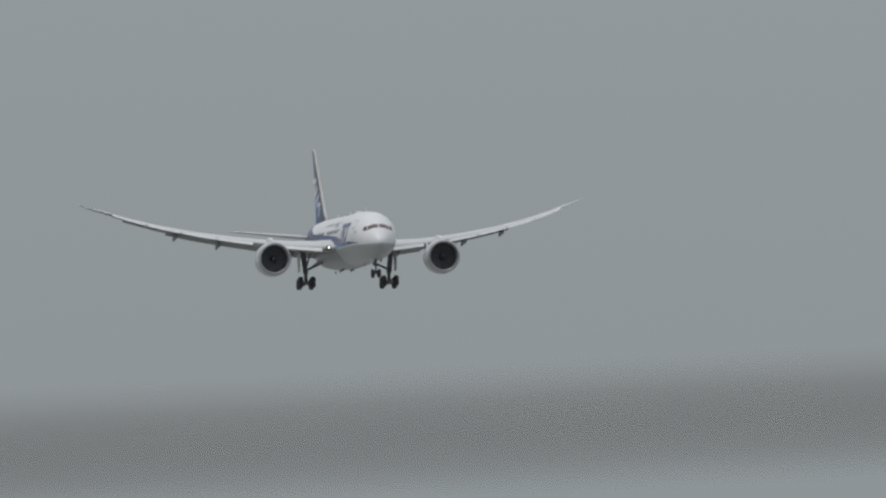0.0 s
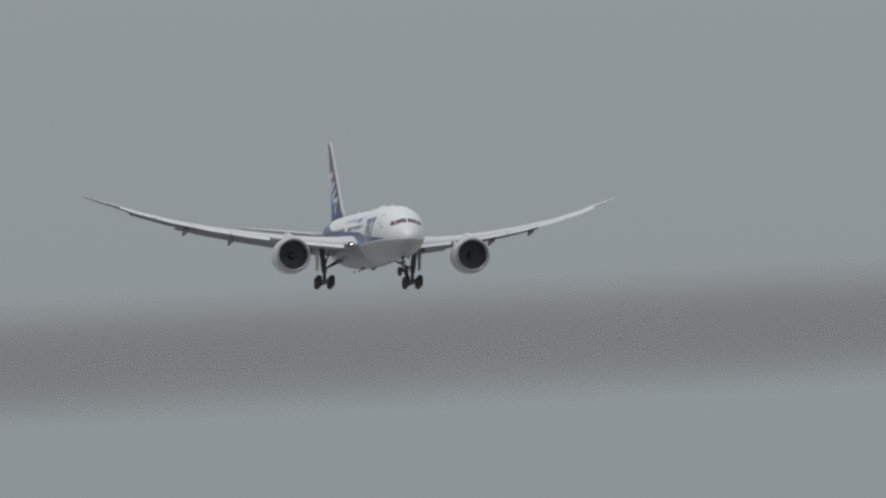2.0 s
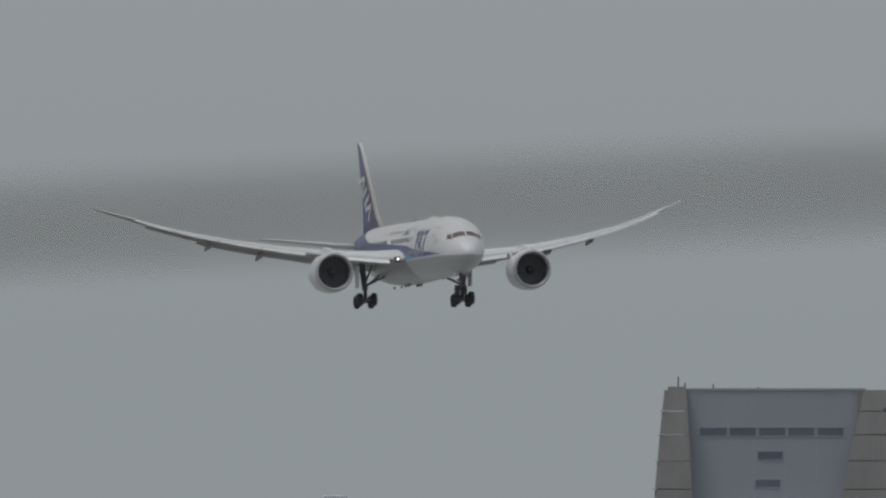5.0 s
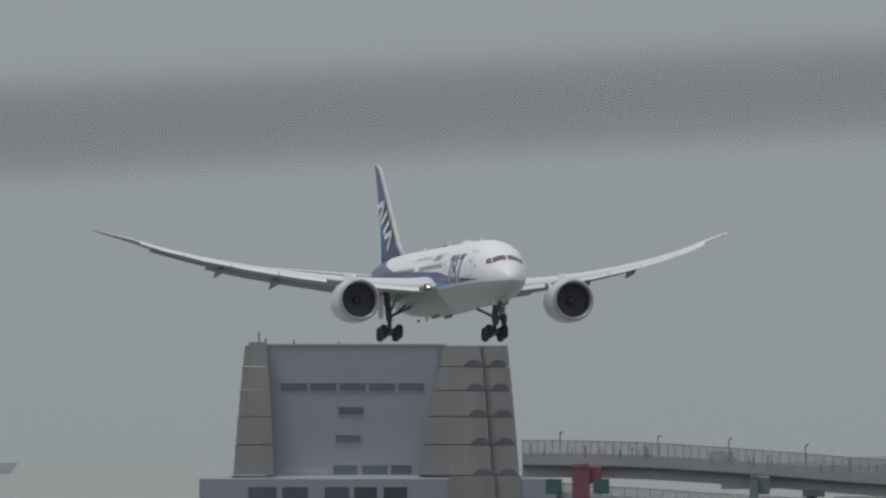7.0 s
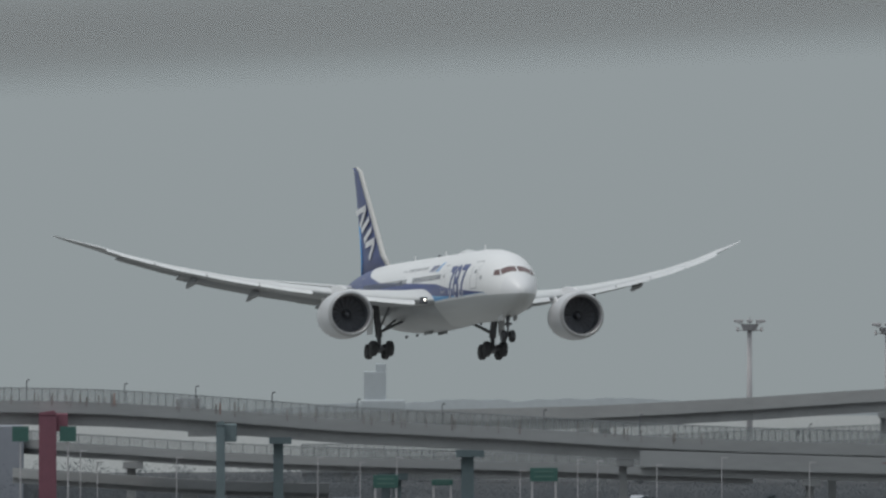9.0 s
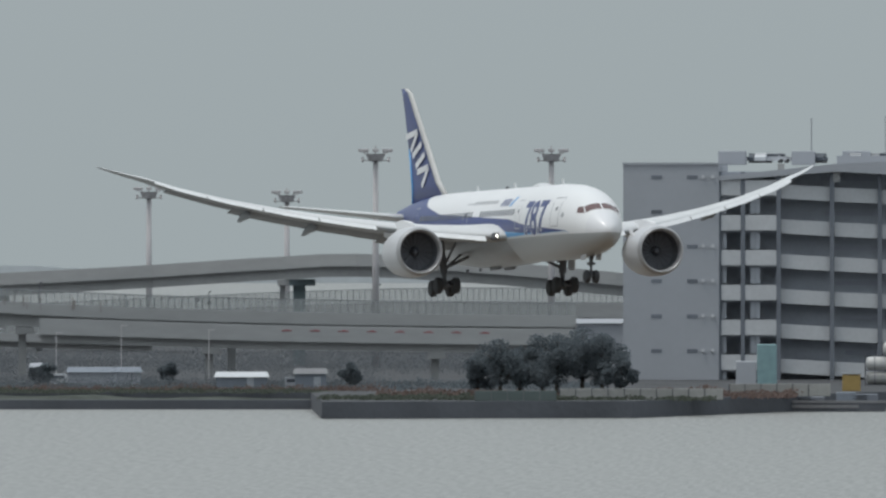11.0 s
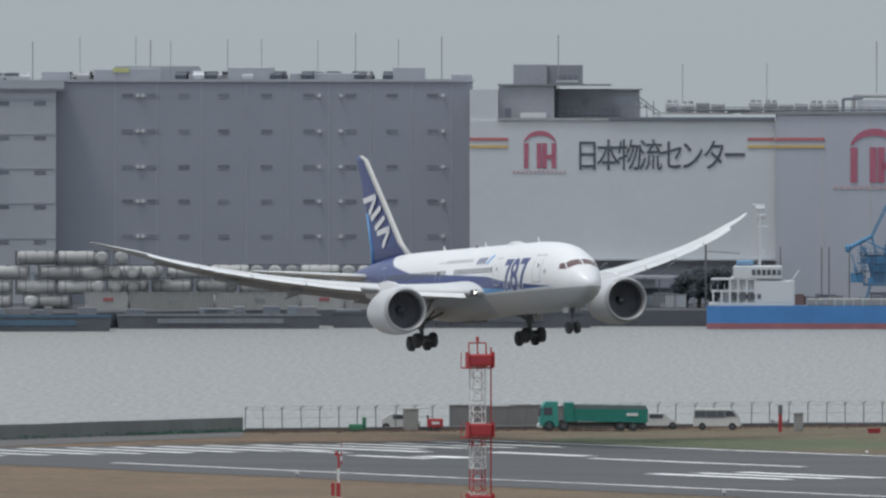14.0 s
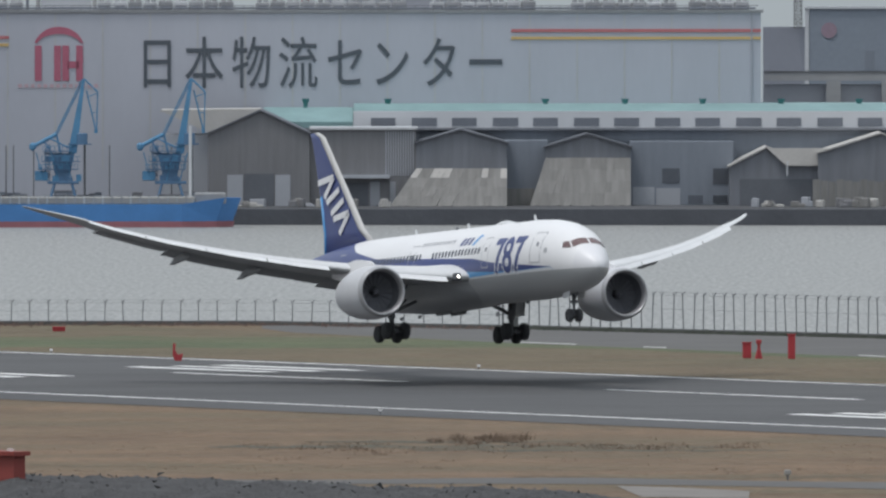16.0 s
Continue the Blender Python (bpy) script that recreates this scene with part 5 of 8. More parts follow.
def emblem(parent, x0, x1, z0, z1, y):
    """A red arch over four uprights."""
    bm = bmesh.new()
    w, h = x1 - x0, z1 - z0
    n_ = 14
    rings = []
    for k in range(n_ + 1):
        a = math.pi * (0.1 + 0.8 * k / n_)
        c, s = math.cos(a), math.sin(a)
        cx, cz = (x0 + x1) / 2, z0 + 0.56 * h
        ro, ri = 0.52 * w, 0.39 * w
        rings.append([Vector((cx + ro * 1.02 * c, y - 0.05, cz + ro * 0.92 * s)), Vector((cx + ri * 1.24 * c, y - 0.05, cz + ri * 0.74 * s + 0.035 * h)), Vector((cx + ri * 1.24 * c, y + 0.05, cz + ri * 0.74 * s + 0.035 * h)), Vector((cx + ro * 1.02 * c, y + 0.05, cz + ro * 0.92 * s))])
    loft(bm, rings)
    part("emblem_arch", bm, M_RED, parent, "crimson arch of the wall emblem")
    t = 0.14 * w
    for seg in ((0.07, 0, 0.07, 1), (0.47, 0, 0.47, 1), (0.64, 0, 0.64, 1), (0.93, 0, 0.93, 1), (0.7, 0.45, 0.87, 0.45)):
        part("emblem_bar", strokes_to_bars([seg], x0, z0, w, h * 0.6, t, y), M_RED, parent, "crimson bar of the wall emblem")
    faded = bpy.data.materials.get("faded_red_paint") or mat("faded_red_paint", (0.5, 0.36, 0.4), 0.7)
    for k in range(13):
        xx = x0 - 0.35 * w + k * 0.132 * w
        part("small_lettering", boxes((xx, xx + 0.08 * w, y - 0.03, y + 0.05, z0 - 0.17 * h, z0 - 0.1 * h)), faded, parent)


def logistics_building():
    F = Front(-854, 2050)
    X = F.x
    Z = lambda e: F.z(e)
    b = thing("logistics_building", F.place(), "huge white windowless logistics building with wall signs", "building")
    # same white building as the end wall, with shade put into the grey
    part("wall", boxes((X(-854), X(564), 0, 60, 0, Z(23))), M_PALEWALL, b, "white panelled long wall greyed as its shaded side")
    part("wall", boxes((X(-1396), X(-854) - 0.02, 0.6, 60, Z(281), Z(34))), M_WHITEWALL, b, "white panelled end wall")
    part("wall", boxes((X(-1396), X(-1346), 0.9, 14, Z(34), Z(-21))), M_WHITEWALL, b, "white stair tower")
    part("roof_edge", boxes((X(-858), X(568), -0.3, 0.5, Z(23), Z(18))), M_ROOFKIT, b)
    part("roof_edge", boxes((X(-1346), X(-856), 0.3, 1.0, Z(34), Z(29))), M_ROOFKIT, b)
    part("roof_gutter", boxes((X(-1150), X(-856), 0.1, 0.32, Z(33.5), Z(28))), M_SLATE, b)
    part("lower_storey", boxes((X(-1396), X(-854), 1.2, 60, 0, Z(281))), M_PALEWALL, b, "set-back grey lower storey")
    part("canopy", boxes((X(-1400), X(-856), -1.6, 1.4, Z(281.5), Z(279))), M_ROOFKIT, b)
    for u in range(-1380, -850, 62):
        part("canopy_strut", rods(((X(u), 1.3, Z(296)), (X(u + 14), -1.5, Z(281)), 0.08)), M_GIRDER, b)
    for u in (-1360, -1300, -1215, -1130, -1040, -960, -900):
        part("dock_opening", boxes((X(u), X(u + 38), 1.1, 1.4, Z(345), Z(312))), M_SHADE, b)
    for k in range(17):
        u = -854 + 84.0 * k
        if u < 560:
            part("panel_seam", boxes((X(u) - 0.07, X(u) + 0.07, -0.05, 0.2, Z(300), Z(24))), mat("seam_ochre_grey", (0.48, 0.48, 0.46), 0.8) if k == 0 else bpy.data.materials["seam_ochre_grey"], b)
    part("drain_pipe", boxes((X(546), X(549), -0.2, 0.1, Z(200), Z(23))), M_SEAM, b)
    for u0, u1, y in ((-1396, -1328, 0.5), (-904, -856, 0.5), (-854, -768, -0.1), (121, 564, -0.1)):
        e = 64 if u0 < 0 else 52
        part("stripe", boxes((X(u0), X(u1), y - 0.04, y + 0.2, Z(e + 5.5), Z(e))), mat("red_stripe_paint", (0.48, 0.16, 0.17), 0.6) if u0 == -1396 else bpy.data.materials["red_stripe_paint"], b, "red stripe")
        part("stripe", boxes((X(u0), X(u1), y - 0.04, y + 0.2, Z(e + 18.5), Z(e + 13.5))), M_YEL, b, "ochre stripe")
    emblem(b, X(-1110 + 594 - 784), X(-1110 + 651 - 784), Z(116), Z(50), 0.52)
    wall_sign(b, X(-1110 + 691 - 784), Z(121), 37.3 * F.k, 31 * F.k, 59 * F.k, 0.52)
    emblem(b, X(-722), X(-637), Z(140), Z(48), -0.08)
    wall_sign(b, X(250 - 784), Z(155), 83.1 * F.k, 57 * F.k, 98 * F.k, -0.08)
    # rooftop plant: rows of chillers with fan cowls on a low deck
    rg = random.Random(8)
    for a, c in ((-1050, -942), (-902, -735), (-610, -360), (-330, -60), (-20, 180), (230, 420), (440, 556)):
        part("plant_deck", boxes((X(a - 14), X(c + 14), 3, 9, Z(23), Z(19.5))), M_GIRDER, b)
        k, u = 0, a
        while u + 20 < c + 8:
            top = 3.5 + rg.uniform(-1.5, 1.5)
            unit = part("roof_unit", boxes((X(u), X(u + 24.5), 4, 8, Z(19.4), Z(top)), bevel=0.12), M_ROOFKIT, b, "grey rooftop chiller")
            part("unit_grille", boxes((X(u + 3), X(u + 21), 3.93, 4.1, Z(17), Z(11))), M_SLATE, unit)
            if k % 4 < 2 or a > -700:
                for q in (7, 18):
                    part("fan_cowl", rods(((X(u + q), 6, Z(top)), (X(u + q), 6, Z(top - 5)), 0.36), seg=10), M_ROOFKIT, unit)
            u += 27
            k += 1
    part("roof_pipe", rods(((X(-1040), 2.4, Z(15)), (X(556), 2.4, Z(15)), 0.16), ((X(-940), 2.6, Z(19)), (X(-900), 2.6, Z(17)), 0.22), ((X(-735), 3, Z(20)), (X(-735), 3, Z(-4)), 0.22), ((X(-735), 3, Z(-4)), (X(-700), 3, Z(-6)), 0.22)), M_SLATE, b, "dark roof pipes")
    part("roof_rail", rods(*(((X(u), 1.5, Z(20)), (X(u), 1.5, Z(10)), 0.05) for u in range(-1040, 560, 16)), ((X(-1040), 1.5, Z(10.5)), (X(560), 1.5, Z(10.5)), 0.05)), M_FENCEP, b)
    part("frame_hall", boxes((X(-710), X(-622), 5, 12, Z(23), Z(-2))), M_WHITEWALL, b)
    part("portal_frame", rods(((X(-716), 4, Z(20)), (X(-716), 4, Z(-10)), 0.3), ((X(-616), 4, Z(20)), (X(-616), 4, Z(-10)), 0.3), ((X(-716), 4, Z(-10)), (X(-616), 4, Z(-10)), 0.3)), M_GIRDER, b)
    # stepped plant rooms beside the stair tower
    pr = part("plant_room", boxes((X(-1321), X(-1261), 11, 26, Z(-29), Z(-66)), bevel=0.05), M_PLANT, b, "grey rooftop plant room")
    # right face of the same block, its shade given as a darker grey
    pr2 = part("plant_room", boxes((X(-1261) + 0.01, X(-1200), 12, 26, Z(-29), Z(-65)), bevel=0.05), M_PLANT2, b, "grey rooftop plant room in its shaded side's tone")
    for k in range(4):
        part("louvre", boxes((X(-1243 + 10 * k), X(-1237 + 10 * k), 11.9, 12.1, Z(-38), Z(-47))), M_SLATE, pr2)
        part("louvre_board", boxes((X(-1245 + 10 * k), X(-1236 + 10 * k), 11.92, 12.1, Z(-34), Z(-37.5))), M_BAND, pr2)
    lo_ = part("plant_room", boxes((X(-1345.5), X(-1247), 4, 26, Z(34), Z(-28))), M_PLANT, b, "pale grey lower plant room")
    part("plant_door", boxes((X(-1334), X(-1323), 3.9, 4.1, Z(34), Z(12))), M_SLATE, lo_)
    part("cabin", boxes((X(-1307), X(-1261), 2.2, 3.8, Z(34), Z(20)), bevel=0.06), M_BAND, b, "white rooftop cabin")
    part("plant_roof", boxes((X(-1347), X(-1148), 3.6, 26.3, Z(-28), Z(-31))), M_PLANT2, b)
    hi = part("plant_room", boxes((X(-1240), X(-1097), 9, 24, Z(34), Z(-20))), M_PLANT, b, "grey rooftop plant room")
    part("plant_roof", boxes((X(-1246), X(-1092), 8.4, 24.3, Z(-20), Z(-22.5))), M_PLANT2, hi)
    part("plant_corner", boxes((X(-1246), X(-1240), 8.6, 12, Z(34), Z(-20))), M_SLATE, hi)
    part("plant_window", boxes((X(-1199), X(-1186), 8.9, 9.1, Z(8), Z(-6))), M_PLANT2, hi)
    for u0, u1, e0, e1 in ((-1245, -1105, 22, 20), (-1245, -1070, 11, 9.6), (-1150, -1097, -2, -4), (-1140, -1110, 8, -1)):
        part("pipe_rack", boxes((X(u0), X(u1), 6.2, 6.9, Z(e0), Z(e1))), M_SLATE, b)
    for k in range(15):
        u = -1240 + 12 * k
        part("rack_post", boxes((X(u), X(u + 1.6), 6.2, 6.6, Z(33), Z(9 if u < -1150 else 0))), M_SLATE, b)
    bm = bmesh.new()
    for k in range(9):
        box(bm, X(-1100 + 5 * k), X(-1094 + 5 * k), 6, 7, Z(1 + 3.6 * k), Z(-1 + 3.6 * k))
    rod(bm, (X(-1100), 6, Z(-10)), (X(-1056), 6, Z(22)), 0.08)
    part("roof_stair", bm, M_SLATE, b, "dark steel roof stair")
    part("plant_room", boxes((X(-30), X(93), 16, 28, Z(23), Z(-58))), M_PLANT, b, "grey rooftop plant room")
    part("plant_room", boxes((X(-200), X(40), 14, 26, Z(23), Z(-24))), M_PLANT, b, "grey rooftop plant room")
    part("plant_mast", rods(((X(72), 15, Z(20)), (X(72), 15, Z(-62)), 0.3)), M_FENCEP, b)
    for u, e in ((-1020, -66), (-870, -68), (-675, -106), (-513, -66), (-427, -64), (-675, -40), (-1241, -118)):
        part("lightning_rod", rods(((X(u), 10, Z(23)), (X(u), 10, Z(e)), 0.09 if e < -70 else 0.06), seg=6), M_ROD, b)


logistics_building()


def lattice_beam(a, c, w, n_, r=0.05):
    """A four-chord lattice from a to c."""
    bm = bmesh.new()
    a, c = Vector(a), Vector(c)
    d = (c - a).normalized()
    s = d.cross(Vector((0, 1, 0)))
    s = s.normalized() if s.length > 0.1 else Vector((1, 0, 0))
    t = d.cross(s)
    cor = [(s * i + t * j) * w / 2 for i, j in ((1, 1), (1, -1), (-1, -1), (-1, 1))]
    for q in cor:
        rod(bm, a + q, c + q, r * 1.4, seg=5)
    for k in range(n_):
        p, q2 = a + (c - a) * k / n_, a + (c - a) * (k + 1) / n_
        for i in range(4):
            rod(bm, p + cor[i], q2 + cor[(i + 1) % 4], r, seg=4)
            rod(bm, p + cor[i], p + cor[(i + 1) % 4], r, seg=4)
    return bm


tc_ = thing("tower_crane", face_us(-240, 2400, I_Z), "red and white tower crane beyond the roofs", "crane")
part("mast", lattice_beam((0, 0, 0), (0, 0, low(-40, 2400)), 1.8, 24, 0.15), mat("faded_crane_red", (0.34, 0.17, 0.19), 0.6), tc_)
part("jib", lattice_beam((0, 0, low(-40, 2400)), (-3, 0, low(-130, 2400)), 1.5, 8, 0.14), bpy.data.materials["faded_crane_red"], tc_)
part("jib", lattice_beam((0, 0, low(-40, 2400)), (3.4, 0, low(-130, 2400)), 1.5, 8, 0.14), bpy.data.materials["faded_crane_red"], tc_)
part("crane_cab", boxes((-3, 1, -1, 1, low(-60, 2400), low(-78, 2400))), M_WHITEWALL, tc_)
tc2 = thing("boom_crane", face_us(-108, 2450, I_Z), "dark green crane boom beyond the roofs", "crane")
part("boom", lattice_beam((-4, 0, 0), (4, 0, low(-140, 2450)), 0.8, 20, 0.1), M_GREENPIER, tc2)


def harbour_crane(u, flip, label):
    D = 1992
    k = D / TICK
    b = thing("harbour_crane", face_us(u, D, I_Z), label, "crane", "blue harbour cranes")
    M = bpy.data.materials.get("crane_blue") or mat("crane_blue", (0.09, 0.25, 0.42), 0.6, vary=0.25, size=1.2)
    M2 = bpy.data.materials.get("crane_slate") or mat("crane_slate", (0.09, 0.18, 0.3), 0.65, vary=0.25, size=1.0)
    X = lambda q: q * k
    z = lambda e: low(e, D) - I_Z
    for sx in (-1, 1):
        for sy in (-1, 1):
            part("leg", rods(((X(14) + sx * 2.2, sy * 2.0, 0), (X(14) + sx * 1.2, sy * 1.0, z(322)), 0.2)), M2, b)
    part("gantry_beam", boxes((X(-14), X(42), -1.4, -1.1, z(326), z(321)), bevel=0.05), M2, b)
    part("gantry_beam", boxes((X(-14), X(42), 1.1, 1.4, z(326), z(321)), bevel=0.05), M2, b)
    part("slewing_house", trapezoid(bmesh.new(), X(2), X(24), X(-9), X(34), z(321), z(272), -0.9, 0.9), M2, b, "dark blue tapered slewing house")
    part("ladder_frame", lattice_beam((X(-14), 0.2, z(320)), (X(-14), 0.2, z(255)), 0.7, 7, 0.04), M2, b)
    part("deck_house", boxes((X(-36), X(-13), -0.9, 0.9, z(320), z(303)), bevel=0.1), M, b)
    part("cab", boxes((X(38), X(57), -0.8, 0.8, z(256), z(236)), bevel=0.1), M2, b)
    part("walkway", boxes((X(22), X(64), -0.9, 0.9, z(256.5), z(254.5))), M2, b)
    part("walkway", boxes((X(-20), X(10), -0.9, 0.9, z(273), z(271))), M2, b)
    part("counterweight", boxes((X(-46), X(-34), -0.9, 0.9, z(267), z(253)), bevel=0.3), M, b)
    part("rocker_arm", rods(((X(-38), 0, z(259)), (X(2), 0, z(238)), 0.3), ((X(-20), 0.5, z(250)), (X(-6), 0.5, z(272)), 0.14), ((X(2), 0, z(238)), (X(10), 0.4, z(272)), 0.14), ((X(-12), -0.4, z(244)), (X(24), -0.4, z(262)), 0.12)), M, b)
    part("luffing_strut", lattice_beam((X(1), 0, z(240)), (X(49), 0, z(142)), 0.35, 14, 0.045), M, b)
    part("boom", trapezoid(bmesh.new(), X(22), X(38), X(48), X(53), z(272), z(140), -0.5, 0.5), M, b, "blue tapered boom")
    part("fly_jib", rods(((X(50), 0, z(139)), (X(75), 0, z(163)), 0.13), ((X(75), 0, z(163)), (X(73), 0, z(234)), 0.1), ((X(55), 0, z(160)), (X(72), 0, z(232)), 0.12), ((X(58), 0.3, z(172)), (X(75), 0.3, z(165)), 0.08), ((X(64), 0, z(200)), (X(74), 0, z(200)), 0.07)), M, b)
    part("hook_block", rods(((X(72), 0, z(236)), (X(72), 0, z(228)), 0.25), seg=8), M, b)
    rg = random.Random(int(abs(u)))
    for zz, x0, x1 in ((300, -30, 40), (286, -24, 44), (268, -22, 30)):
        part("service_deck", boxes((X(x0), X(x1), -1.3, 1.2, z(zz + 1), z(zz - 0.6))), M2, b)
        for q in range(x0, x1 + 1, 7):
            part("deck_rail", rods(((X(q), -1.25, z(zz)), (X(q), -1.25, z(zz - 9)), 0.045), seg=5), M, b)
        part("deck_rail", rods(((X(x0), -1.25, z(zz - 9)), (X(x1), -1.25, z(zz - 9)), 0.045), seg=5), M, b)
    for _ in range(9):
        q, zz, w_, h_ = rg.uniform(-32, 38), rg.choice((300, 286, 321)), rg.uniform(5, 13), rg.uniform(5, 12)
        part("machinery_case", boxes((X(q), X(q + w_), -1.0, rg.uniform(0, 0.8), z(zz), z(zz - h_)), bevel=0.06), rg.choice((M, M2)), b)
    for q in (-20, 6, 30):
        part("brace", rods(((X(q), -0.9, z(321)), (X(q + rg.choice((-14, 14))), -0.9, z(270)), 0.09), seg=6), M, b)
    part("mast_pole", rods(((X(52), 0.9, z(256)), (X(52), 0.9, 0), 0.16)), M_FENCEP, b)
    return b


harbour_crane(-784 + 98, 1, "blue luffing harbour crane on the quay")
harbour_crane(-784 + 288, 1, "blue luffing harbour crane beside the shed")


def cargo_ship():
    D = 1958
    u0 = -670
    k = D / TICK
    b = thing("cargo_ship", face_us(u0, D, W_Z), "blue coastal cargo ship with white bridge at the quay", "ship")
    M = mat("hull_blue", (0.06, 0.2, 0.46), 0.45, vary=0.2, size=4)
    MR = mat("hull_red", (0.3, 0.12, 0.14), 0.6, vary=0.25, size=3)
    X = lambda u: (u - u0) * k

    def hull(z0, z1, rake):
        bm = bmesh.new()
        rings = []
        for s, w in ((0, 0.75), (0.04, 0.95), (0.5, 1.0), (0.85, 0.95), (0.95, 0.6), (1.0, 0.06)):
            x = X(-976) + (X(-372) - X(-976)) * s
            up = 0.9 if s > 0.86 else 0.0
            rings.append([Vector((x, -4.5 * w, z0)), Vector((x, 4.5 * w, z0)), Vector((x + rake * (s > 0.9), 4.5 * w, z1 + up * (z1 > 1.2))), Vector((x + rake * (s > 0.9), -4.5 * w, z1 + up * (z1 > 1.2)))])
        return loft(bm, rings)
    part("hull", hull(0.85, 3.3, 1.2), M, b, "blue hull side")
    part("boot_topping", hull(-0.6, 0.84, 0.2), MR, b, "dull red lower hull")
    part("hatch_coaming", boxes((X(-800), X(-440), -3.6, 3.6, 3.3, 4.3), bevel=0.1), M_CONC, b)
    for i in range(22):
        x = X(-800) + i * (X(-440) - X(-800)) / 22
        part("hatch_stay", boxes((x, x + 0.25, -3.75, -3.62, 3.3, 4.5)), M_ROOFKIT, b)
    MW = M_WHITEWALL
    part("superstructure", boxes((X(-972), X(-821), -3.8, 3.8, 3.3, 3.75), bevel=0.05), MW, b, "white poop deck edge")
    part("superstructure", boxes((X(-890), X(-821), -3.8, 3.8, 3.7, 6.9), bevel=0.1), MW, b, "white deckhouse")
    part("superstructure", boxes((X(-935), X(-880), -3.0, 3.4, 3.7, 7.4), bevel=0.1), MW, b, "white deckhouse")
    for zz in (5.3, 7.0):
        part("deck_slab", boxes((X(-968), X(-888), -3.8, 3.8, zz, zz + 0.22)), MW, b)
    for i in range(6):
        x = X(-966) + i * (X(-892) - X(-966)) / 5
        part("deck_post", boxes((x, x + 0.28, -3.78, -3.5, 3.7, 7.0 if i > 1 else 5.3)), MW, b)
    br = part("bridge", boxes((X(-929), X(-843), -3.9, 3.9, 7.2, 9.0), bevel=0.1), MW, b, "white wheelhouse")
    for i in range(6):
        part("bridge_window", boxes((X(-896 + 9 * i), X(-889.5 + 9 * i), -3.96, -3.6, 7.7, 8.5)), M_WIN, br)
    for i in range(5):
        part("porthole", boxes((X(-930 + 11 * i), X(-924 + 11 * i), -3.86, -3.0, 4.3, 5.0)), M_WIN, b)
    part("funnel", boxes((X(-924), X(-893), -1.2, 1.2, 9.0, 9.85), bevel=0.2), mat("funnel_blue", (0.16, 0.28, 0.42), 0.6), b)
    part("mast", rods(((X(-882), 0, 9.0), (X(-882), 0, 17.0), 0.14), ((X(-890), 0, 14.6), (X(-868), 0, 14.6), 0.1), ((X(-890), 0, 17.2), (X(-874), 0, 17.2), 0.3), ((X(-886), 0, 16.2), (X(-872), 0, 16.2), 0.16), ((X(-884), 0, 9.0), (X(-874), 0, 11.4), 0.1)), MW, b)
    part("foremast", rods(((X(-447), 0, 3.3), (X(-447), 0, 14.5), 0.22)), MW, b)
    for i in range(12):
        x = X(-968) + i * 0.95
        part("rail_post", rods(((x, -3.75, 5.5), (x, -3.75, 6.4), 0.04)), MW, b)
    part("bow_bulwark", boxes((X(-440), X(-384), -2.6, 2.6, 3.3, 4.9), bevel=0.2), M_ROOFKIT, b)
    part("davit", rods(((X(-835), -3, 5.8), (X(-812), -3.4, 8.4), 0.15)), MW, b)


cargo_ship()


def dock_shelter():
    F = Front(-1180, 2030)
    X, Z = F.x, F.z
    b = thing("dock_shelter", F.place(), "long low dock shelter with dark bays under a pale roof edge", "shelter")
    part("roof", boxes((X(-1351), X(-1020), 0, 9, Z(314), Z(309.5))), M_SEAM, b)
    part("bay", boxes((X(-1318), X(-1068), 2, 9, Z(331), Z(314))), M_SHADE, b, "shaded loading bay")
    part("lower_roof", boxes((X(-1353), X(-1096), -2.5, 2.2, Z(332.3), Z(331))), M_SHADE, b, "pale lower roof edge")
    part("back_wall", boxes((X(-1351), X(-1020), 6, 9, 0, Z(331))), M_SHEDG, b)
    for q in range(-1340, -1020, 40):
        part("column", boxes((X(q) - 0.1, X(q) + 0.1, 0.4, 0.6, 0, Z(314))), M_SLATE, b)
    for q in (-1330, -1250, -1176, -1130, -1057):
        part("lamp_strut", rods(((X(q), 10, Z(308)), (X(q + 20), 10, Z(290)), 0.09), ((X(q + 16), 10, Z(291)), (X(q + 24), 10, Z(288)), 0.2)), M_FENCEP, b)
    rg = random.Random(21)
    tones = (M_SHEDG, M_SHEDB, M_SLATE, M_WH2, M_SHEDG, M_ROOFKIT, mat("dusty_blue_crate", (0.14, 0.18, 0.23), 0.8), mat("dull_red_crate", (0.2, 0.14, 0.14), 0.8))
    for i in range(84):
        u = rg.uniform(-1395, -1010) if i < 44 else rg.uniform(-840, -400)
        w, h = rg.uniform(1.0, 3.4), rg.uniform(0.7, 2.4)
        o = thing("crate", face_us(u, (2022 if i < 44 else 2003) + rg.uniform(-14, 4), I_Z), "weathered cargo crate on the dock", "crate", "crates on the dock")
        part("case", boxes((-w / 2, w / 2, 0, 1.6, 0, h), bevel=0.06), rg.choice(tones), o)
        part("crate_lid", boxes((-w / 2 - 0.04, w / 2 + 0.04, -0.05, 1.65, h, h + 0.1)), rg.choice(tones[:3]), o)


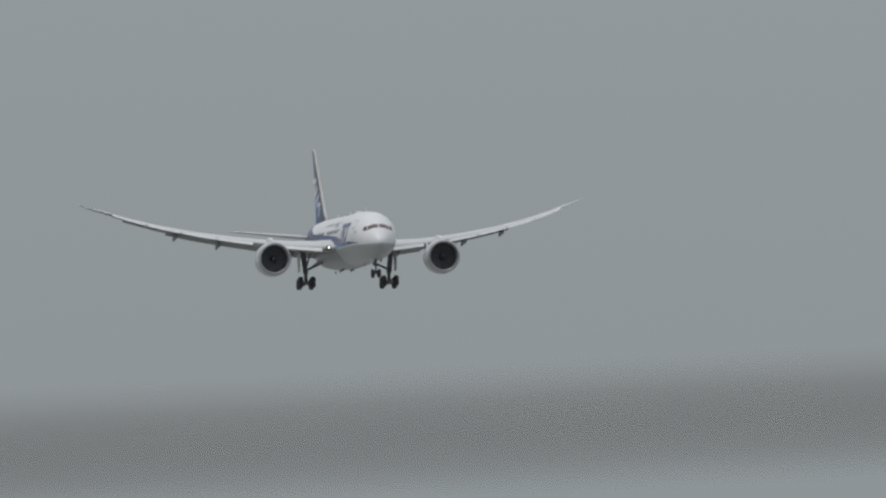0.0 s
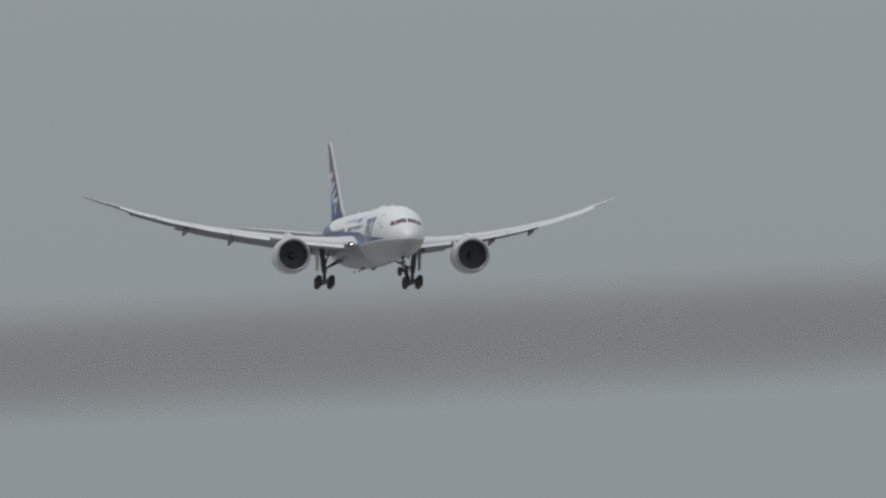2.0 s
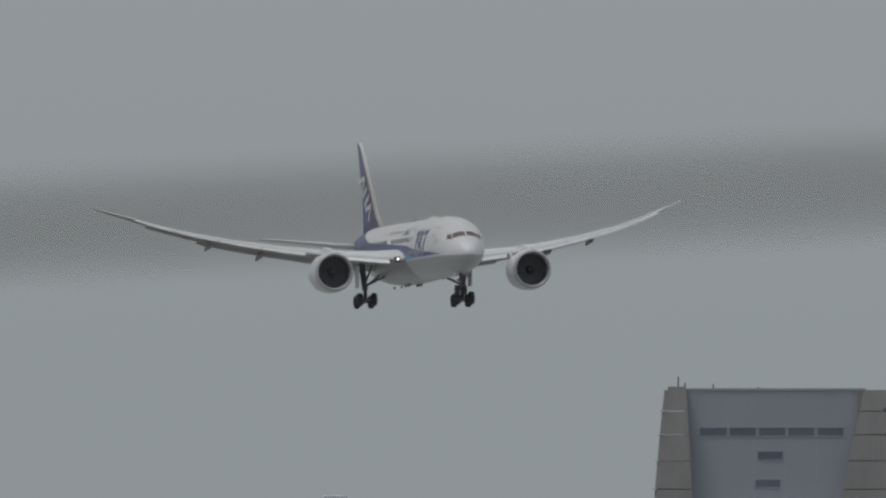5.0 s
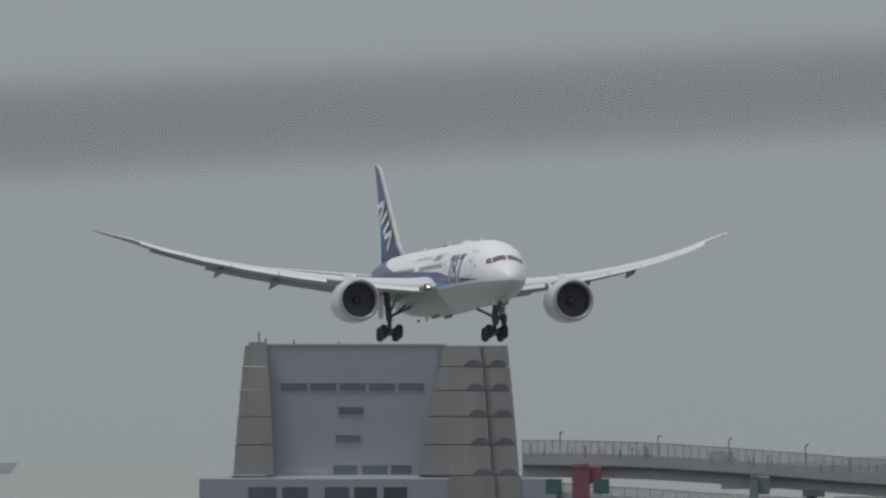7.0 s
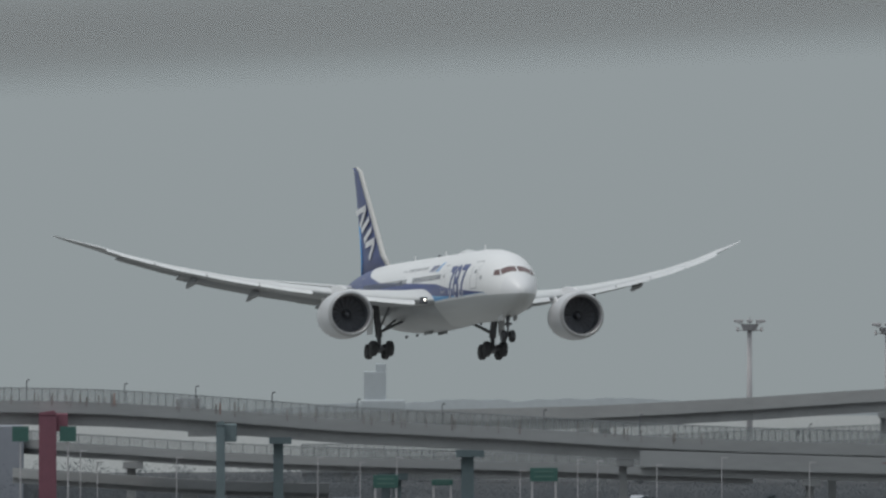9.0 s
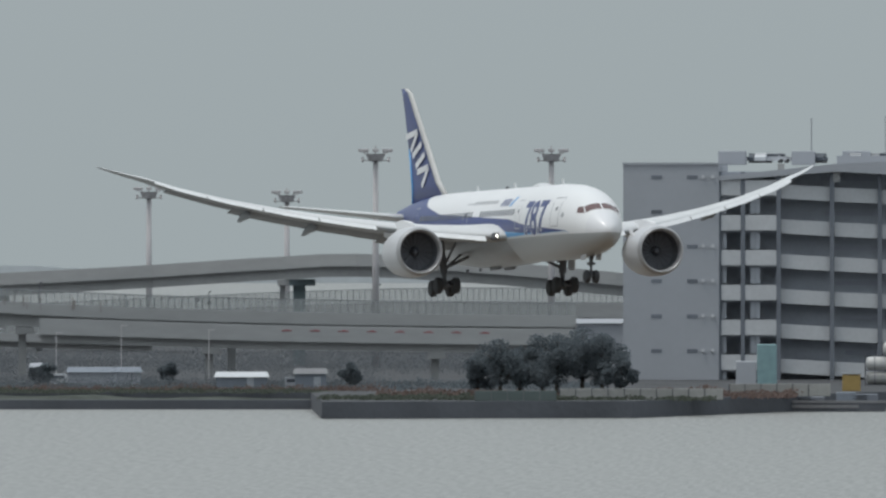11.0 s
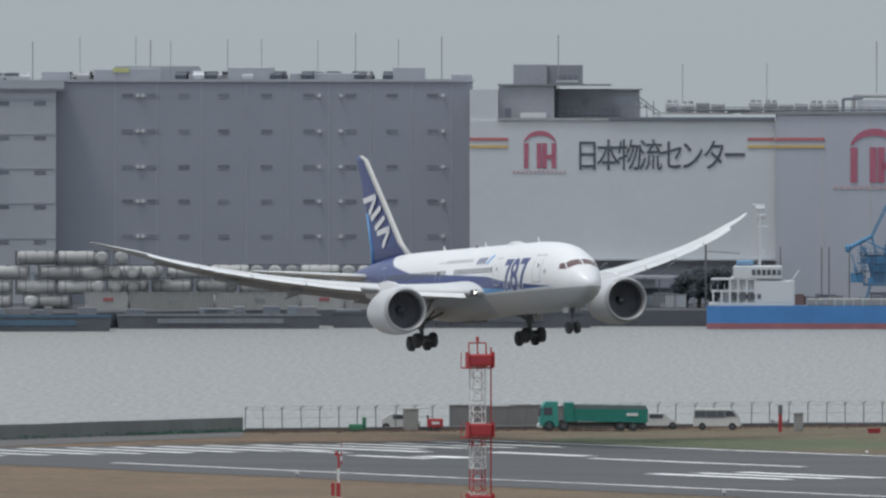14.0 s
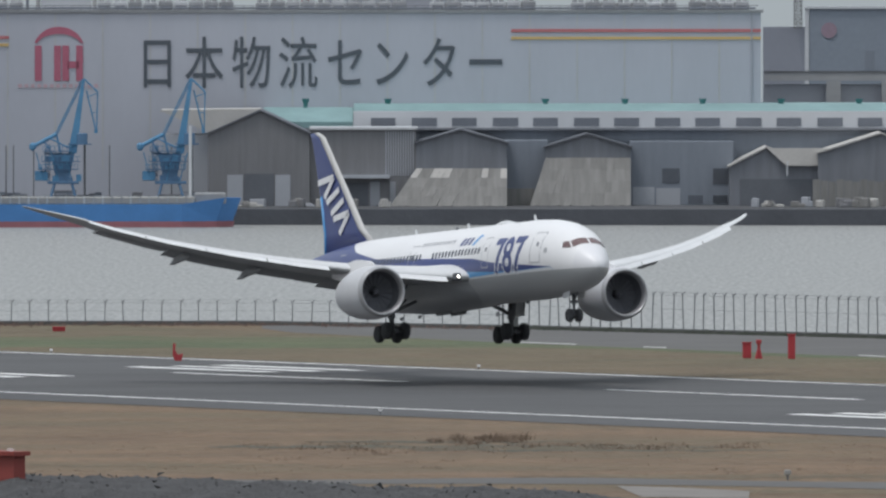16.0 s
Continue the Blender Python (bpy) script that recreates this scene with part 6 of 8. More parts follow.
dock_shelter()
cb = thing("dock_cabin", face_us(-1393, 2026, I_Z), "grey site cabin on the dock", "cabin")
part("cabin_wall", boxes((-1.8, 1.8, 0, 3, 0, low(308, 2026) - I_Z), bevel=0.08), M_ROOFKIT, cb)
part("cabin_roof", boxes((-1.95, 1.95, -0.15, 3.1, low(308, 2026) - I_Z, low(306, 2026) - I_Z)), M_SEAM, cb)
lp = thing("dock_pole", face_us(-1737 + 1543 - 784, 2010, I_Z), "thin dark pole on the dock", "pole")
part("pole", rods(((0, 0, 0), (0, 0, low(252, 2010) - I_Z), 0.14)), M_FENCEP, lp)
part("cross_arm", rods(((0, 0, low(265, 2010) - I_Z), (5, 0, low(269, 2010) - I_Z), 0.06)), M_FENCEP, lp)

# ---------------------------------------------------------------- quayside sheds
# roof sheet tone is raised to hold haze in its colour
M_SHEDROOF = mat("dark_slate_roof_sheet", (0.13, 0.138, 0.158), 0.8, vary=0.2, size=3)
M_TANROOF = mat("pale_tan_roof_sheet", (0.47, 0.455, 0.435), 0.7, vary=0.12, size=3)
M_LEAN = mat("weathered_tan_sheet", (0.235, 0.23, 0.222), 0.8, vary=0.25, size=2.5, island=0.09, stretch=(4, 1, 0.4))
M_TEAL = mat("turquoise_roof_sheet", (0.2, 0.315, 0.32), 0.7, vary=0.2, size=5)
M_COWL = mat("dark_teal_cowl", (0.05, 0.19, 0.19), 0.5, vary=0.15, size=1)
SF = Front(0, 2010)
SX = lambda p: SF.x(p - 784)
SZ = lambda y: SF.z(y)


def gable_shed(p0, p1, pa, ya, ye, yb, material, label, depth=24, dy=0.0, roof=None):
    b = thing("quay_shed", SF.place() @ pose(0, dy, 0), label, "shed", "quayside sheds")
    bm = bmesh.new()
    prism(bm, [(SX(p0), 0), (SX(p1), 0), (SX(p1), SZ(ye)), (SX(pa), SZ(ya)), (SX(p0), SZ(ye))], 0, depth)
    part("wall", bm, material, b)
    for a, c in ((p0 - 3, pa), (p1 + 3, pa)):
        bm = bmesh.new()
        rings = []
        za, zc = SZ(ye) - 0.15, SZ(ya)
        for yy in (-0.5, depth + 0.3):
            rings.append([Vector((SX(a), yy, za + 0.05)), Vector((SX(c), yy, zc + 0.05)), Vector((SX(c), yy, zc + 0.3)), Vector((SX(a), yy, za + 0.3))])
        loft(bm, rings)
        part("roof", bm, roof or M_SHED, b)
    return b


s = gable_shed(368, 548, 460, 198, 238, 345, M_SHEDB, "brown corrugated gable shed with an open door", roof=M_SHEDROOF)
# no hole here: a dark panel on the wall paints the doorway's shade
part("door_opening", boxes((SX(432), SX(485), -0.06, 0.2, 0, SZ(308))), M_BAYSHADE, s, "dark panel painted as the doorway's shade")
part("sliding_door", boxes((SX(402), SX(430), -0.12, 0.1, 0, SZ(310))), M_WH2, s, "pale sliding door")
part("sliding_door", boxes((SX(487), SX(514), -0.12, 0.1, 0, SZ(310))), M_WH2, s, "pale sliding door")
b = thing("quay_shed", SF.place() @ pose(0, 8, 0), "pale tan roofed shed behind the gable shed", "shed", "quayside sheds")
part("wall", boxes((SX(286), SX(372), 0, 20, 0, SZ(240))), M_WH2, b)
bm = bmesh.new()
rings = [[Vector((SX(a), 0 + yy, SZ(z))) for a, z in ((282, 198 + 2), (460, 197), (460, 194), (282, 196))] for yy in (0, 22)]
loft(bm, rings)
part("roof", bm, M_TANROOF, b, "pale tan sheet roof")
bm = bmesh.new()
prism(bm, [(SX(368), SZ(236)), (SX(286), SZ(199)), (SX(458), SZ(197))], -1, -0.8)
part("roof", bm, M_TANROOF, b, "pale tan sheet roof")

s = thing("quay_shed", SF.place() @ pose(0, 1, 0), "low brown corrugated shed with a dark doorway", "shed", "quayside sheds")
part("wall", boxes((SX(549), SX(736), 0, 16, 0, SZ(230))), M_SHEDB, s)
part("roof_edge", boxes((SX(547), SX(738), -0.5, 16, SZ(230), SZ(226))), M_BAND, s)
part("canopy", boxes((SX(600), SX(690), -2.0, 0, SZ(316), SZ(310))), M_SHADE, s)
# dark panel again, painting shade in the doorway
part("door_opening", boxes((SX(605), SX(652), -0.05, 0.2, 0, SZ(324))), M_BAYSHADE, s)
part("door_panel", boxes((SX(655), SX(672), -0.08, 0.2, 0, SZ(322))), M_WH2, s)
part("door_panel", boxes((SX(690), SX(700), -0.08, 0.2, 0, SZ(322))), M_WH2, s)
for k in range(12):
    part("sheet_rib", boxes((SX(682 + 4.4 * k), SX(684 + 4.4 * k), -0.07, 0.05, SZ(312), SZ(232))), M_WH2, s)

# the long turquoise-roofed hall with a clerestory
s = thing("long_hall", SF.place() @ pose(0, 20, 0), "long grey hall with turquoise roof and white clerestory", "hall")
part("wall", boxes((SX(470), SX(1900), 0, 40, 0, SZ(229))), M_SHEDG, s)
part("roof", trapezoid(bmesh.new(), SX(624), SX(1900), SX(624), SX(1900), SZ(203), SZ(187), 2, 40, 6), M_TEAL, s, "turquoise sheet roof")
part("clerestory", boxes((SX(624), SX(1900), -0.6, 0, SZ(229), SZ(199))), M_WHITEWALL, s, "white clerestory band")
part("roof_skirt", boxes((SX(470), SX(623), -0.6, 2.2, SZ(229), SZ(218))), M_TEAL, s)
part("end_roof", trapezoid(bmesh.new(), SX(470), SX(623), SX(462), SX(623), SZ(218), SZ(194), -0.6, 40, 7), M_TEAL, s, "turquoise sheet roof end")
part("eave", boxes((SX(470), SX(1900), -1.2, 0.4, SZ(233), SZ(229))), M_SHED, s)
p = 655
while p < 1880:
    part("clerestory_opening", boxes((SX(p), SX(p + 44), -0.7, -0.4, SZ(226), SZ(211))), M_SLATE, s)
    part("clerestory_opening", boxes((SX(p + 73), SX(p + 118), -0.7, -0.4, SZ(226), SZ(211))), M_SLATE, s)
    p += 145
for q, dy in ((537, 12), (652, 24), (685, 12), (795, 26), (935, 26), (968, 12), (1075, 26), (1111, 12), (1213, 26), (1251, 12), (1353, 26), (1392, 12), (1532, 12), (1660, 12)):
    big = dy == 12
    bm = bmesh.new()
    z0, h = SZ(196 if big else 192), 1.5 if big else 1.0
    rod(bm, (SX(q), dy, z0 - 0.6), (SX(q), dy, z0 + h * 0.5), 0.34, seg=10)
    rod(bm, (SX(q), dy, z0 + h * 0.5), (SX(q), dy, z0 + h), 0.36, 0.62, seg=10)
    part("roof_cowl", bm, M_COWL if big else M_TEAL, s, "teal roof ventilator")

# dark gables with tan lean-to sheets
for p0, p1, pa, ya, yl, pl0, pr0 in ((736, 897, 815, 232, 300, 690, 897), (966, 1117, 1040, 240, 282, 938, 1117)):
    s = gable_shed(p0, p1, pa, ya, ya + 22, 372, M_SHED, "dark gabled quay shed with tan lean-to sheeting", 18, 0.4 if p0 < 900 else 6.0, M_SHEDROOF)
    n_, rows_ = 15, 4
    rg = random.Random(int(p0))
    for j in range(rows_):
        f0, f1 = j / rows_, (j + 1) / rows_
        for i in range(n_):
            jit = 0.05 * ((i + j) % 2) + 0.03 * (rows_ - j)
            quad = []
            for q, f in ((i, f0), (i + 1, f0), (i + 1, f1 + 0.02), (i, f1 + 0.02)):
                px = (pl0 + (pr0 - pl0) * q / n_) * (1 - f) + (p0 + (p1 - p0) * q / n_) * f
                quad.append((SX(px), -3.6 + 3.5 * f - jit, 0.1 + (SZ(yl) - 0.1) * f + (rg.uniform(-0.18, 0.05) if f == f0 else 0)))
            bm = bmesh.new()
            vs = [bm.verts.new(v) for v in quad] + [bm.verts.new((v[0], v[1] + 0.12, v[2])) for v in quad]
            for f in ((0, 1, 2, 3), (7, 6, 5, 4), (0, 4, 5, 1), (1, 5, 6, 2), (2, 6, 7, 3), (3, 7, 4, 0)):
                bm.faces.new([vs[k] for k in f])
            pale = j == 3 and p0 < 900 and rg.random() < 0.5
            part("sheet", bm, M_TANROOF if pale else M_LEAN, s, "" if i or j else "weathered tan corrugated sheets")
s = thing("quay_shed", SF.place() @ pose(0, 8, 0), "dark blue-grey infill shed with tan base sheets", "shed", "quayside sheds")
part("wall", boxes((SX(894), SX(970), 0, 12, 0, SZ(250))), M_SHEDG, s)
part("base_sheet", boxes((SX(888), SX(946), -3.0, -2.6, 0, SZ(335))), M_LEAN, s)
s = thing("quay_shed", SF.place() @ pose(0, 9, 0), "blue-grey shed wall with doors and dark windows", "shed", "quayside sheds")
part("wall", boxes((SX(1117), SX(1300), 0, 12, 0, SZ(252))), M_SHEDG, s)
for a, c, y0, y1, m_ in ((1174, 1204, 300, 326, M_WIN), (1264, 1296, 300, 328, M_WIN), (1122, 1160, 333, 372, M_SHADE), (1163, 1206, 335, 372, M_WH2), (1220, 1246, 348, 362, M_WIN), (1264, 1290, 348, 362, M_WIN)):
    part("window" if m_ is M_WIN else "door", boxes((SX(a), SX(c), -0.08, 0.2, SZ(y1), SZ(y0))), m_, s)
s = gable_shed(1292, 1452, 1358, 263, 296, 372, M_SHED, "dark open-fronted gable shed with pale roof", 20, 3.0, M_TANROOF)
part("roof_face", trapezoid(bmesh.new(), SX(1392), SX(1450), SX(1358), SX(1472), SZ(294), SZ(263), -0.9, -0.6, 0.3), M_TANROOF, s, "pale roof slope")
# the open front's dark inside is a panel with shade as its colour
part("door_opening", boxes((SX(1310), SX(1440), -0.06, 0.2, 0, SZ(318))), M_BAYSHADE, s)
part("down_pipe", rods(((SX(1394), -0.8, SZ(312)), (SX(1394), -0.8, SZ(286)), 0.12)), M_WHITEWALL, s)
s = gable_shed(1448, 1640, 1560, 238, 272, 372, M_SHED, "dark gable shed with short tan lean-to", 20, 1.0, M_TANROOF)
for i in range(12):
    part("sheet", boxes((SX(1438 + 14 * i), SX(1451 + 14 * i), -2.6 - 0.08 * (i % 2), -2.4, 0, SZ(318 + 2 * (i % 3)))), M_LEAN, s)
# clutter along the quay edge before the sheds
rg = random.Random(21)
for k in range(34):
    p = rg.uniform(415, 690) if k < 18 else rg.uniform(1280, 1560)
    w, h = rg.uniform(0.6, 1.8), rg.uniform(0.5, 1.6)
    o = thing("cargo_pile", SF.place() @ pose(SX(p), -8 - rg.uniform(0, 6), 0, 0, 0, rg.uniform(-20, 20)), rg.choice(("stacked pale cargo bags on the quay", "brown wooden crates on the quay", "grey covered cargo on the quay")), "cargo", "cargo on the quay")
    tone = rg.choice((M_LEAN, M_WH2, M_SHEDB, M_TANROOF))
    for j in range(rg.randint(2, 4)):
        x = rg.uniform(-w, w) * 0.5
        part("bundle", box(bmesh.new(), x - w * 0.4, x + w * 0.4, -0.6 - 0.05 * j, 0.6, 0, h * rg.uniform(0.5, 1), 0.08), tone, o)

# the blue-grey building at the end with its approach bridge
s = thing("end_building", face_us(700, 2260, I_Z), "blue-grey block with a round red mark on its wall", "building")
EX = lambda p: (p - 784 - 700) * 2260 / TICK
EZ = lambda y: low(y, 2260) - I_Z
part("wall", boxes((EX(1432), EX(1800), 0, 30, 0, EZ(16))), mat("slate_blue_panel", (0.25, 0.285, 0.335), 0.7, vary=0.06, size=8), s)
part("corner_strip", boxes((EX(1424), EX(1431), -0.2, 30, 0, EZ(14))), M_WHITEWALL, s)
part("roof_edge", boxes((EX(1424), EX(1800), -0.4, 30, EZ(16), EZ(12))), M_WHITEWALL, s)
part("round_mark", rods(((EX(1467), -0.15, EZ(54)), (EX(1467), 0.1, EZ(54)), 1.3), seg=20), mat("faded_pink_paint", (0.31, 0.23, 0.28), 0.7), s, "faded red round wall mark")
part("door", boxes((EX(1530), EX(1548), -0.1, 0.2, EZ(124), EZ(90))), M_SHEDG, s)
s = thing("end_building", face_us(600, 2160, I_Z), "grey block beside the logistics building", "building")
part("wall", boxes(((1350 - 1384) * 0.0892, (1424 - 1384) * 0.0892, 0, 20, 0, low(48, 2160) - I_Z)), M_WH, s)
part("lattice", lattice_beam((2.5, -1.5, low(50, 2160) - I_Z), (2.5, -1.5, low(-20, 2160) - I_Z), 1.2, 9, 0.06), M_FENCEP, s)
s = thing("approach_bridge", face_us(700, 2110, I_Z), "pale concrete approach bridge behind the sheds", "bridge")
BX = lambda p: (p - 784 - 700) * 2110 / TICK
BZ = lambda y: low(y, 2110) - I_Z
part("deck", boxes((BX(1352), BX(1900), 0, 8, BZ(143), BZ(129))), M_VIADUCT, s)
part("rail", boxes((BX(1352), BX(1900), -0.1, 0.1, BZ(129), BZ(126))), M_FENCEP, s)
part("back_wall", boxes((BX(1352), BX(1900), 1.2, 8, 0, BZ(150))), M_WH2, s)
for p in (1462, 1560, 1680):
    part("pier", boxes((BX(p), BX(p + 26), -0.5, 3, 0, BZ(144))), M_VIADUCT, s)

# ---------------------------------------------------------------- tank containers, box containers, barges
M_TANK = mat("tank_shell_white", (0.45, 0.445, 0.435), 0.55, vary=0.2, size=1.2, island=0.3)
M_TFRAME = mat("tank_frame_dark", (0.13, 0.135, 0.15), 0.7, vary=0.15, size=1)
M_HULLDARK = mat("dark_barge_steel", (0.095, 0.1, 0.115), 0.75, vary=0.3, size=3)


def tank_container():
    o = thing("tank_container", Matrix(), "white tank container in a dark steel frame", "container", "stacked tank containers")
    bm = bmesh.new()
    prof = [(-2.95, 0.2), (-2.85, 0.65), (-2.6, 0.9), (-2.3, 0.96), (2.3, 0.96), (2.6, 0.9), (2.85, 0.65), (2.95, 0.2)]
    loft(bm, [[Vector((x, r * math.cos(2 * math.pi * k / 16), 1.07 + r * math.sin(2 * math.pi * k / 16))) for k in range(16)] for x, r in prof])
    part("tank", bm, M_TANK, o, smooth=True)
    for x in (-3.0, 3.0):
        bm = boxes((x - 0.07, x + 0.07, -1.2, -1.08, 0, 2.13), (x - 0.07, x + 0.07, 1.08, 1.2, 0, 2.13), (x - 0.07, x + 0.07, -1.2, 1.2, 0, 0.14), (x - 0.07, x + 0.07, -1.2, 1.2, 2.0, 2.13))
        part("end_frame", bm, M_TFRAME, o)
    part("base_rail", boxes((-3, 3, -1.2, -1.08, 0, 0.12), (-3, 3, 1.08, 1.2, 0, 0.12)), M_TFRAME, o)
    for x in (-1.6, 1.6):
        part("tank_band", rods(((x - 0.05, 0, 1.07), (x + 0.05, 0, 1.07), 0.98), seg=16), M_TFRAME, o)
    part("hatch", rods(((0, 0, 1.98), (0, 0, 2.12), 0.3), seg=8), M_TFRAME, o)
    return o


TK = tank_container()
tank_poses = []
rg = random.Random(4)
KT = 1998 / TICK


def tank_at(u, row, end_on, dd=0.0):
    return face_us(u, 1998 + dd, I_Z + 2.14 * row, 90 if end_on else rg.uniform(-3, 3))


# first heap, from the bearings of the quay; rows of lying and end-on tanks
for row, spans in ((0, ((-2720, 0), (-2635, 0), (-2590, 1), (-2560, 0), (-2490, 1), (-2455, 0))), (1, ((-2720, 0), (-2645, 0), (-2600, 1), (-2560, 0), (-2480, 0), (-2410, 0), (-2370, 1), (-2340, 1), (-2310, 1))),
                   (2, ((-2690, 0), (-2610, 0), (-2530, 0), (-2440, 0), (-2380, 0), (-2340, 1), (-2310, 1), (-2280, 1))), (3, ((-2670, 0), (-2480, 0), (-2410, 0), (-2365, 1), (-2330, 1)))):
    for u, e in spans:
        tank_poses.append(tank_at(u + 318, row, e))
for row, spans in ((2, ((-2190, 0), (-2140, 1), (-2085, 0), (-2010, 0), (-1962, 1), (-1930, 1), (-1900, 1), (-1850, 0), (-1800, 1), (-1772, 1), (-1745, 1), (-1718, 1))),
                   (1, ((-2170, 0), (-2090, 0), (-1960, 0), (-1890, 1), (-1860, 1), (-1830, 1), (-1770, 0), (-1700, 1), (-1670, 1), (-1600, 0), (-1530, 0), (-1460, 0))),):
    for u, e in spans:
        if row == 2:
            tank_poses.append(tank_at(u + 190, row, e, 9))
for row in (0, 1):
    for k in range(7):
        tank_poses.append(tank_at(-2000 + 78 * k, row, 0, 9))
TK.matrix_basis = tank_poses[0]
for m in tank_poses[1:]:
    copy_thing(TK, m)

M_CORR = [mat("container_" + nm, c, 0.6, vary=0.15, size=1.5, island=0.1) for nm, c in (("white", (0.35, 0.35, 0.345)), ("cream", (0.29, 0.285, 0.275)), ("red", (0.36, 0.11, 0.11)), ("grey", (0.25, 0.26, 0.28)), ("blue", (0.12, 0.22, 0.3)))]


def box_container(ln, material, label):
    o = thing("box_container", Matrix(), label, "container", "containers on the quay")
    bm = bmesh.new()
    n_ = int(ln / 0.28)
    rings = []
    for i in range(n_ + 1):
        x = -ln / 2 + ln * i / n_
        d = 0.035 * (i % 2)
        rings.append([Vector((x, -1.2 + d, 0.1)), Vector((x, 1.2, 0.1)), Vector((x, 1.2, 2.55)), Vector((x, -1.2 + d, 2.55))])
    loft(bm, rings)
    part("side_wall", bm, material, o)
    part("frame", boxes((-ln / 2 - 0.06, -ln / 2 + 0.06, -1.23, 1.23, 0, 2.6), (ln / 2 - 0.06, ln / 2 + 0.06, -1.23, 1.23, 0, 2.6), (-ln / 2, ln / 2, -1.23, -1.15, 2.5, 2.6), (-ln / 2, ln / 2, -1.23, -1.15, 0, 0.12)), material, o)
    part("label_bar", boxes((-0.5, 1.0, -1.26, -1.2, 1.3, 1.75)), M_CORR[2] if material is M_CORR[0] else M_CORR[3], o, "plain marking bar")
    return o


protos = [box_container(6.05, M_CORR[0], "white corrugated freight container"), box_container(12.1, M_CORR[1], "cream corrugated freight container"), box_container(6.05, M_CORR[3], "grey corrugated freight container")]
placed = [False] * 3
u = -2075.0
seq = [0, 1, 1, 0, 1, 0, 2]
for k, s in enumerate(seq):
    ln = 12.1 if s == 1 else 6.05
    half = ln / 2 / KT
    m = face_us(u + half, 1991, I_Z, rg.uniform(-2, 2))
    if placed[s]:
        copy_thing(protos[s], m)
    else:
        protos[s].matrix_basis = m
        placed[s] = True
    u += 2 * half + 5


def barge(u0, u1, dist, h, label, stripe):
    k = dist / TICK
    b = thing("barge", face_us((u0 + u1) / 2, dist, W_Z), label, "barge", "barges along the quay")
    ln = (u1 - u0) * k
    bm = bmesh.new()
    prism(bm, [(-ln / 2 + 0.35, -0.5), (ln / 2 - 0.35, -0.5), (ln / 2, h), (-ln / 2, h)], -4, 4)
    part("hull", bm, M_HULLDARK, b)
    part("deck_rail", boxes((-ln / 2, ln / 2, -4.1, -3.9, h, h + 0.35)), stripe, b)
    part("side_board", boxes((-ln * 0.3, ln * 0.32, -4.12, -3.95, h * 0.42, h * 0.8)), stripe, b)
    rr = random.Random(int(-u0))
    for j in range(9):
        x = rr.uniform(-ln / 2 + 2, ln / 2 - 2)
        w = rr.uniform(0.5, 2.2)
        part("deck_gear", boxes((x - w, x + w, -2, 1, h, h + rr.uniform(0.4, 1.6)), bevel=0.08), rr.choice((M_SHEDG, M_SHEDB, M_SLATE, M_SHED)), b)
    return b


barge(-2380, -2030, 1938, 2.0, "rusty flat barge with faded blue side", mat("faded_barge_blue", (0.08, 0.14, 0.2), 0.8, vary=0.3, size=2))
barge(-2020, -1660, 1962, 1.8, "dark flat work barge with brown deck gear", M_SHED)
barge(-1640, -1180, 1968, 2.0, "long dark barge moored along the quay", M_HULLDARK)
barge(-2680, -2400, 1905, 1.2, "small dark moored workboat with deck clutter", M_SHEDB)

# clutter and small buildings at the foot of the warehouse
s = thing("site_hut", face_us(-2560 - 55, 1945, I_Z), "pale turquoise scaffolded silo hut", "hut")
part("silo", boxes((-1.2, 1.6, 0, 3, 0, 6.6), bevel=0.1), mat("pale_turquoise", (0.22, 0.34, 0.36), 0.7, vary=0.2, size=1), s)
part("hut_wall", boxes((-4.2, -1.3, 0, 3, 0, 4.2), bevel=0.1), M_WH2, s)
s = thing("yellow_cabin", face_us(-2463, 1942, I_Z), "small ochre site cabin on the quay", "cabin")
part("cabin", boxes((-1.3, 1.3, 0, 2, 0, 2.4), bevel=0.08), mat("ochre_cabin", (0.36, 0.25, 0.09), 0.7, vary=0.15, size=1), s)
part("cabin_roof", boxes((-1.4, 1.4, -0.1, 2.1, 2.4, 2.55)), M_ROOFKIT, s)
M_FENCEG = mat("dark_green_fence", (0.1, 0.125, 0.122), 0.7, vary=0.15, size=2)
for u0, u1, h, dd, m_, lb in ((-2680, -2500, 1.7, 1898, M_CONC, "pale concrete flood wall along the quay"), (-2980, -2690, 1.5, 1868, M_CONC, "pale concrete flood wall beside the trees"), (-3130, -2985, 1.4, 1856, M_FENCEG, "dark green railing fence on the quay")):
    k = dd / TICK
    o = thing("flood_wall", face_us((u0 + u1) / 2, dd, I_Z), lb, "wall")
    ln = (u1 - u0) * k
    part("wall", boxes((-ln / 2, ln / 2, 0, 0.5, 0, h), bevel=0.05), m_, o)
    for j in range(int(ln / 2.2)):
        part("joint", boxes((-ln / 2 + 2.2 * j, -ln / 2 + 2.2 * j + 0.12, -0.05, 0.1, 0, h)), M_DARKCONC if m_ is M_CONC else M_FENCEP, o)

# ---------------------------------------------------------------- trees, bushes and clutter on the island
# leaf colour is paler and bluer than foliage, with distance haze painted in
M_LEAF = mat("hazed_evergreen_leaf", (0.165, 0.188, 0.205), 0.85, vary=0.35, size=1.5, fine=0.25)
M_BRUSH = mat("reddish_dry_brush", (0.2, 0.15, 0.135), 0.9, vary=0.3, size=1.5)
M_BUSH = mat("dull_green_bush", (0.125, 0.138, 0.115), 0.9, vary=0.3, size=1.5)
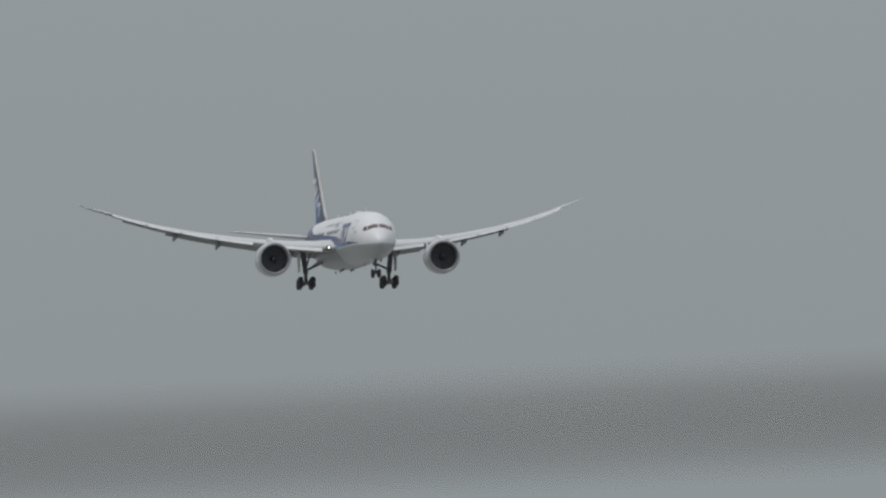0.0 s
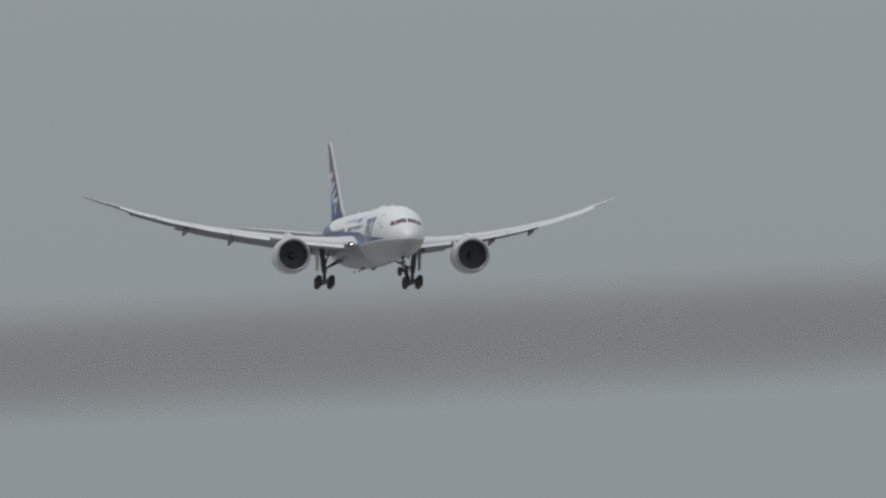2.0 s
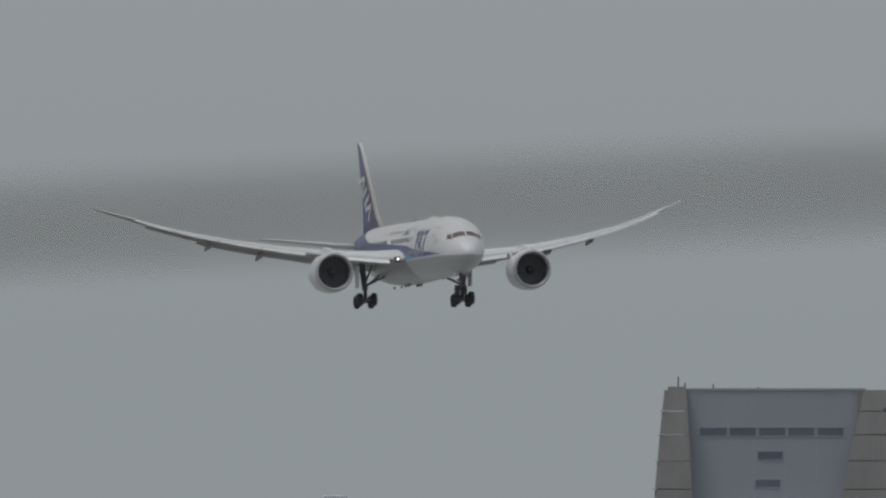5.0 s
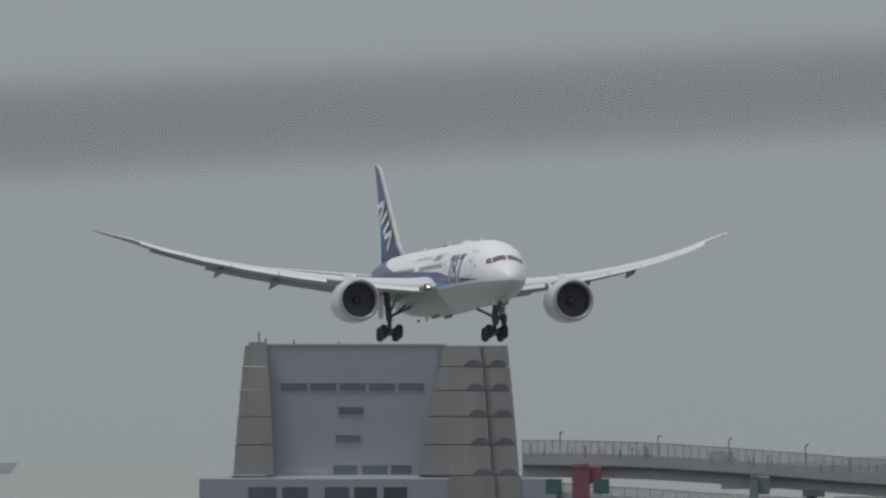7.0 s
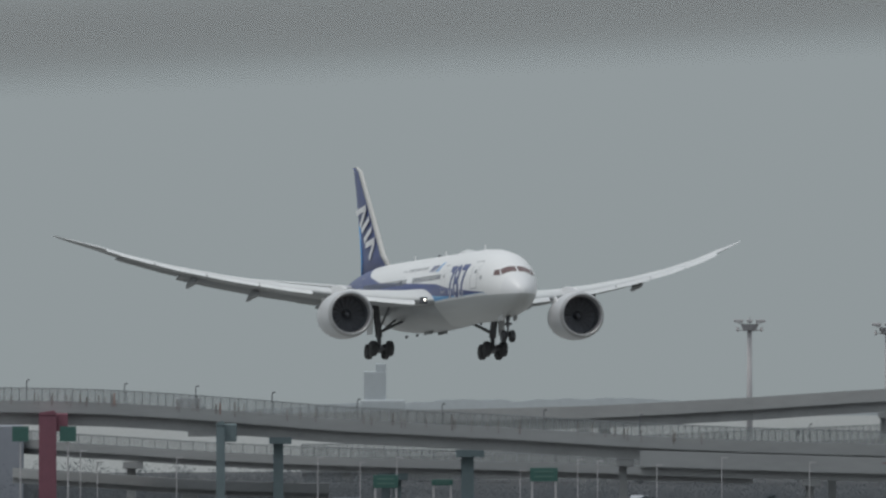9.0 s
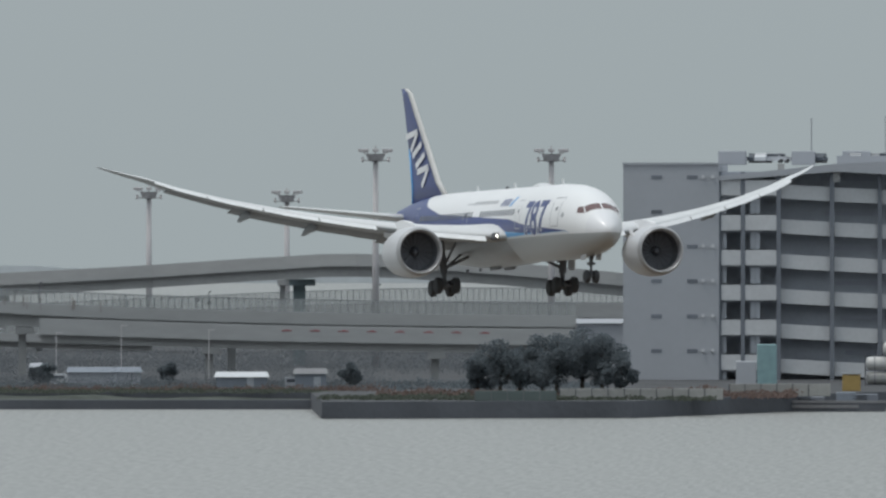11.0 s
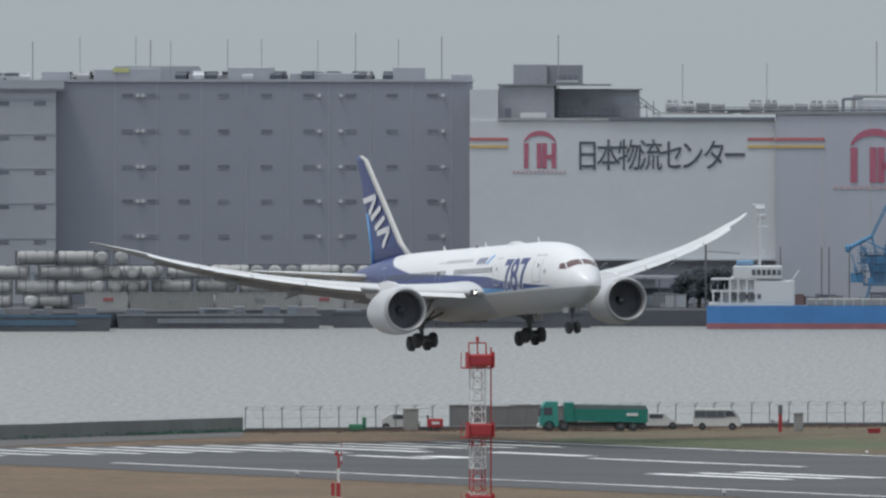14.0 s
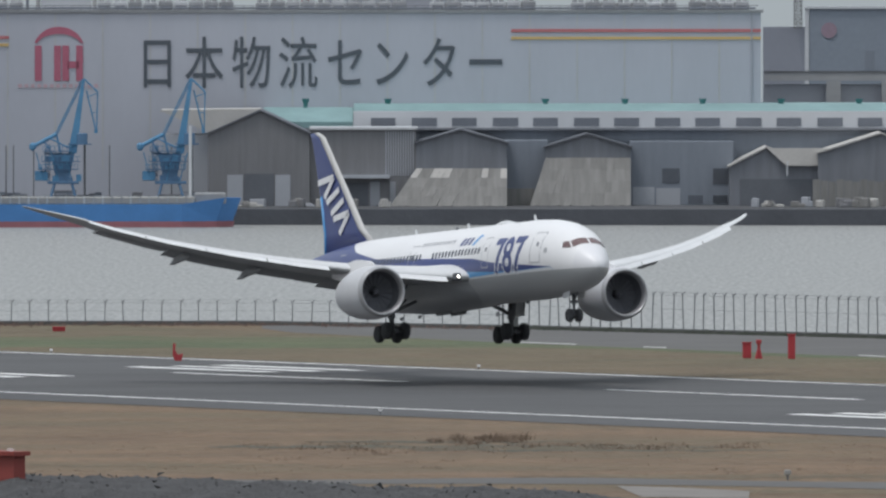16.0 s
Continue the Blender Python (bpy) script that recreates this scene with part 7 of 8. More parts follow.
M_BARK = mat("dark_bark", (0.07, 0.06, 0.05), 0.9, vary=0.2, size=0.5)


def leafy(m):
    """Light passes through the leaves of a foliage material."""
    n, l = m.node_tree.nodes, m.node_tree.links
    base = n["Principled BSDF"].inputs["Base Color"].links[0].from_socket
    lit, thru, mx = n.new("ShaderNodeBsdfDiffuse"), n.new("ShaderNodeBsdfTranslucent"), n.new("ShaderNodeMixShader")
    l.new(base, lit.inputs["Color"]), l.new(base, thru.inputs["Color"])
    l.new(lit.outputs[0], mx.inputs[1]), l.new(thru.outputs[0], mx.inputs[2])
    l.new(mx.outputs[0], n["Material Output"].inputs["Surface"])


for m_ in (M_LEAF, M_BRUSH, M_BUSH):
    leafy(m_)


def leaf_cloud(bm, c, rx, ry, rz, n_, size, rg):
    for _ in range(n_):
        while True:
            v = Vector((rg.uniform(-1, 1), rg.uniform(-1, 1), rg.uniform(-1, 1)))
            if 0.25 < v.length < 1:
                break
        v = v * (0.72 + 0.28 * rg.random())
        p = c + Vector((v.x * rx, v.y * ry, v.z * rz))
        d = Vector((rg.gauss(0, 1), rg.gauss(0, 1), rg.gauss(0, 1))).normalized()
        e = d.orthogonal().normalized()
        f = d.cross(e)
        s = size * rg.uniform(0.6, 1.4)
        bm.faces.new([bm.verts.new(p + q) for q in (e * s, f * s * 0.6, -e * s, -f * s * 0.6)])


def tree(u, d, h, w, seed, label):
    rg = random.Random(seed)
    b = thing("tree", face_us(u, d, I_Z), label, "tree", "evergreen trees on the quay")
    bm = rod(bmesh.new(), (0, 0, 0), (0.2, 0, h * 0.5), 0.32, 0.18, seg=9)
    rod(bm, (0.2, 0, h * 0.5), (0.1, 0, h * 0.85), 0.18, 0.06, seg=7)
    tips = []
    for k in range(9):
        a = rg.uniform(0, 6.28)
        z = h * rg.uniform(0.18, 0.6)
        t = Vector((math.cos(a) * w * rg.uniform(0.25, 0.42), math.sin(a) * w * 0.3, z + h * rg.uniform(0.08, 0.28)))
        rod(bm, (0.1, 0, z), t, 0.1, 0.04, seg=6)
        tips.append(t)
    part("trunk", bm, M_BARK, b)
    bm = bmesh.new()
    for t in tips + [Vector((0, 0, h * 0.8)), Vector((0.4, 0, h * 0.6)), Vector((-0.5, 0, h * 0.45)), Vector((0, 0, h * 0.3))]:
        r = w * rg.uniform(0.16, 0.28)
        leaf_cloud(bm, t, r, r, r * rg.uniform(0.7, 1.0), 400, 0.19, rg)
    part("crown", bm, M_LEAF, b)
    return b


for k, (u, d, h, w) in enumerate(((-3085, 1885, 8.6, 7.5), (-3050, 1895, 7.6, 7.0), (-2985, 1890, 9.6, 8.5), (-2940, 1896, 10.4, 9.0), (-2905, 1890, 9.5, 8.0), (-3125, 1900, 6.0, 6.0), (-3010, 1905, 6.5, 6.5), (-2872, 1880, 6.5, 5.5))):
    tree(u, d, h, w, 40 + k, "dark evergreen tree on the quay")
tree(-966, 2008, 6.2, 5.5, 77, "dark bushy tree by the ship")
tree(-990, 2010, 6.4, 5.0, 79, "dark bushy tree by the ship")
tree(-1014, 2012, 5.4, 4.4, 78, "dark bushy tree by the ship")
for k, (u, d, h) in enumerate(((-3890, 1972, 3.0), (-3905, 1974, 2.4), (-3670, 1975, 3.0), (-3350, 1960, 3.4))):
    tree(u, d, h + 0.8, h, 90 + k, "small dark tree among the roadside scrub")


def scrub(name, u0, u1, d0, d1, n_, size, h, material, label, seed):
    rg = random.Random(seed)
    bm = bmesh.new()
    for _ in range(n_):
        u, d = rg.uniform(u0, u1), rg.uniform(d0, d1)
        hh = h * (0.35 + 0.65 * abs(noise.noise(Vector((u * 0.012, d * 0.05, seed)))) * 1.6)
        leaf_cloud(bm, spot(u, d, I_Z + hh * 0.4), 1.0, 0.7, hh * 0.6, 9, size, rg)
    tagged(part(name, bm, material), label, "scrub", kind="stuff")


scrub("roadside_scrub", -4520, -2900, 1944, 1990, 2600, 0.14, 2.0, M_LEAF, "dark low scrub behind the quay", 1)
scrub("quay_grass", -4520, -3400, 1938, 1950, 900, 0.22, 0.7, M_BUSH, "dull green grass bank along the quay", 2)
scrub("quay_grass", -3400, -2700, 1860, 1885, 700, 0.25, 1.1, M_BUSH, "dull green growth on the quay", 5)
scrub("dry_brush", -3300, -2560, 1880, 1900, 600, 0.25, 2.0, M_BRUSH, "reddish dry brush at the warehouse foot", 3)
scrub("dry_brush", -4520, -3300, 1939, 1946, 620, 0.16, 1.7, M_BRUSH, "reddish dry brush under the viaducts", 4)


# blue-grey leaf tone: the haze over the port is put into the colour
M_WOOD = mat("hazed_shrub_leaf", (0.185, 0.198, 0.213), 0.95, vary=0.2, size=3, fine=0.1)
leafy(M_WOOD)
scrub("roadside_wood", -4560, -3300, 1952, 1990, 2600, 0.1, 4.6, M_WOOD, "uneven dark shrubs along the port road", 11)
# added leaf belts: a dark backing for the shade under the viaducts
scrub("far_wood", -5050, -2900, 2085, 2200, 13000, 0.11, 8.0, M_WOOD, "leaf belt added as a dark backing for the shade beneath the viaducts", 12)
scrub("far_wood", -5120, -4350, 2112, 2160, 4200, 0.12, 10.5, M_WOOD, "leaf belt added as a dark filler beside the ventilation tower", 14)
scrub("bank_weeds", -4440, -3410, 1923, 1936, 900, 0.16, 0.5, M_BUSH, "low weeds on the grass bank", 13)


def road_sign(u, d, e, w, h, label):
    b = thing("road_sign", face_us(u, d, I_Z), label, "sign", "green road signs")
    z = low(e, d) - I_Z
    part("board", boxes((-w / 2, w / 2, -0.1, 0.05, z - h, z), bevel=0.03), M_SIGNGREEN, b)
    for x in (-w / 2 + 0.3, w / 2 - 0.3):
        part("leg", rods(((x, 0.15, 0), (x, 0.15, z), 0.16)), M_MAST, b)
    for j in range(2):
        part("writing_bar", boxes((-w * 0.35, w * 0.35, -0.14, -0.08, z - h * (0.35 + 0.35 * j), z - h * (0.24 + 0.35 * j))), M_SIGNBAR, b)


road_sign(-4070, 1975, 279, 4.0, 2.0, "green direction sign beside the road")
road_sign(-4350, 1980, 292, 3.6, 1.9, "green direction sign below the viaduct")
road_sign(-4250, 2060, 300, 3.2, 0.9, "long green sign below the viaduct")
for s in (-1, 1):
    block_ = thing("road_sign", face_us(-4948 + 42 * s - 6, 2000, I_Z), "green sign hung at the red pier", "sign", "green road signs")
    zz = low(206, 2000) - I_Z
    part("board", boxes((-1.2, 1.2, -0.1, 0.1, zz - 2.2, zz)), M_SIGNGREEN, block_)
    part("leg", rods(((0, 0.2, 0), (0, 0.2, zz - 0.3), 0.12)), M_MAST, block_)


def small_house(u, d, w, h, label, roof, wall=None):
    b = thing("site_building", face_us(u, d, I_Z), label, "building", "small port buildings")
    part("wall", boxes((-w / 2, w / 2, 0, 5, 0, h)), wall or M_WH2, b)
    part("roof", trapezoid(bmesh.new(), -w / 2 - 0.3, w / 2 + 0.3, -w / 2, w / 2, h, h + 0.7, -0.4, 5.3, 1.5), roof, b)
    part("door", boxes((w * 0.1, w * 0.1 + 1.0, -0.06, 0.1, 0, 2.0)), M_SHADE, b)


small_house(-3542, 1948, 7.3, 1.9, "low shed with a bright sheet roof", M_WHITEWALL, M_SHEDG)
small_house(-3785, 1975, 10.5, 2.2, "long pale low building under the viaduct", M_SHEDG, M_WH2)
small_house(-3420, 1946, 4.5, 2.4, "small dark hut with an opening", M_SHEDB, M_SHEDG)
small_house(-4420, 1990, 4.0, 2.2, "small grey hut at the end of the road", M_SHEDG, M_SHEDG)
small_house(-4260, 2000, 6.0, 2.0, "low dark shed among the scrub", M_SHEDB, M_SHEDG)
small_house(-3900, 1990, 2.5, 2.6, "small grey cabin under the viaduct", M_WH2)
small_house(-2820, 2140, 30, 7.5, "pale block behind the trees", M_WH2, M_WH2)


def far_van(u, d, label, material, z=0.0, long_=1.0):
    b = thing("van", face_us(u, d, I_Z + z), label, "van", "vehicles on the port road")
    bm = bmesh.new()
    prism(bm, [(-2.1 * long_, 0.35), (2.1, 0.35), (2.15, 0.95), (1.4, 1.85), (-2.05 * long_, 1.9)], -0.85, 0.85)
    part("body", bm, material, b)
    part("side_window", boxes((-1.8 * long_, 1.2, -0.89, -0.8, 1.15, 1.6)), M_WIN, b)
    for x in (-1.3, 1.3):
        part("wheel", rods(((x, -0.88, 0.34), (x, 0.88, 0.34), 0.34)), M_TYRE, b)
    return b


far_van(-4036, 1946, "white van on the quay road", M_WHITEWALL)
far_van(-3440, 1950, "grey van by the hut", M_WH2)
far_van(-4310, 2036, "white lorry on the approach road", M_WHITEWALL, 0, 1.6)
far_van(-3870, 1985, "white lorry under the viaduct", M_WHITEWALL, 0, 1.5)
far_van(-4180, 1985, "pale car under the viaduct", M_WH2)
# traffic on the viaduct
lz = low(174.5, 2022) - I_Z - 1.35
lorry_ = far_van(-4688, 2024, "white box lorry crossing the viaduct", M_WHITEWALL, lz, 1.3)
part("cargo_box", boxes((-2.75, 1.0, -1.0, 1.0, 0.7, 2.9), bevel=0.06), M_BAND, lorry_, "white cargo box")
# low lamp posts and poles under the viaducts
for u, e in ((-4470, 262), (-4395, 270), (-4112, 285), (-4010, 265), (-3975, 268), (-3870, 275), (-3755, 262), (-3600, 270), (-4890, 250), (-4720, 262), (-4860, 270), (-4330, 262)):
    d = 1992
    b = thing("lamp_post", face_us(u, d, I_Z), "slim grey lamp post on the port road", "lamp", "lamp posts on the port road")
    part("pole", rods(((0, 0, 0), (0, 0, low(e, d) - I_Z), 0.075)), M_MAST, b)
    part("lamp_head", boxes((-0.1, 0.9, -0.15, 0.15, low(e, d) - I_Z - 0.05, low(e, d) - I_Z + 0.12)), M_MAST, b)
# pines on the far viaduct and poles by the flood wall
for u, e, r in ((-3745, 222, 0.3), (-3620, 216, 0.4), (-3600, 222, 0.4), (-3565, 214, 0.3)):
    b = thing("round_sign", face_us(u, 2330, I_Z), "dark round sign on a pole", "sign", "round road signs")
    z = low(e, 2330) - I_Z
    part("pole", rods(((0, 0, 0), (0, 0, z), 0.1)), M_FENCEP, b)
    part("disc", rods(((0, -0.1, z), (0, 0.1, z), r)), M_FENCEP, b)
lm = thing("lamp_post", face_us(-1110 + 1010 - 784, 1990, I_Z), "pale twin-headed quay lamp post", "lamp", "lamp posts on the quay")
z = low(335 - 147, 1990) - I_Z
part("pole", rods(((0, 0, 0), (0, 0, z), 0.16)), M_MAST, lm)
part("lamp_head", boxes((-0.9, 0.9, -0.3, 0.3, z, z + 0.5), bevel=0.1), M_WHITEWALL, lm)
part("lamp_head", boxes((-0.2, 1.0, -0.3, 0.3, z - 1.6, z - 1.2), bevel=0.1), M_MAST, lm)
for u in (-1110 + 916 - 784, -1110 + 1048 - 784, -1110 + 1121 - 784, -1110 + 1170 - 784, -760, -590, -480):
    b = thing("lamp_post", face_us(u, 1994, I_Z), "thin dark quay pole", "lamp", "lamp posts on the quay")
    part("pole", rods(((0, 0, 0), (0, 0, low(258, 1994) - I_Z), 0.09)), M_FENCEP, b)

# far things over the bay, with haze put into their pale grey
M_HAZY = mat("pale_hazy_grey", (0.46, 0.49, 0.515), 0.9, vary=0.03, size=20)
fs = thing("distant_ship", face_us(-6055, 4010, W_Z), "faint grey ship far out on the bay", "ship")
bm = bmesh.new()
prism(bm, [(-17, 0), (16, 0), (18.5, 3.2), (-17.5, 2.6)], -3, 3)
part("hull", bm, M_HAZY, fs)
part("deckhouse", boxes((-15, -8, -2.5, 2.5, 2.6, 6.6), bevel=0.3), M_HAZY, fs)
part("cargo", boxes((-6, 13, -2.5, 2.5, 2.6, 4.2), bevel=0.3), M_HAZY, fs)
ft = thing("distant_tower", face_us(-4362, 4180, W_Z), "faint grey tower far across the bay", "building")
part("tower_wall", boxes((-4.6, 2.2, 0, 8, 0, 13.7), bevel=0.2), M_HAZY, ft)
part("tower_top", boxes((-1.0, 2.2, 1, 7, 13.7, 16.1), bevel=0.2), M_HAZY, ft)
part("tower_base", boxes((-5.6, 8.0, -2, 9, 0, 5.1), bevel=0.4), M_HAZY, ft)
bm = bmesh.new()
rings = []
for k in range(161):
    u = -4760 + 13 * k
    h = (4.6 + 1.6 * noise.fractal(Vector((k * 0.07, 2, 0)), 0.7, 2.1, 4)) * min(1, k / 40, (160 - k) / 30) + 0.3
    rings.append([spot(u, 4220, W_Z - 0.5), spot(u, 4220.5, W_Z + h), spot(u, 4222, W_Z + h), spot(u, 4226, W_Z - 0.5)])
loft(bm, rings)
tagged(part("distant_shore", bm, M_HAZY), "faint low shore far across the bay", "shore", kind="structure")

# ---------------------------------------------------------------- airfield details
M_FRED = mat("aviation_red_paint", (0.4, 0.04, 0.05), 0.55, vary=0.15, size=1)
M_FWHITE = mat("aviation_white_paint", (0.7, 0.7, 0.7), 0.5, vary=0.1, size=1)
M_KERB = mat("dark_grey_kerb", (0.1, 0.105, 0.105), 0.85, vary=0.3, size=2)
M_HOARD = mat("grey_hoarding", (0.2, 0.2, 0.2), 0.8, vary=0.15, size=3)
M_PAD = mat("dirty_pad_concrete", (0.2, 0.185, 0.17), 0.9, vary=0.3, size=3, bump=0.3)
M_WORN = mat("worn_road_paint", (0.42, 0.42, 0.4), 0.8, vary=0.35, size=1.2, fine=0.2)
M_ROAD = mat("perimeter_asphalt", (0.108, 0.105, 0.102), 0.88, vary=0.2, size=8, bump=0.2)

FENCE_U = ((-1794, 1199), (-1200, 1211), (-784, 1221), (-326, 1221), (150, 1204), (784, 1172), (1500, 1140))


def along(tab, u):
    for a, b in zip(tab, tab[1:]):
        if a[0] <= u <= b[0]:
            return a[1] + (b[1] - a[1]) * (u - a[0]) / (b[0] - a[0])
    return tab[-1][1]


def fence(u0, u1, step, h, label):
    f = thing("perimeter_fence", Matrix(), label, "fence", "airfield fences")
    tagged(f, kind="structure")
    pr = 0.05 if h < 2.5 else 0.06
    bm = rods(((0, 0, 0), (0, 0, h), pr), ((0, 0, h), (0.22, -0.12, h + 0.28), pr * 0.8), seg=6)
    rod(bm, (0, 0, h), (-0.12, 0.12, h + 0.2), 0.03, seg=5)
    me = None
    u = u0
    while u < u1:
        if me is None:
            o = part("post", bm, M_FENCEP, f)
            me = o.data
        else:
            o = new("post", me)
            o.parent = f
        o.matrix_basis = face_us(u + random.uniform(-1, 1), along(FENCE_U, u), 0) @ pose(0, 0, 0, 0, random.uniform(-2.5, 2.5), 0)
        u += step
    n_ = int((u1 - u0) / 30)
    pts = [(u0 + (u1 - u0) * i / n_) for i in range(n_ + 1)]
    for z, r in ((h - 0.05, 0.011), (h * 0.62, 0.009), (h + 0.22, 0.008)):
        bm = bmesh.new()
        loft(bm, [[spot(p, along(FENCE_U, p) - r, z), spot(p, along(FENCE_U, p), z + r), spot(p, along(FENCE_U, p) + r, z - r)] for p in pts])
        part("wire", bm, M_FENCEP, f)
    bm = bmesh.new()
    loft(bm, [[spot(p, along(FENCE_U, p) - 0.4, -0.05), spot(p, along(FENCE_U, p) - 0.4, 0.32), spot(p, along(FENCE_U, p) + 0.6, 0.36), spot(p, along(FENCE_U, p) + 0.6, -0.05)] for p in pts])
    part("kerb", bm, M_KERB, f, "dark kerb at the fence's foot")


fence(-1794, 150, 33.2, 2.0, "grey post and wire fence with barbed top")
fence(152, 1500, 18.2, 3.3, "tall dense grey airfield fence")

rg = random.Random(17)
for u0, u1, spread, n_, m_, lb in ((-1790, 100, 3.0, 1050, M_BRUSH, "ragged dry weeds along the fence foot"), (100, 900, 0.8, 620, M_BUSH, "dull green weeds along the fence foot")):
    bm = bmesh.new()
    for _ in range(n_):
        p = rg.uniform(u0, u1)
        leaf_cloud(bm, spot(p, along(FENCE_U, p) - 1.0 - abs(rg.gauss(0, spread)), 0.1), 0.5, 0.4, rg.uniform(0.08, 0.38), 6, 0.09, rg)
    tagged(part("fence_weeds", bm, m_), lb, "weeds", kind="stuff")
M_SHOREWALL = mat("grey_green_shore_wall", (0.2, 0.205, 0.2), 0.85, vary=0.22, size=5, fine=0.1, stretch=(1, 1, 0.4))
M_WALLWEED = mat("blue_green_weed", (0.075, 0.15, 0.115), 0.9, vary=0.3, size=1)

# low concrete wall that carries on where the fence ends
wl_ = thing("shore_wall", Matrix(), "low grey-green concrete shore wall", "wall")
tagged(wl_, kind="structure")
wall_top = lambda u: 1.3 + 0.05 * noise.noise(Vector((u * 0.01, 0, 2)))
WALL_U = ((-3100, 1122), (-2819, 1140), (-2228, 1172), (-1797, 1200))
wall_far = lambda u: along(WALL_U, u)
for i in range(12):
    us = [-3100 + 108.6 * (i + q / 8) for q in range(9)]
    bm = bmesh.new()
    loft(bm, [[spot(p, wall_far(p), 0), spot(p, wall_far(p), wall_top(p)), spot(p, wall_far(p) + 0.5, wall_top(p)), spot(p, wall_far(p) + 0.5, 0)] for p in us])
    part("wall_panel", bm, M_SHOREWALL, wl_)
bm = bmesh.new()
rg = random.Random(91)
for _ in range(420):
    p = rg.uniform(-2000, -1800) if rg.random() < 0.5 else rg.uniform(-3000, -1800)
    leaf_cloud(bm, spot(p, wall_far(p) - 0.6, 0.12), 0.7, 0.3, rg.uniform(0.1, 0.35), 7, 0.1, rg)
tagged(part("wall_weeds", bm, M_WALLWEED), "low green weeds along the foot of the shore wall", "weeds", kind="stuff")
bm = bmesh.new()
loft(bm, [[spot(p, wall_far(p) - 32 + 14 * (p + 3100) / 1303, 0.034), spot(p, wall_far(p) - 0.1, 0.034)] for p in (-3100, -2819, -2500, -2228, -2000, -1797)], close=False)
tagged(part("shore_road", bm, M_ROAD), "grey asphalt service road along the shore", "road", kind="structure")

# greener grass between the runway and the fence, perimeter road, taxi road
ROAD_NEAR = ((-1300, 1230), (-320, 1206), (-270, 1192), (136, 1154), (760, 1110), (1400, 1064))
road_near = lambda u: along(ROAD_NEAR, u)
strip_ = bmesh.new()
loft(strip_, [[rw(s, 38.2 + 1.2 * noise.noise(Vector((s * 0.02, 0, 0))), 0.012), rw(s, 96 - 0.06 * (s + 1010), 0.012)] for s in range(-1010, -500, 12)], close=False)
M_VERGE = mat("khaki_verge_grass", (0.145, 0.11, 0.07), 0.92, vary=0.36, size=9, bump=0.8, fine=0.4)
patch_tint(M_VERGE, (0.105, 0.104, 0.062), 0.5)
tagged(part("grass_verge", strip_, M_VERGE), "dry tan grass verge along the runway", "grass", kind="structure")
bm = bmesh.new()
rings = []
for k in range(40):
    u = -1250 + 62 * k
    d0, d1 = 1138 + 10 * noise.noise(Vector((k * 0.3, 1, 0))), 1176 + 6 * noise.noise(Vector((k * 0.4, 5, 0)))
    d1 = min(d1, road_near(u) + 2 * noise.noise(Vector((k * 0.9, 8, 0))))
    d0 = min(d0, d1 - 9 + 6 * noise.noise(Vector((k * 0.5, 3, 0))))
    rings.append([spot(u, d0, 0.016), spot(u, d1, 0.016)])
loft(bm, rings, close=False)
tagged(part("green_grass_strip", bm, M_GREENGRASS), "patchy green grass strip before the fence", "grass", kind="structure")
bm = bmesh.new()
loft(bm, [[spot(u, road_near(u), 0.02), spot(u, along(FENCE_U, u) - 1.5, 0.02)] for u in range(-320, 1400, 20)], close=False)
tagged(part("perimeter_road", bm, M_ROAD), "grey asphalt perimeter road inside the fence", "road", kind="structure")
for u, w in ((186, 100), (375, 40), (770, 70)):
    bm = bmesh.new()
    loft(bm, [[spot(p, road_near(p) + 2.2, 0.026), spot(p, road_near(p) + 5.2, 0.026)] for p in (u - w / 2, u + w / 2)], close=False)
    tagged(part("road_line", bm, M_WORN), "worn white line on the perimeter road", "road", kind="structure")
bm = bmesh.new()
rings = []
for k in range(30):
    u = -450 + 50 * k
    c = 824 - 0.006 * (u + 450) + 6 * math.sin((u + 450) / 500)
    rings.append([spot(u, c - 7 - 3 * max(0, (u - 200) / 600), 0.02), spot(u, c + 2 + 1.5 * math.sin(u / 130), 0.02)])
loft(bm, rings, close=False)
tagged(part("service_road", bm, M_ROAD), "curving grey service road in the dry grass", "road", kind="structure")

# rubble bank in the near grass
bm = bmesh.new()
nx_, ny_ = 420, 24
grid = []
for i in range(nx_ + 1):
    u = -1500 + 2150 * i / nx_
    row = []
    for j in range(ny_ + 1):
        s = j / ny_
        d = 826 - 40 * s - max(0, (u + 784)) * 0.028
        h = 0.1 + 1.0 * math.sin(math.pi * min(1, s * 1.15)) ** 0.8 * (0.68 + 0.3 * noise.fractal(Vector((u * 0.004, s * 2, 0)), 0.8, 2.2, 3)) if 0 < s < 0.87 else -0.2
        h += 0.15 * noise.fractal(Vector((u * 0.03, s * 6, 4)), 0.9, 2.1, 4) if 0 < s < 0.87 else 0
        h += 0.22 * noise.ridged_multi_fractal(Vector((u * 0.022 + s * 5, s * 2.5, 9)), 1.0, 2.1, 4, 0.9, 1.6) - 0.2 if 0.05 < s < 0.85 else 0
        fade = min(1, max(0, (420 - u) / 170))
        p = spot(u, d, max(-0.2, h * fade - 0.2 * (1 - fade)))
        row.append(bm.verts.new(p))
    grid.append(row)
for i in range(nx_):
    for j in range(ny_):
        bm.faces.new((grid[i][j], grid[i + 1][j], grid[i + 1][j + 1], grid[i][j + 1]))
RUBBLE_TOP = [[v.co.copy() for v in row] for row in grid]
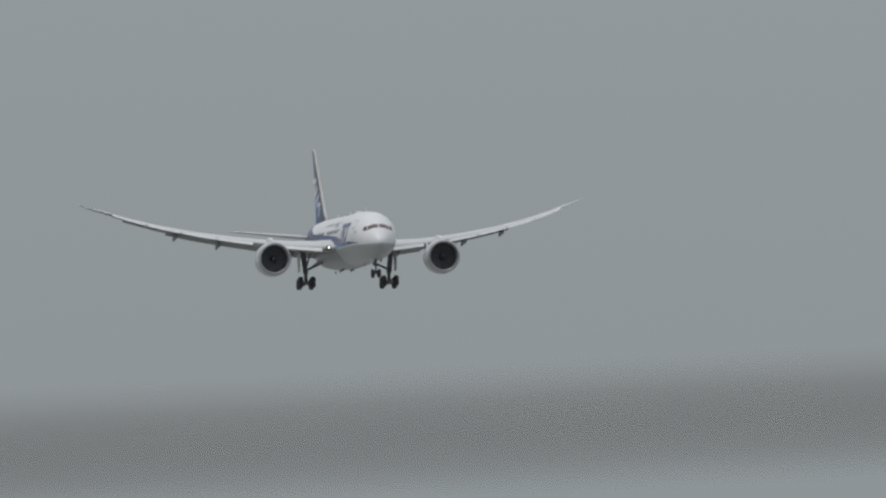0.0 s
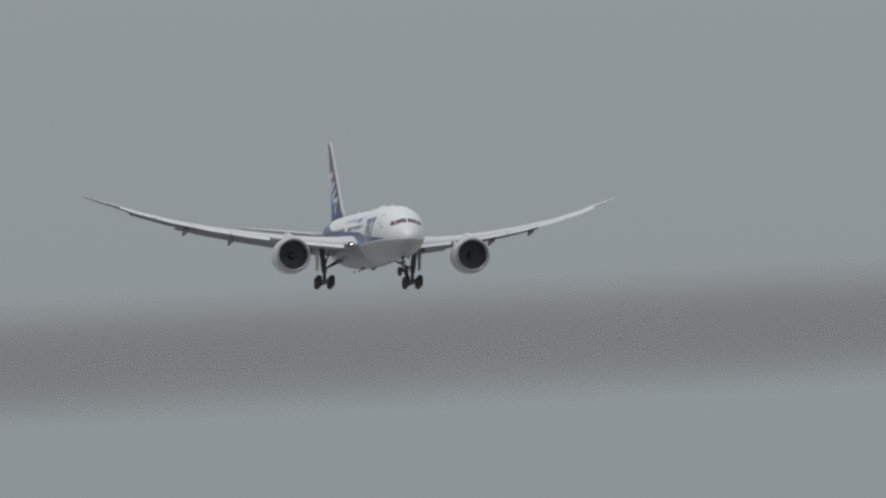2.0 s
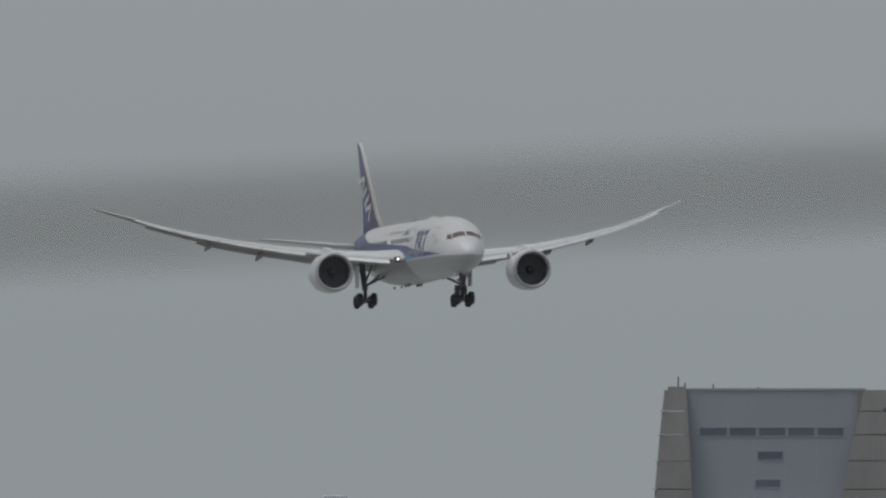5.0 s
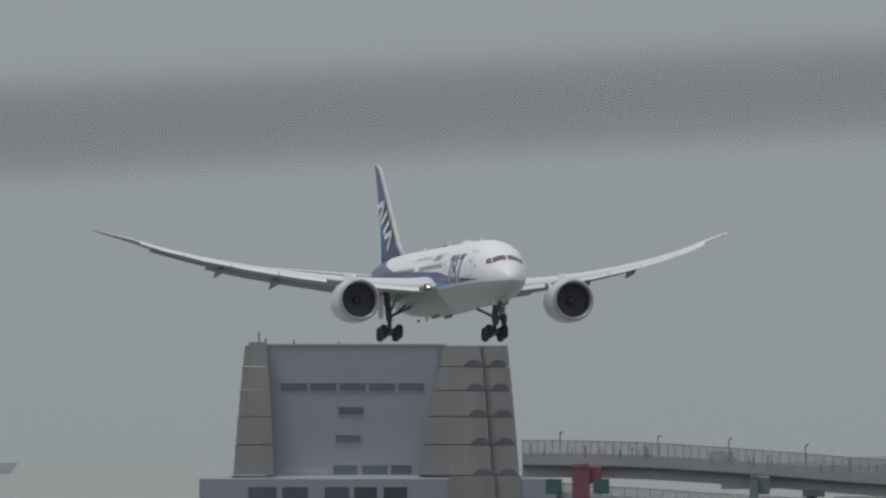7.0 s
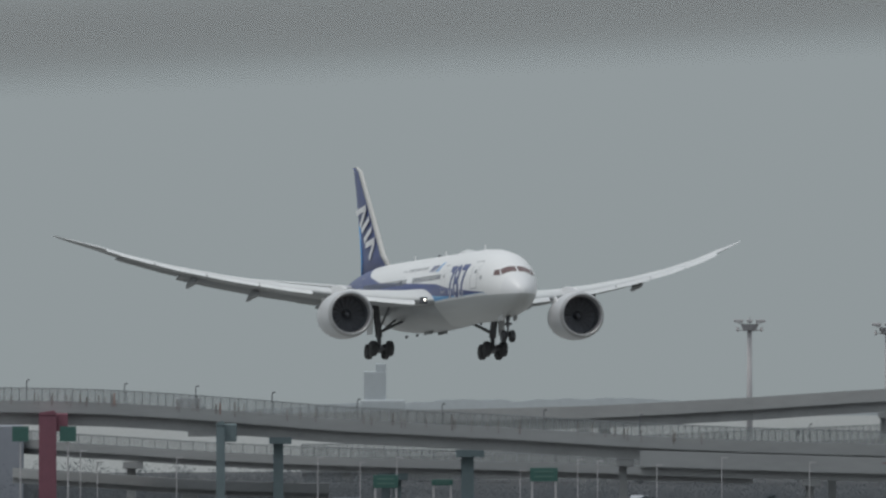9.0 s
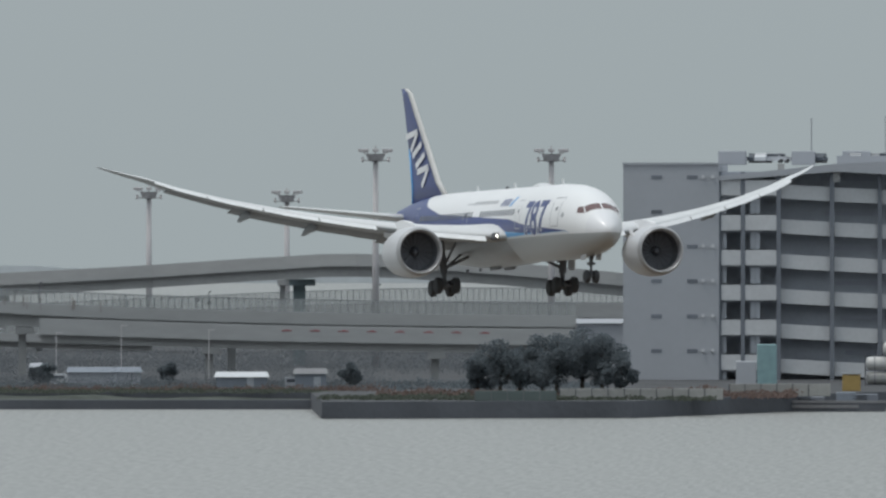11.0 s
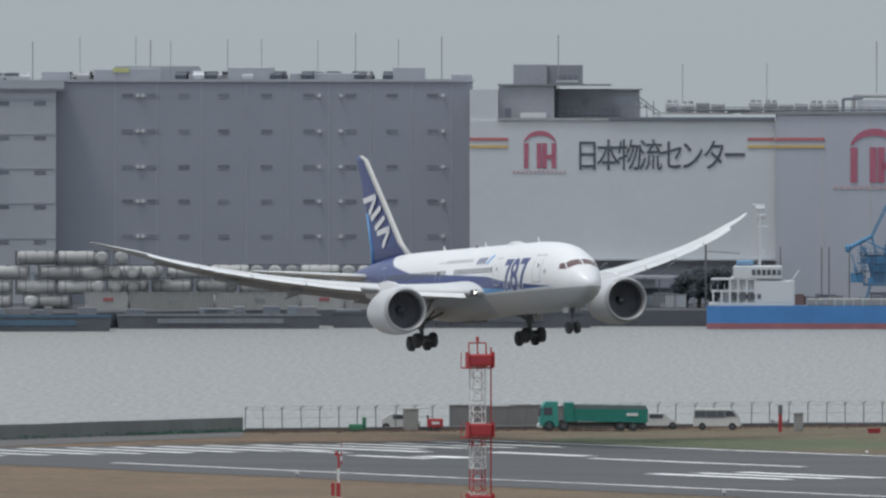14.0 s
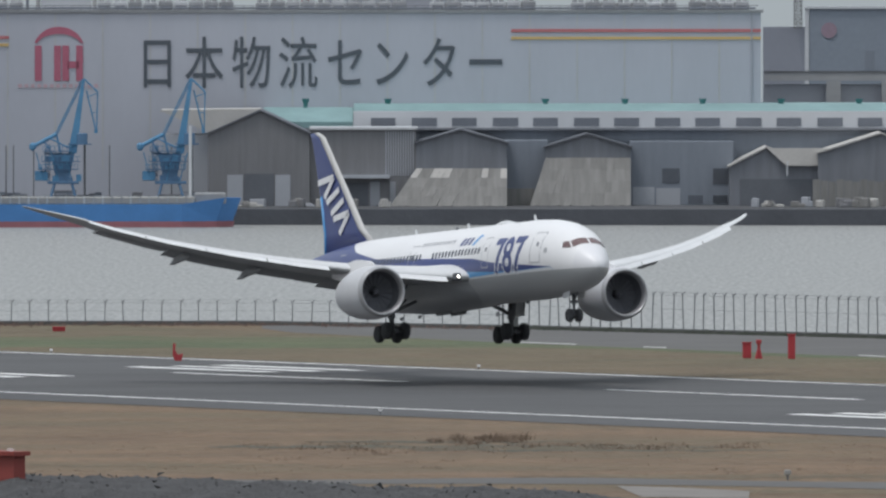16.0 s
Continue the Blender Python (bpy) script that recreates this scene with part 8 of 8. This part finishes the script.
tagged(part("rubble_bank", bm, mat("dark_grey_rubble", (0.056, 0.055, 0.057), 0.95, vary=0.5, size=1.6, bump=1.0, fine=0.4, stretch=(1, 1, 2))), "dark grey rubble bank in the grass", "bank", kind="structure")
bm = bmesh.new()
rg = random.Random(55)
for _ in range(900):
    i, j = rg.randrange(11, 345), rg.randrange(2, 20)
    u = -1500 + 2150 * i / nx_
    p = RUBBLE_TOP[i][j] + Vector((rg.uniform(-0.5, 0.5), rg.uniform(-1, 1), 0))
    r = rg.uniform(0.06, 0.24) * (1.6 if rg.random() < 0.06 else 1.0)
    q = [p + Vector((rg.uniform(-r, r), rg.uniform(-r, r), rg.uniform(-0.2, 0.8) * r)) for _ in range(4)]
    vs = [bm.verts.new(v) for v in q]
    for f in ((0, 1, 2), (0, 2, 3), (0, 3, 1), (1, 3, 2)):
        bm.faces.new([vs[k] for k in f])
tagged(part("rubble_stones", bm, mat("grey_broken_stone", (0.1, 0.1, 0.103), 0.9, vary=0.4, size=1.0)), "broken grey stones on the rubble bank", "stones", kind="stuff")
bm = bmesh.new()
loft(bm, [[spot(352 + 190 * t, 797 - 2 * t, 0.03), spot(306 + 236 * t, 815.5 - 9 * t + math.sin(3 * t), 0.03)] for t in (0, 0.25, 0.5, 0.75, 1)], close=False)
tagged(part("concrete_pad", bm, M_PAD), "pale concrete pad beside the service road", "pad", kind="structure")


def glide_antenna():
    """The red and white lattice tower with three antenna boxes."""
    b = thing("antenna_tower", face_us(-1382, 912, 0, 18), "red and white lattice antenna tower with three red boxes", "tower")
    K = 912 / TICK
    h = 12.1
    for i in range(8):
        z0, z1 = h * i / 8, h * (i + 1) / 8
        part("lattice_section", lattice_beam((0, 0, z0), (0, 0, z1 - 0.02), 0.85, 2, 0.026), M_FWHITE if i % 2 or i > 5 else M_FRED, b)
    part("corner_pole", rods(((0.85, -0.3, 0), (0.85, -0.3, h + 0.5), 0.055)), M_FRED, b)
    for z in (1.95, 6.7, 11.35):
        bx = part("antenna_box", boxes((-0.85, 0.8, -0.9, -0.35, z, z + 0.82), bevel=0.1), M_FRED, b, "red antenna box")
        for x in (-0.9, 0.85):
            part("box_end", boxes((x - 0.04, x + 0.04, -1.0, -0.3, z - 0.08, z + 0.95)), M_FRED, bx)
        part("platform", boxes((-0.95, 0.95, -0.4, 0.8, z - 0.16, z - 0.06)), M_FRED, b)
        for x in (-0.9, -0.3, 0.3, 0.9):
            part("rail_post", rods(((x, 0.75, z), (x, 0.75, z + 0.9), 0.03)), M_FRED, b)
    part("top_frame", rods(((-0.6, 0, h), (-0.6, 0, h + 0.8), 0.05), ((0.6, 0, h), (0.6, 0, h + 0.8), 0.05), ((-0.6, 0, h + 0.8), (0.6, 0, h + 0.8), 0.05)), M_FRED, b)
    part("obstacle_lamp", rods(((0, 0, h), (0, 0, h + 0.9), 0.05), ((0, 0, h + 0.9), (0, 0, h + 1.2), 0.11)), M_FRED, b)
    c = thing("equipment_shelter", face_us(-607 + 40 - 784, 893, 0), "red and white chequered equipment shelter", "shelter")
    for i in range(5):
        for j in range(2):
            part("panel", boxes((-2.4 + 0.9 * i, -1.51 + 0.9 * i, 0, 2.2, 0.52 * j, 0.52 * j + 0.51)), M_FRED if (i + j) % 2 == 0 else M_FWHITE, c)
    part("shelter_roof", boxes((-2.5, 2.2, -0.1, 2.3, 1.04, 1.1)), M_FWHITE, c)


glide_antenna()


def striped_pole(u, d, h, r, label):
    b = thing("striped_pole", face_us(u, d, 0), label, "pole", "airfield poles")
    n_ = 5
    for i in range(n_):
        part("band", rods(((0, 0, h * i / n_), (0, 0, h * (i + 1) / n_), r if i < 3 else r * 0.55)), M_FRED if i % 2 == 0 else M_FWHITE, b)
    part("side_box", boxes((-0.5, -0.25, -0.15, 0.15, h * 0.42, h * 0.6)), M_FRED, b)


striped_pole(-1110 + 266 - 784, 935, 4.9, 0.14, "slim red and white monitor pole")
mp_ = thing("marker_pole", face_us(-2034 + 433 - 784, 1140, 0), "thin dull red marker pole in the grass", "pole", "airfield poles")
part("pole", rods(((0, 0, 0), (0, 0, 2.4), 0.07)), M_FRED, mp_)
part("pole_box", boxes((-0.16, 0.16, -0.1, 0.1, 1.1, 1.5), bevel=0.03), M_KERB, mp_)
striped_pole(-1737 + 898 - 784, 1090, 1.8, 0.06, "thin red marker pole beside the runway")


def wheel_pair(parent, x, r, w, y):
    for s in (-1, 1):
        o = part("wheel", rods(((x, s * y - w / 2, r), (x, s * y + w / 2, r), r), seg=14), M_TYRE, parent)
        part("hub", rods(((x, s * y - w / 2 - 0.02, r), (x, s * y + w / 2 + 0.02, r), r * 0.45), seg=8), M_STRUT, o)


def tank_lorry():
    b = thing("tank_lorry", face_us(-1178, 1204, 0, 4) , "green tipper lorry with a long covered body", "truck")
    G = mat("lorry_green", (0.02, 0.21, 0.17), 0.45, vary=0.12, size=1.5)
    G2 = mat("lorry_teal", (0.05, 0.3, 0.26), 0.5, vary=0.1, size=1.5)
    T = mat("lorry_tarpaulin", (0.14, 0.17, 0.17), 0.8, vary=0.15, size=1)
    bm = bmesh.new()
    prism(bm, [(-4.75, 0.45), (-4.7, 1.2), (-4.5, 2.25), (-4.2, 2.6), (-3.15, 2.6), (-3.1, 0.45)], -1.2, 1.2)
    cab = part("cab", bm, G2, b, "pale green cab")
    part("side_window", boxes((-4.4, -3.65, -1.24, -1.1, 1.45, 2.1)), M_WIN, cab)
    part("windscreen", boxes((-4.72, -4.55, -1.0, 1.0, 1.3, 2.1)), M_WIN, cab)
    part("bumper", boxes((-4.85, -4.5, -1.2, 1.2, 0.3, 0.7), bevel=0.05), M_WHITEWALL, cab)
    part("mirror", boxes((-4.85, -4.75, -1.45, -1.25, 1.5, 2.0)), M_DARK, cab)
    part("headboard", boxes((-2.5, -1.75, -1.25, 1.25, 0.8, 2.55), bevel=0.05), G, b)
    bm = bmesh.new()
    prism(bm, [(-1.75, 0.9), (4.75, 0.75), (4.8, 1.9), (-1.75, 2.0)], -1.25, 1.25)
    part("body", bm, G, b, "green body side")
    bm = bmesh.new()
    prism(bm, [(-1.7, 2.0), (4.75, 1.9), (4.6, 2.25), (-1.6, 2.35)], -1.15, 1.15)
    part("tarpaulin", bm, T, b, "grey tarpaulin cover")
    for i in range(9):
        part("body_rib", boxes((-1.6 + 0.78 * i, -1.5 + 0.78 * i, -1.3, -1.2, 0.85, 1.9)), G, b)
    part("chassis", boxes((-4.3, 4.5, -0.5, 0.5, 0.45, 0.8)), M_DARK, b)
    part("lettering", boxes((2.9, 3.9, -1.31, -1.22, 1.35, 1.6)), M_FWHITE, b, "row of pale lettering bars")
    for x in (-3.9, -2.6, 2.4, 3.5):
        wheel_pair(b, x, 0.48, 0.3, 1.05)


tank_lorry()


def van(u, d, turn, label, small=False):
    b = thing("van", face_us(u, d, 0, turn), label, "van", "vehicles on the perimeter road")
    bm = bmesh.new()
    if small:
        prism(bm, [(-1.7, 0.35), (1.7, 0.35), (1.75, 0.8), (1.15, 0.95), (0.6, 1.45), (-0.8, 1.5), (-1.65, 1.0)], -0.75, 0.75)
    else:
        prism(bm, [(-2.1, 0.35), (2.1, 0.35), (2.12, 0.9), (1.95, 1.05), (1.35, 1.85), (-2.0, 1.9), (-2.12, 1.0)], -0.85, 0.85)
    bd = part("body", bm, mat("van_white", (0.62, 0.62, 0.6), 0.35, vary=0.06, size=1) if "van_white" not in bpy.data.materials else bpy.data.materials["van_white"], b)
    if small:
        part("side_window", boxes((-0.7, 0.5, -0.78, -0.7, 1.0, 1.35)), M_WIN, bd)
    else:
        for x0, x1 in ((-1.98, -1.02), (-1.0, -0.02), (0.0, 0.68)):
            part("side_window", boxes((x0, x1, -0.89, -0.8, 1.12, 1.72)), M_WIN, bd)
        part("windscreen", prism(bmesh.new(), [(1.97, 1.08), (1.99, 1.1), (1.42, 1.8), (1.38, 1.8)], -0.75, 0.75), M_WIN, bd)
        part("front_window", prism(bmesh.new(), [(0.72, 1.2), (1.72, 1.2), (1.35, 1.7), (0.72, 1.7)], -0.89, -0.8), M_WIN, bd)
        part("bumper", boxes((1.95, 2.2, -0.85, 0.85, 0.3, 0.6), bevel=0.05), M_HOARD, bd)
    for x in (-1.3, 1.35):
        wheel_pair(b, x, 0.33, 0.2, 0.78)


van(-958, 1208, 0, "white high-roof van with dark windows")
van(-1065, 1210, 5, "small white car beside the lorry", True)
van(-1518, 1207, 2, "white pickup cab behind a grey cabinet", True)


def block(name, u, d, w, h, dep, material, label, cat, base=0.0):
    b = thing(name, face_us(u, d, base), label, cat)
    part("case", boxes((-w / 2, w / 2, 0, dep, 0, h), bevel=min(0.06, w * 0.1)), material, b)
    part("cap", boxes((-w / 2 - 0.05, w / 2 + 0.05, -0.05, dep + 0.05, h, h + 0.08)), material, b)
    return b


block("cabinet", -1500, 1203, 1.35, 1.9, 1.0, M_CONC, "grey roadside equipment cabinet", "cabinet")
block("cabinet", -814, 1204, 0.85, 1.5, 0.8, M_CONC, "small grey equipment cabinet near the fence", "cabinet")
for i in range(4):
    block("hoarding", -1402 + 56 * i, 1214, 3.0, 2.0 - 0.1 * (i % 2), 0.3, M_HOARD, "grey-brown site hoarding by the fence", "hoarding")
g = thing("generator", face_us(-1110 + 437 - 784, 1203, 0), "small red towed generator", "generator")
part("housing", boxes((-0.7, 0.7, 0, 0.9, 0.3, 1.1), bevel=0.06), M_FRED, g)
part("exhaust", boxes((-0.75, -0.55, 0.2, 0.5, 1.1, 1.4)), M_DARK, g)
part("logo_bar", boxes((-0.3, 0.4, -0.02, 0.1, 0.6, 0.85)), M_FWHITE, g)
for x in (-0.4, 0.4):
    part("wheel", rods(((x, -0.1, 0.2), (x, 1.0, 0.2), 0.2)), M_TYRE, g)
g = thing("green_digger", face_us(-1110 + 300 - 784, 1200, 0), "small green machine with raised arm", "machine")
part("body", boxes((-0.8, 0.5, 0, 1, 0.1, 0.7), bevel=0.1), mat("machine_green", (0.05, 0.2, 0.12), 0.6), g)
part("arm", boxes((0.4, 0.75, 0.3, 0.7, 0.2, 1.3), bevel=0.06), bpy.data.materials["machine_green"], g)

# wind-measuring post, marker boards, runway signs and lights
p = thing("instrument_post", face_us(-1110 + 1048 - 784, 1200, 0), "red and white instrument post with side arms", "post")
part("post", rods(((0, 0, 0), (0, 0, 1.6), 0.16)), M_FRED, p)
part("head", rods(((0, 0, 1.6), (0, 0, 2.4), 0.19)), M_FENCEP, p)
part("arms", rods(((-0.8, 0, 0.9), (0.8, 0, 0.9), 0.05), ((-0.7, 0, 0.75), (-0.7, 0, 1.1), 0.1), ((0.7, 0, 0.75), (0.7, 0, 1.1), 0.1)), M_HOARD, p)
p = thing("instrument_post", face_us(-607 + 1497 - 784, 1192, 0), "dark instrument mast with cross arms", "post")
part("post", rods(((0, 0, 0), (0, 0, 2.6), 0.09), ((-0.6, 0, 1.6), (0.6, 0, 1.6), 0.05), ((-0.5, 0, 1.4), (-0.5, 0, 1.8), 0.12)), M_FENCEP, p)


def wind_sign(u, d, label):
    b = thing("runway_sign", face_us(u, d, 0), label, "sign")
    bm = bmesh.new()
    prism(bm, [(-0.22, 0.0), (0.3, 0.0), (0.42, 0.45), (0.42, 0.62), (0.05, 0.5), (-0.18, 0.85), (-0.16, 1.25), (-0.36, 1.3), (-0.38, 0.5)], -0.15, 0.15)
    part("board", bm, M_FRED, b)
    part("lamp", rods(((-0.26, 0, 1.25), (-0.26, 0, 1.42), 0.11)), M_FRED, b)


wind_sign(-470, 1098, "red curved runway marker in the grass")
for u, d, w, h, dz in ((538, 1106, 0.72, 1.25, 0), (617, 1104, 0.6, 1.95, 0)):
    block("marker_box", u, d, w, h, 0.5, M_FRED, "bright red marker box on the road edge", "marker")
p = thing("marker_light", face_us(559, 1105, 0), "red approach light on a jointed stand", "light")
part("stand", rods(((-0.15, 0, 0), (0, 0, 0.7), 0.16), ((0.15, 0, 0), (0, 0, 0.7), 0.16), ((0, 0, 0.7), (0, 0, 1.5), 0.12)), M_FRED, p)
part("head", boxes((-0.22, 0.22, -0.2, 0.2, 1.2, 1.55), bevel=0.05), M_FRED, p)
block("marker_box", -1737 + 30 - 784, 1104, 1.7, 0.75, 0.3, mat("sign_yellow", (0.5, 0.33, 0.03), 0.5), "yellow runway sign board in the grass", "sign")
block("marker_box", -680, 1196, 1.1, 0.35, 0.4, M_FRED, "low red barrier by the fence", "marker")
rg = random.Random(12)
for s, w in [(q, -36.0) for q in range(-960, -500, 60)] + [(q, 37.0) for q in range(-990, -500, 60)]:
    b = thing("edge_light", Matrix.Translation(rw(s, w, 0.02)), "small white runway edge light", "light", "runway edge lights")
    part("stem", rods(((0, 0, 0), (0, 0, 0.25), 0.05)), M_FENCEP, b)
    part("lens", rods(((0, 0, 0.25), (0, 0, 0.42), 0.12)), M_FWHITE, b)
b = thing("grass_light", face_us(610, 826, 0), "small grey light box in the near grass", "light")
part("stem", rods(((0, 0, 0), (0, 0, 0.35), 0.06)), M_FENCEP, b)
part("head", boxes((-0.2, 0.2, -0.2, 0.2, 0.3, 0.62), bevel=0.05), M_CONC, b)
# red windowed equipment building in the near grass
def red_building():
    a, c = spot(-760, 805), spot(-1060, 817)
    d = c - a
    ang = math.atan2(d.y, d.x)
    b = thing("equipment_building", pose(a.x, a.y, 0, 0, 0, math.degrees(ang)), "long low red equipment building with small windows", "building")
    ln = d.length
    M_BRICKRED = mat("dull_brick_red_paint", (0.27, 0.055, 0.045), 0.6, vary=0.2, size=1.5)
    h = 2.42
    part("wall", boxes((0, ln, -0.9, 0, 0, h - 0.25)), M_BRICKRED, b, "red painted wall")
    part("roof_edge", boxes((-0.35, ln + 0.1, -1.0, 0.3, h - 0.25, h)), M_BRICKRED, b, "red roof edge")
    part("end_wall", boxes((ln, ln + 1.7, -1.0, 0.45, 0, h - 0.1)), M_BRICKRED, b, "red end block")
    part("end_cap", boxes((ln + 0.1, ln + 1.8, -1.0, 0.5, h - 0.1, h - 0.04)), M_FWHITE, b)
    x = 1.3
    for n_ in (5, 2, 4, 6, 2):
        for k in range(n_):
            part("window", boxes((x, x + 0.26, -0.1, 0.05, h - 0.82, h - 0.5)), M_HOARD, b)
            x += 0.5
        x += 0.55
    k = 0.0
    while k < ln:
        part("edge_rib", boxes((k, k + 0.06, 0.28, 0.34, h - 0.22, h - 0.02)), M_BRICKRED, b)
        k += 0.55
    part("roof_lamp", rods(((0.6, -0.4, h), (0.6, -0.4, h + 0.14), 0.1)), M_FWHITE, b)
    part("roof_lamp", rods(((0.9, -0.4, h), (0.9, -0.4, h + 0.14), 0.1)), M_FWHITE, b)


red_building()
nb = thing("notice_board", face_us(129, 1203, 0), "narrow dark board at the fence corner", "sign")
part("board", boxes((-0.22, 0.22, 0, 0.15, 0.3, 2.6), bevel=0.03), M_KERB, nb)
part("board_post", rods(((0, 0.08, 0), (0, 0.08, 0.4), 0.06)), M_FENCEP, nb)

# darker weedy ground and tufts of tall dry weeds
M_WEEDGROUND = mat("weedy_ground", (0.07, 0.075, 0.06), 0.95, vary=0.4, size=3, bump=0.8, fine=0.3)
patch_tint(M_WEEDGROUND, (0.135, 0.108, 0.07), 0.9)
for u0, u1, dc, hw in ((-420, 520, 887, 5.0), (-250, 260, 897, 3.0), (-60, 620, 880, 3.0)):
    bm = bmesh.new()
    n_ = int((u1 - u0) / 6)
    rings = []
    for i in range(n_ + 1):
        u = u0 + (u1 - u0) * i / n_
        w = hw * math.sin(math.pi * i / n_) ** 0.5 * (0.55 + 0.9 * abs(noise.fractal(Vector((u * 0.02, dc, 0)), 0.9, 2.1, 4)))
        c = dc + 2.5 * noise.fractal(Vector((u * 0.012, dc, 7)), 0.9, 2.1, 4)
        rings.append([spot(u, c - w, 0.015), spot(u, c + w, 0.015)])
    loft(bm, rings, close=False)
    tagged(part("weedy_ground", bm, M_WEEDGROUND), "dark weedy streak in the dry grass", "grass", kind="structure")
for u0, u1, dc, hw in ((120, 1000, 832, 5.0), (420, 1100, 806, 7.0), (-784, -200, 852, 4.0)):
    bm = bmesh.new()
    rings = []
    for i in range(91):
        u = u0 + (u1 - u0) * i / 90
        w = hw * math.sin(math.pi * i / 90) ** 0.5 * (0.4 + 0.9 * abs(noise.fractal(Vector((u * 0.03, dc, 2)), 0.9, 2.1, 4)))
        c = dc + 2.0 * noise.fractal(Vector((u * 0.02, dc, 5)), 0.9, 2.1, 4)
        rings.append([spot(u, c - w, 0.013), spot(u, c + w, 0.013)])
    loft(bm, rings, close=False)
    tagged(part("thin_green_grass", bm, M_VERGE), "thin greenish patch in the dry grass", "grass", kind="structure")
tf = bmesh.new()
rg = random.Random(31)
clumps = [(rg.gauss(60, 70), rg.gauss(897, 3), rg.uniform(0.25, 0.6), 90) for _ in range(9)]
clumps += [(70 + 14 * i, 899 + (i % 3), 0.42 + 0.1 * (i % 3), 70) for i in range(6)]
clumps += [(rg.uniform(-350, 560), rg.gauss(886, 4), rg.uniform(0.12, 0.3), 26) for _ in range(70)]
clumps += [(rg.uniform(-784, 900), rg.uniform(836, 905), rg.uniform(0.06, 0.14), 14) for _ in range(120)]
for cu_, cd, ch, n_ in clumps:
    for _ in range(n_):
        p = spot(cu_ + rg.gauss(0, 9 if n_ > 50 else 16), cd + rg.gauss(0, 0.8))
        a = rg.uniform(0, 6.28)
        q = Vector((math.cos(a), math.sin(a), 0)) * 0.035
        h = ch * rg.uniform(0.5, 1.1)
        tf.faces.new((tf.verts.new(p - q), tf.verts.new(p + q), tf.verts.new(p + Vector((rg.uniform(-0.25, 0.25), rg.uniform(-0.2, 0.2), h)))))
tagged(part("weed_tufts", tf, mat("dry_weed", (0.21, 0.155, 0.115), 0.9, vary=0.3, size=1)), "tufts of tall dry brown weeds", "weeds", kind="stuff")

# ---------------------------------------------------------------- what moves
PLANE_ROWS = [
    (0.0, -479.40, 1501.42, 65.03, 153.91, 1.66, 1.08),
    (0.5, -463.87, 1481.77, 63.10, 153.93, 1.84, 0.69),
    (1.0, -448.46, 1461.83, 61.21, 153.96, 2.01, 0.29),
    (1.5, -433.00, 1441.67, 59.29, 154.00, 2.18, -0.10),
    (2.0, -417.35, 1421.33, 57.26, 154.03, 2.20, 0.19),
    (2.5, -401.58, 1400.78, 55.46, 154.08, 2.22, 0.49),
    (3.0, -385.70, 1380.01, 53.40, 154.12, 2.24, 0.78),
    (3.5, -369.72, 1359.01, 51.70, 154.17, 2.26, 1.08),
    (4.0, -353.74, 1337.77, 49.75, 154.22, 2.03, 1.15),
    (4.2, -347.01, 1329.29, 48.95, 154.24, 1.94, 1.18),
    (6.3, -276.91, 1227.01, 40.80, 154.51, 2.77, 0.30),
    (6.5, -270.26, 1218.09, 40.19, 154.54, 2.84, 0.22),
    (7.0, -253.93, 1195.52, 38.15, 154.61, 3.04, 0.01),
    (7.5, -237.67, 1172.65, 36.71, 154.69, 3.08, -0.07),
    (8.0, -221.48, 1149.49, 35.22, 154.77, 3.11, -0.15),
    (8.5, -205.18, 1126.04, 33.59, 154.86, 3.15, -0.24),
    (9.0, -188.87, 1103.44, 32.14, 154.95, 3.18, -0.32),
    (9.5, -173.19, 1082.60, 30.66, 155.04, 2.98, 0.08),
    (10.0, -157.38, 1062.39, 29.29, 155.14, 2.78, 0.48),
    (10.2, -150.84, 1052.47, 28.78, 155.18, 2.70, 0.63),
    (12.3, -95.85, 1061.68, 21.90, 155.63, 2.15, -0.81),
    (12.5, -92.66, 1086.05, 21.06, 155.68, 2.33, -0.20),
    (13.0, -85.53, 1146.82, 18.95, 155.80, 2.67, 1.08),
    (13.5, -72.03, 1161.77, 17.21, 155.92, 3.10, 2.04),
    (14.0, -55.40, 1135.65, 15.44, 156.05, 3.42, 2.25),
    (14.5, -38.63, 1106.33, 14.06, 156.18, 3.73, 2.45),
    (15.0, -21.68, 1073.92, 12.84, 156.31, 4.09, 1.01),
    (15.5, -5.13, 1042.24, 11.93, 156.45, 4.39, -0.06),
    (16.0, 11.62, 1010.93, 11.00, 156.59, 4.65, -0.88)
]


def attitude(x, y, z, heading, pitch, roll):
    h, p, r = radians(heading), radians(pitch), radians(roll)
    fwd = Vector((math.sin(h) * math.cos(p), math.cos(h) * math.cos(p), math.sin(p)))
    left0 = Vector((-math.cos(h), math.sin(h), 0))
    left = left0 * math.cos(r) + fwd.cross(left0) * math.sin(r)
    up = fwd.cross(left)
    m = Matrix((fwd, left, up)).transposed().to_4x4()
    m.translation = (x, y, z)
    return m


plane = airliner()


def motions():
    walk(plane, [(t, attitude(*q)) for t, *q in PLANE_ROWS])


motions()
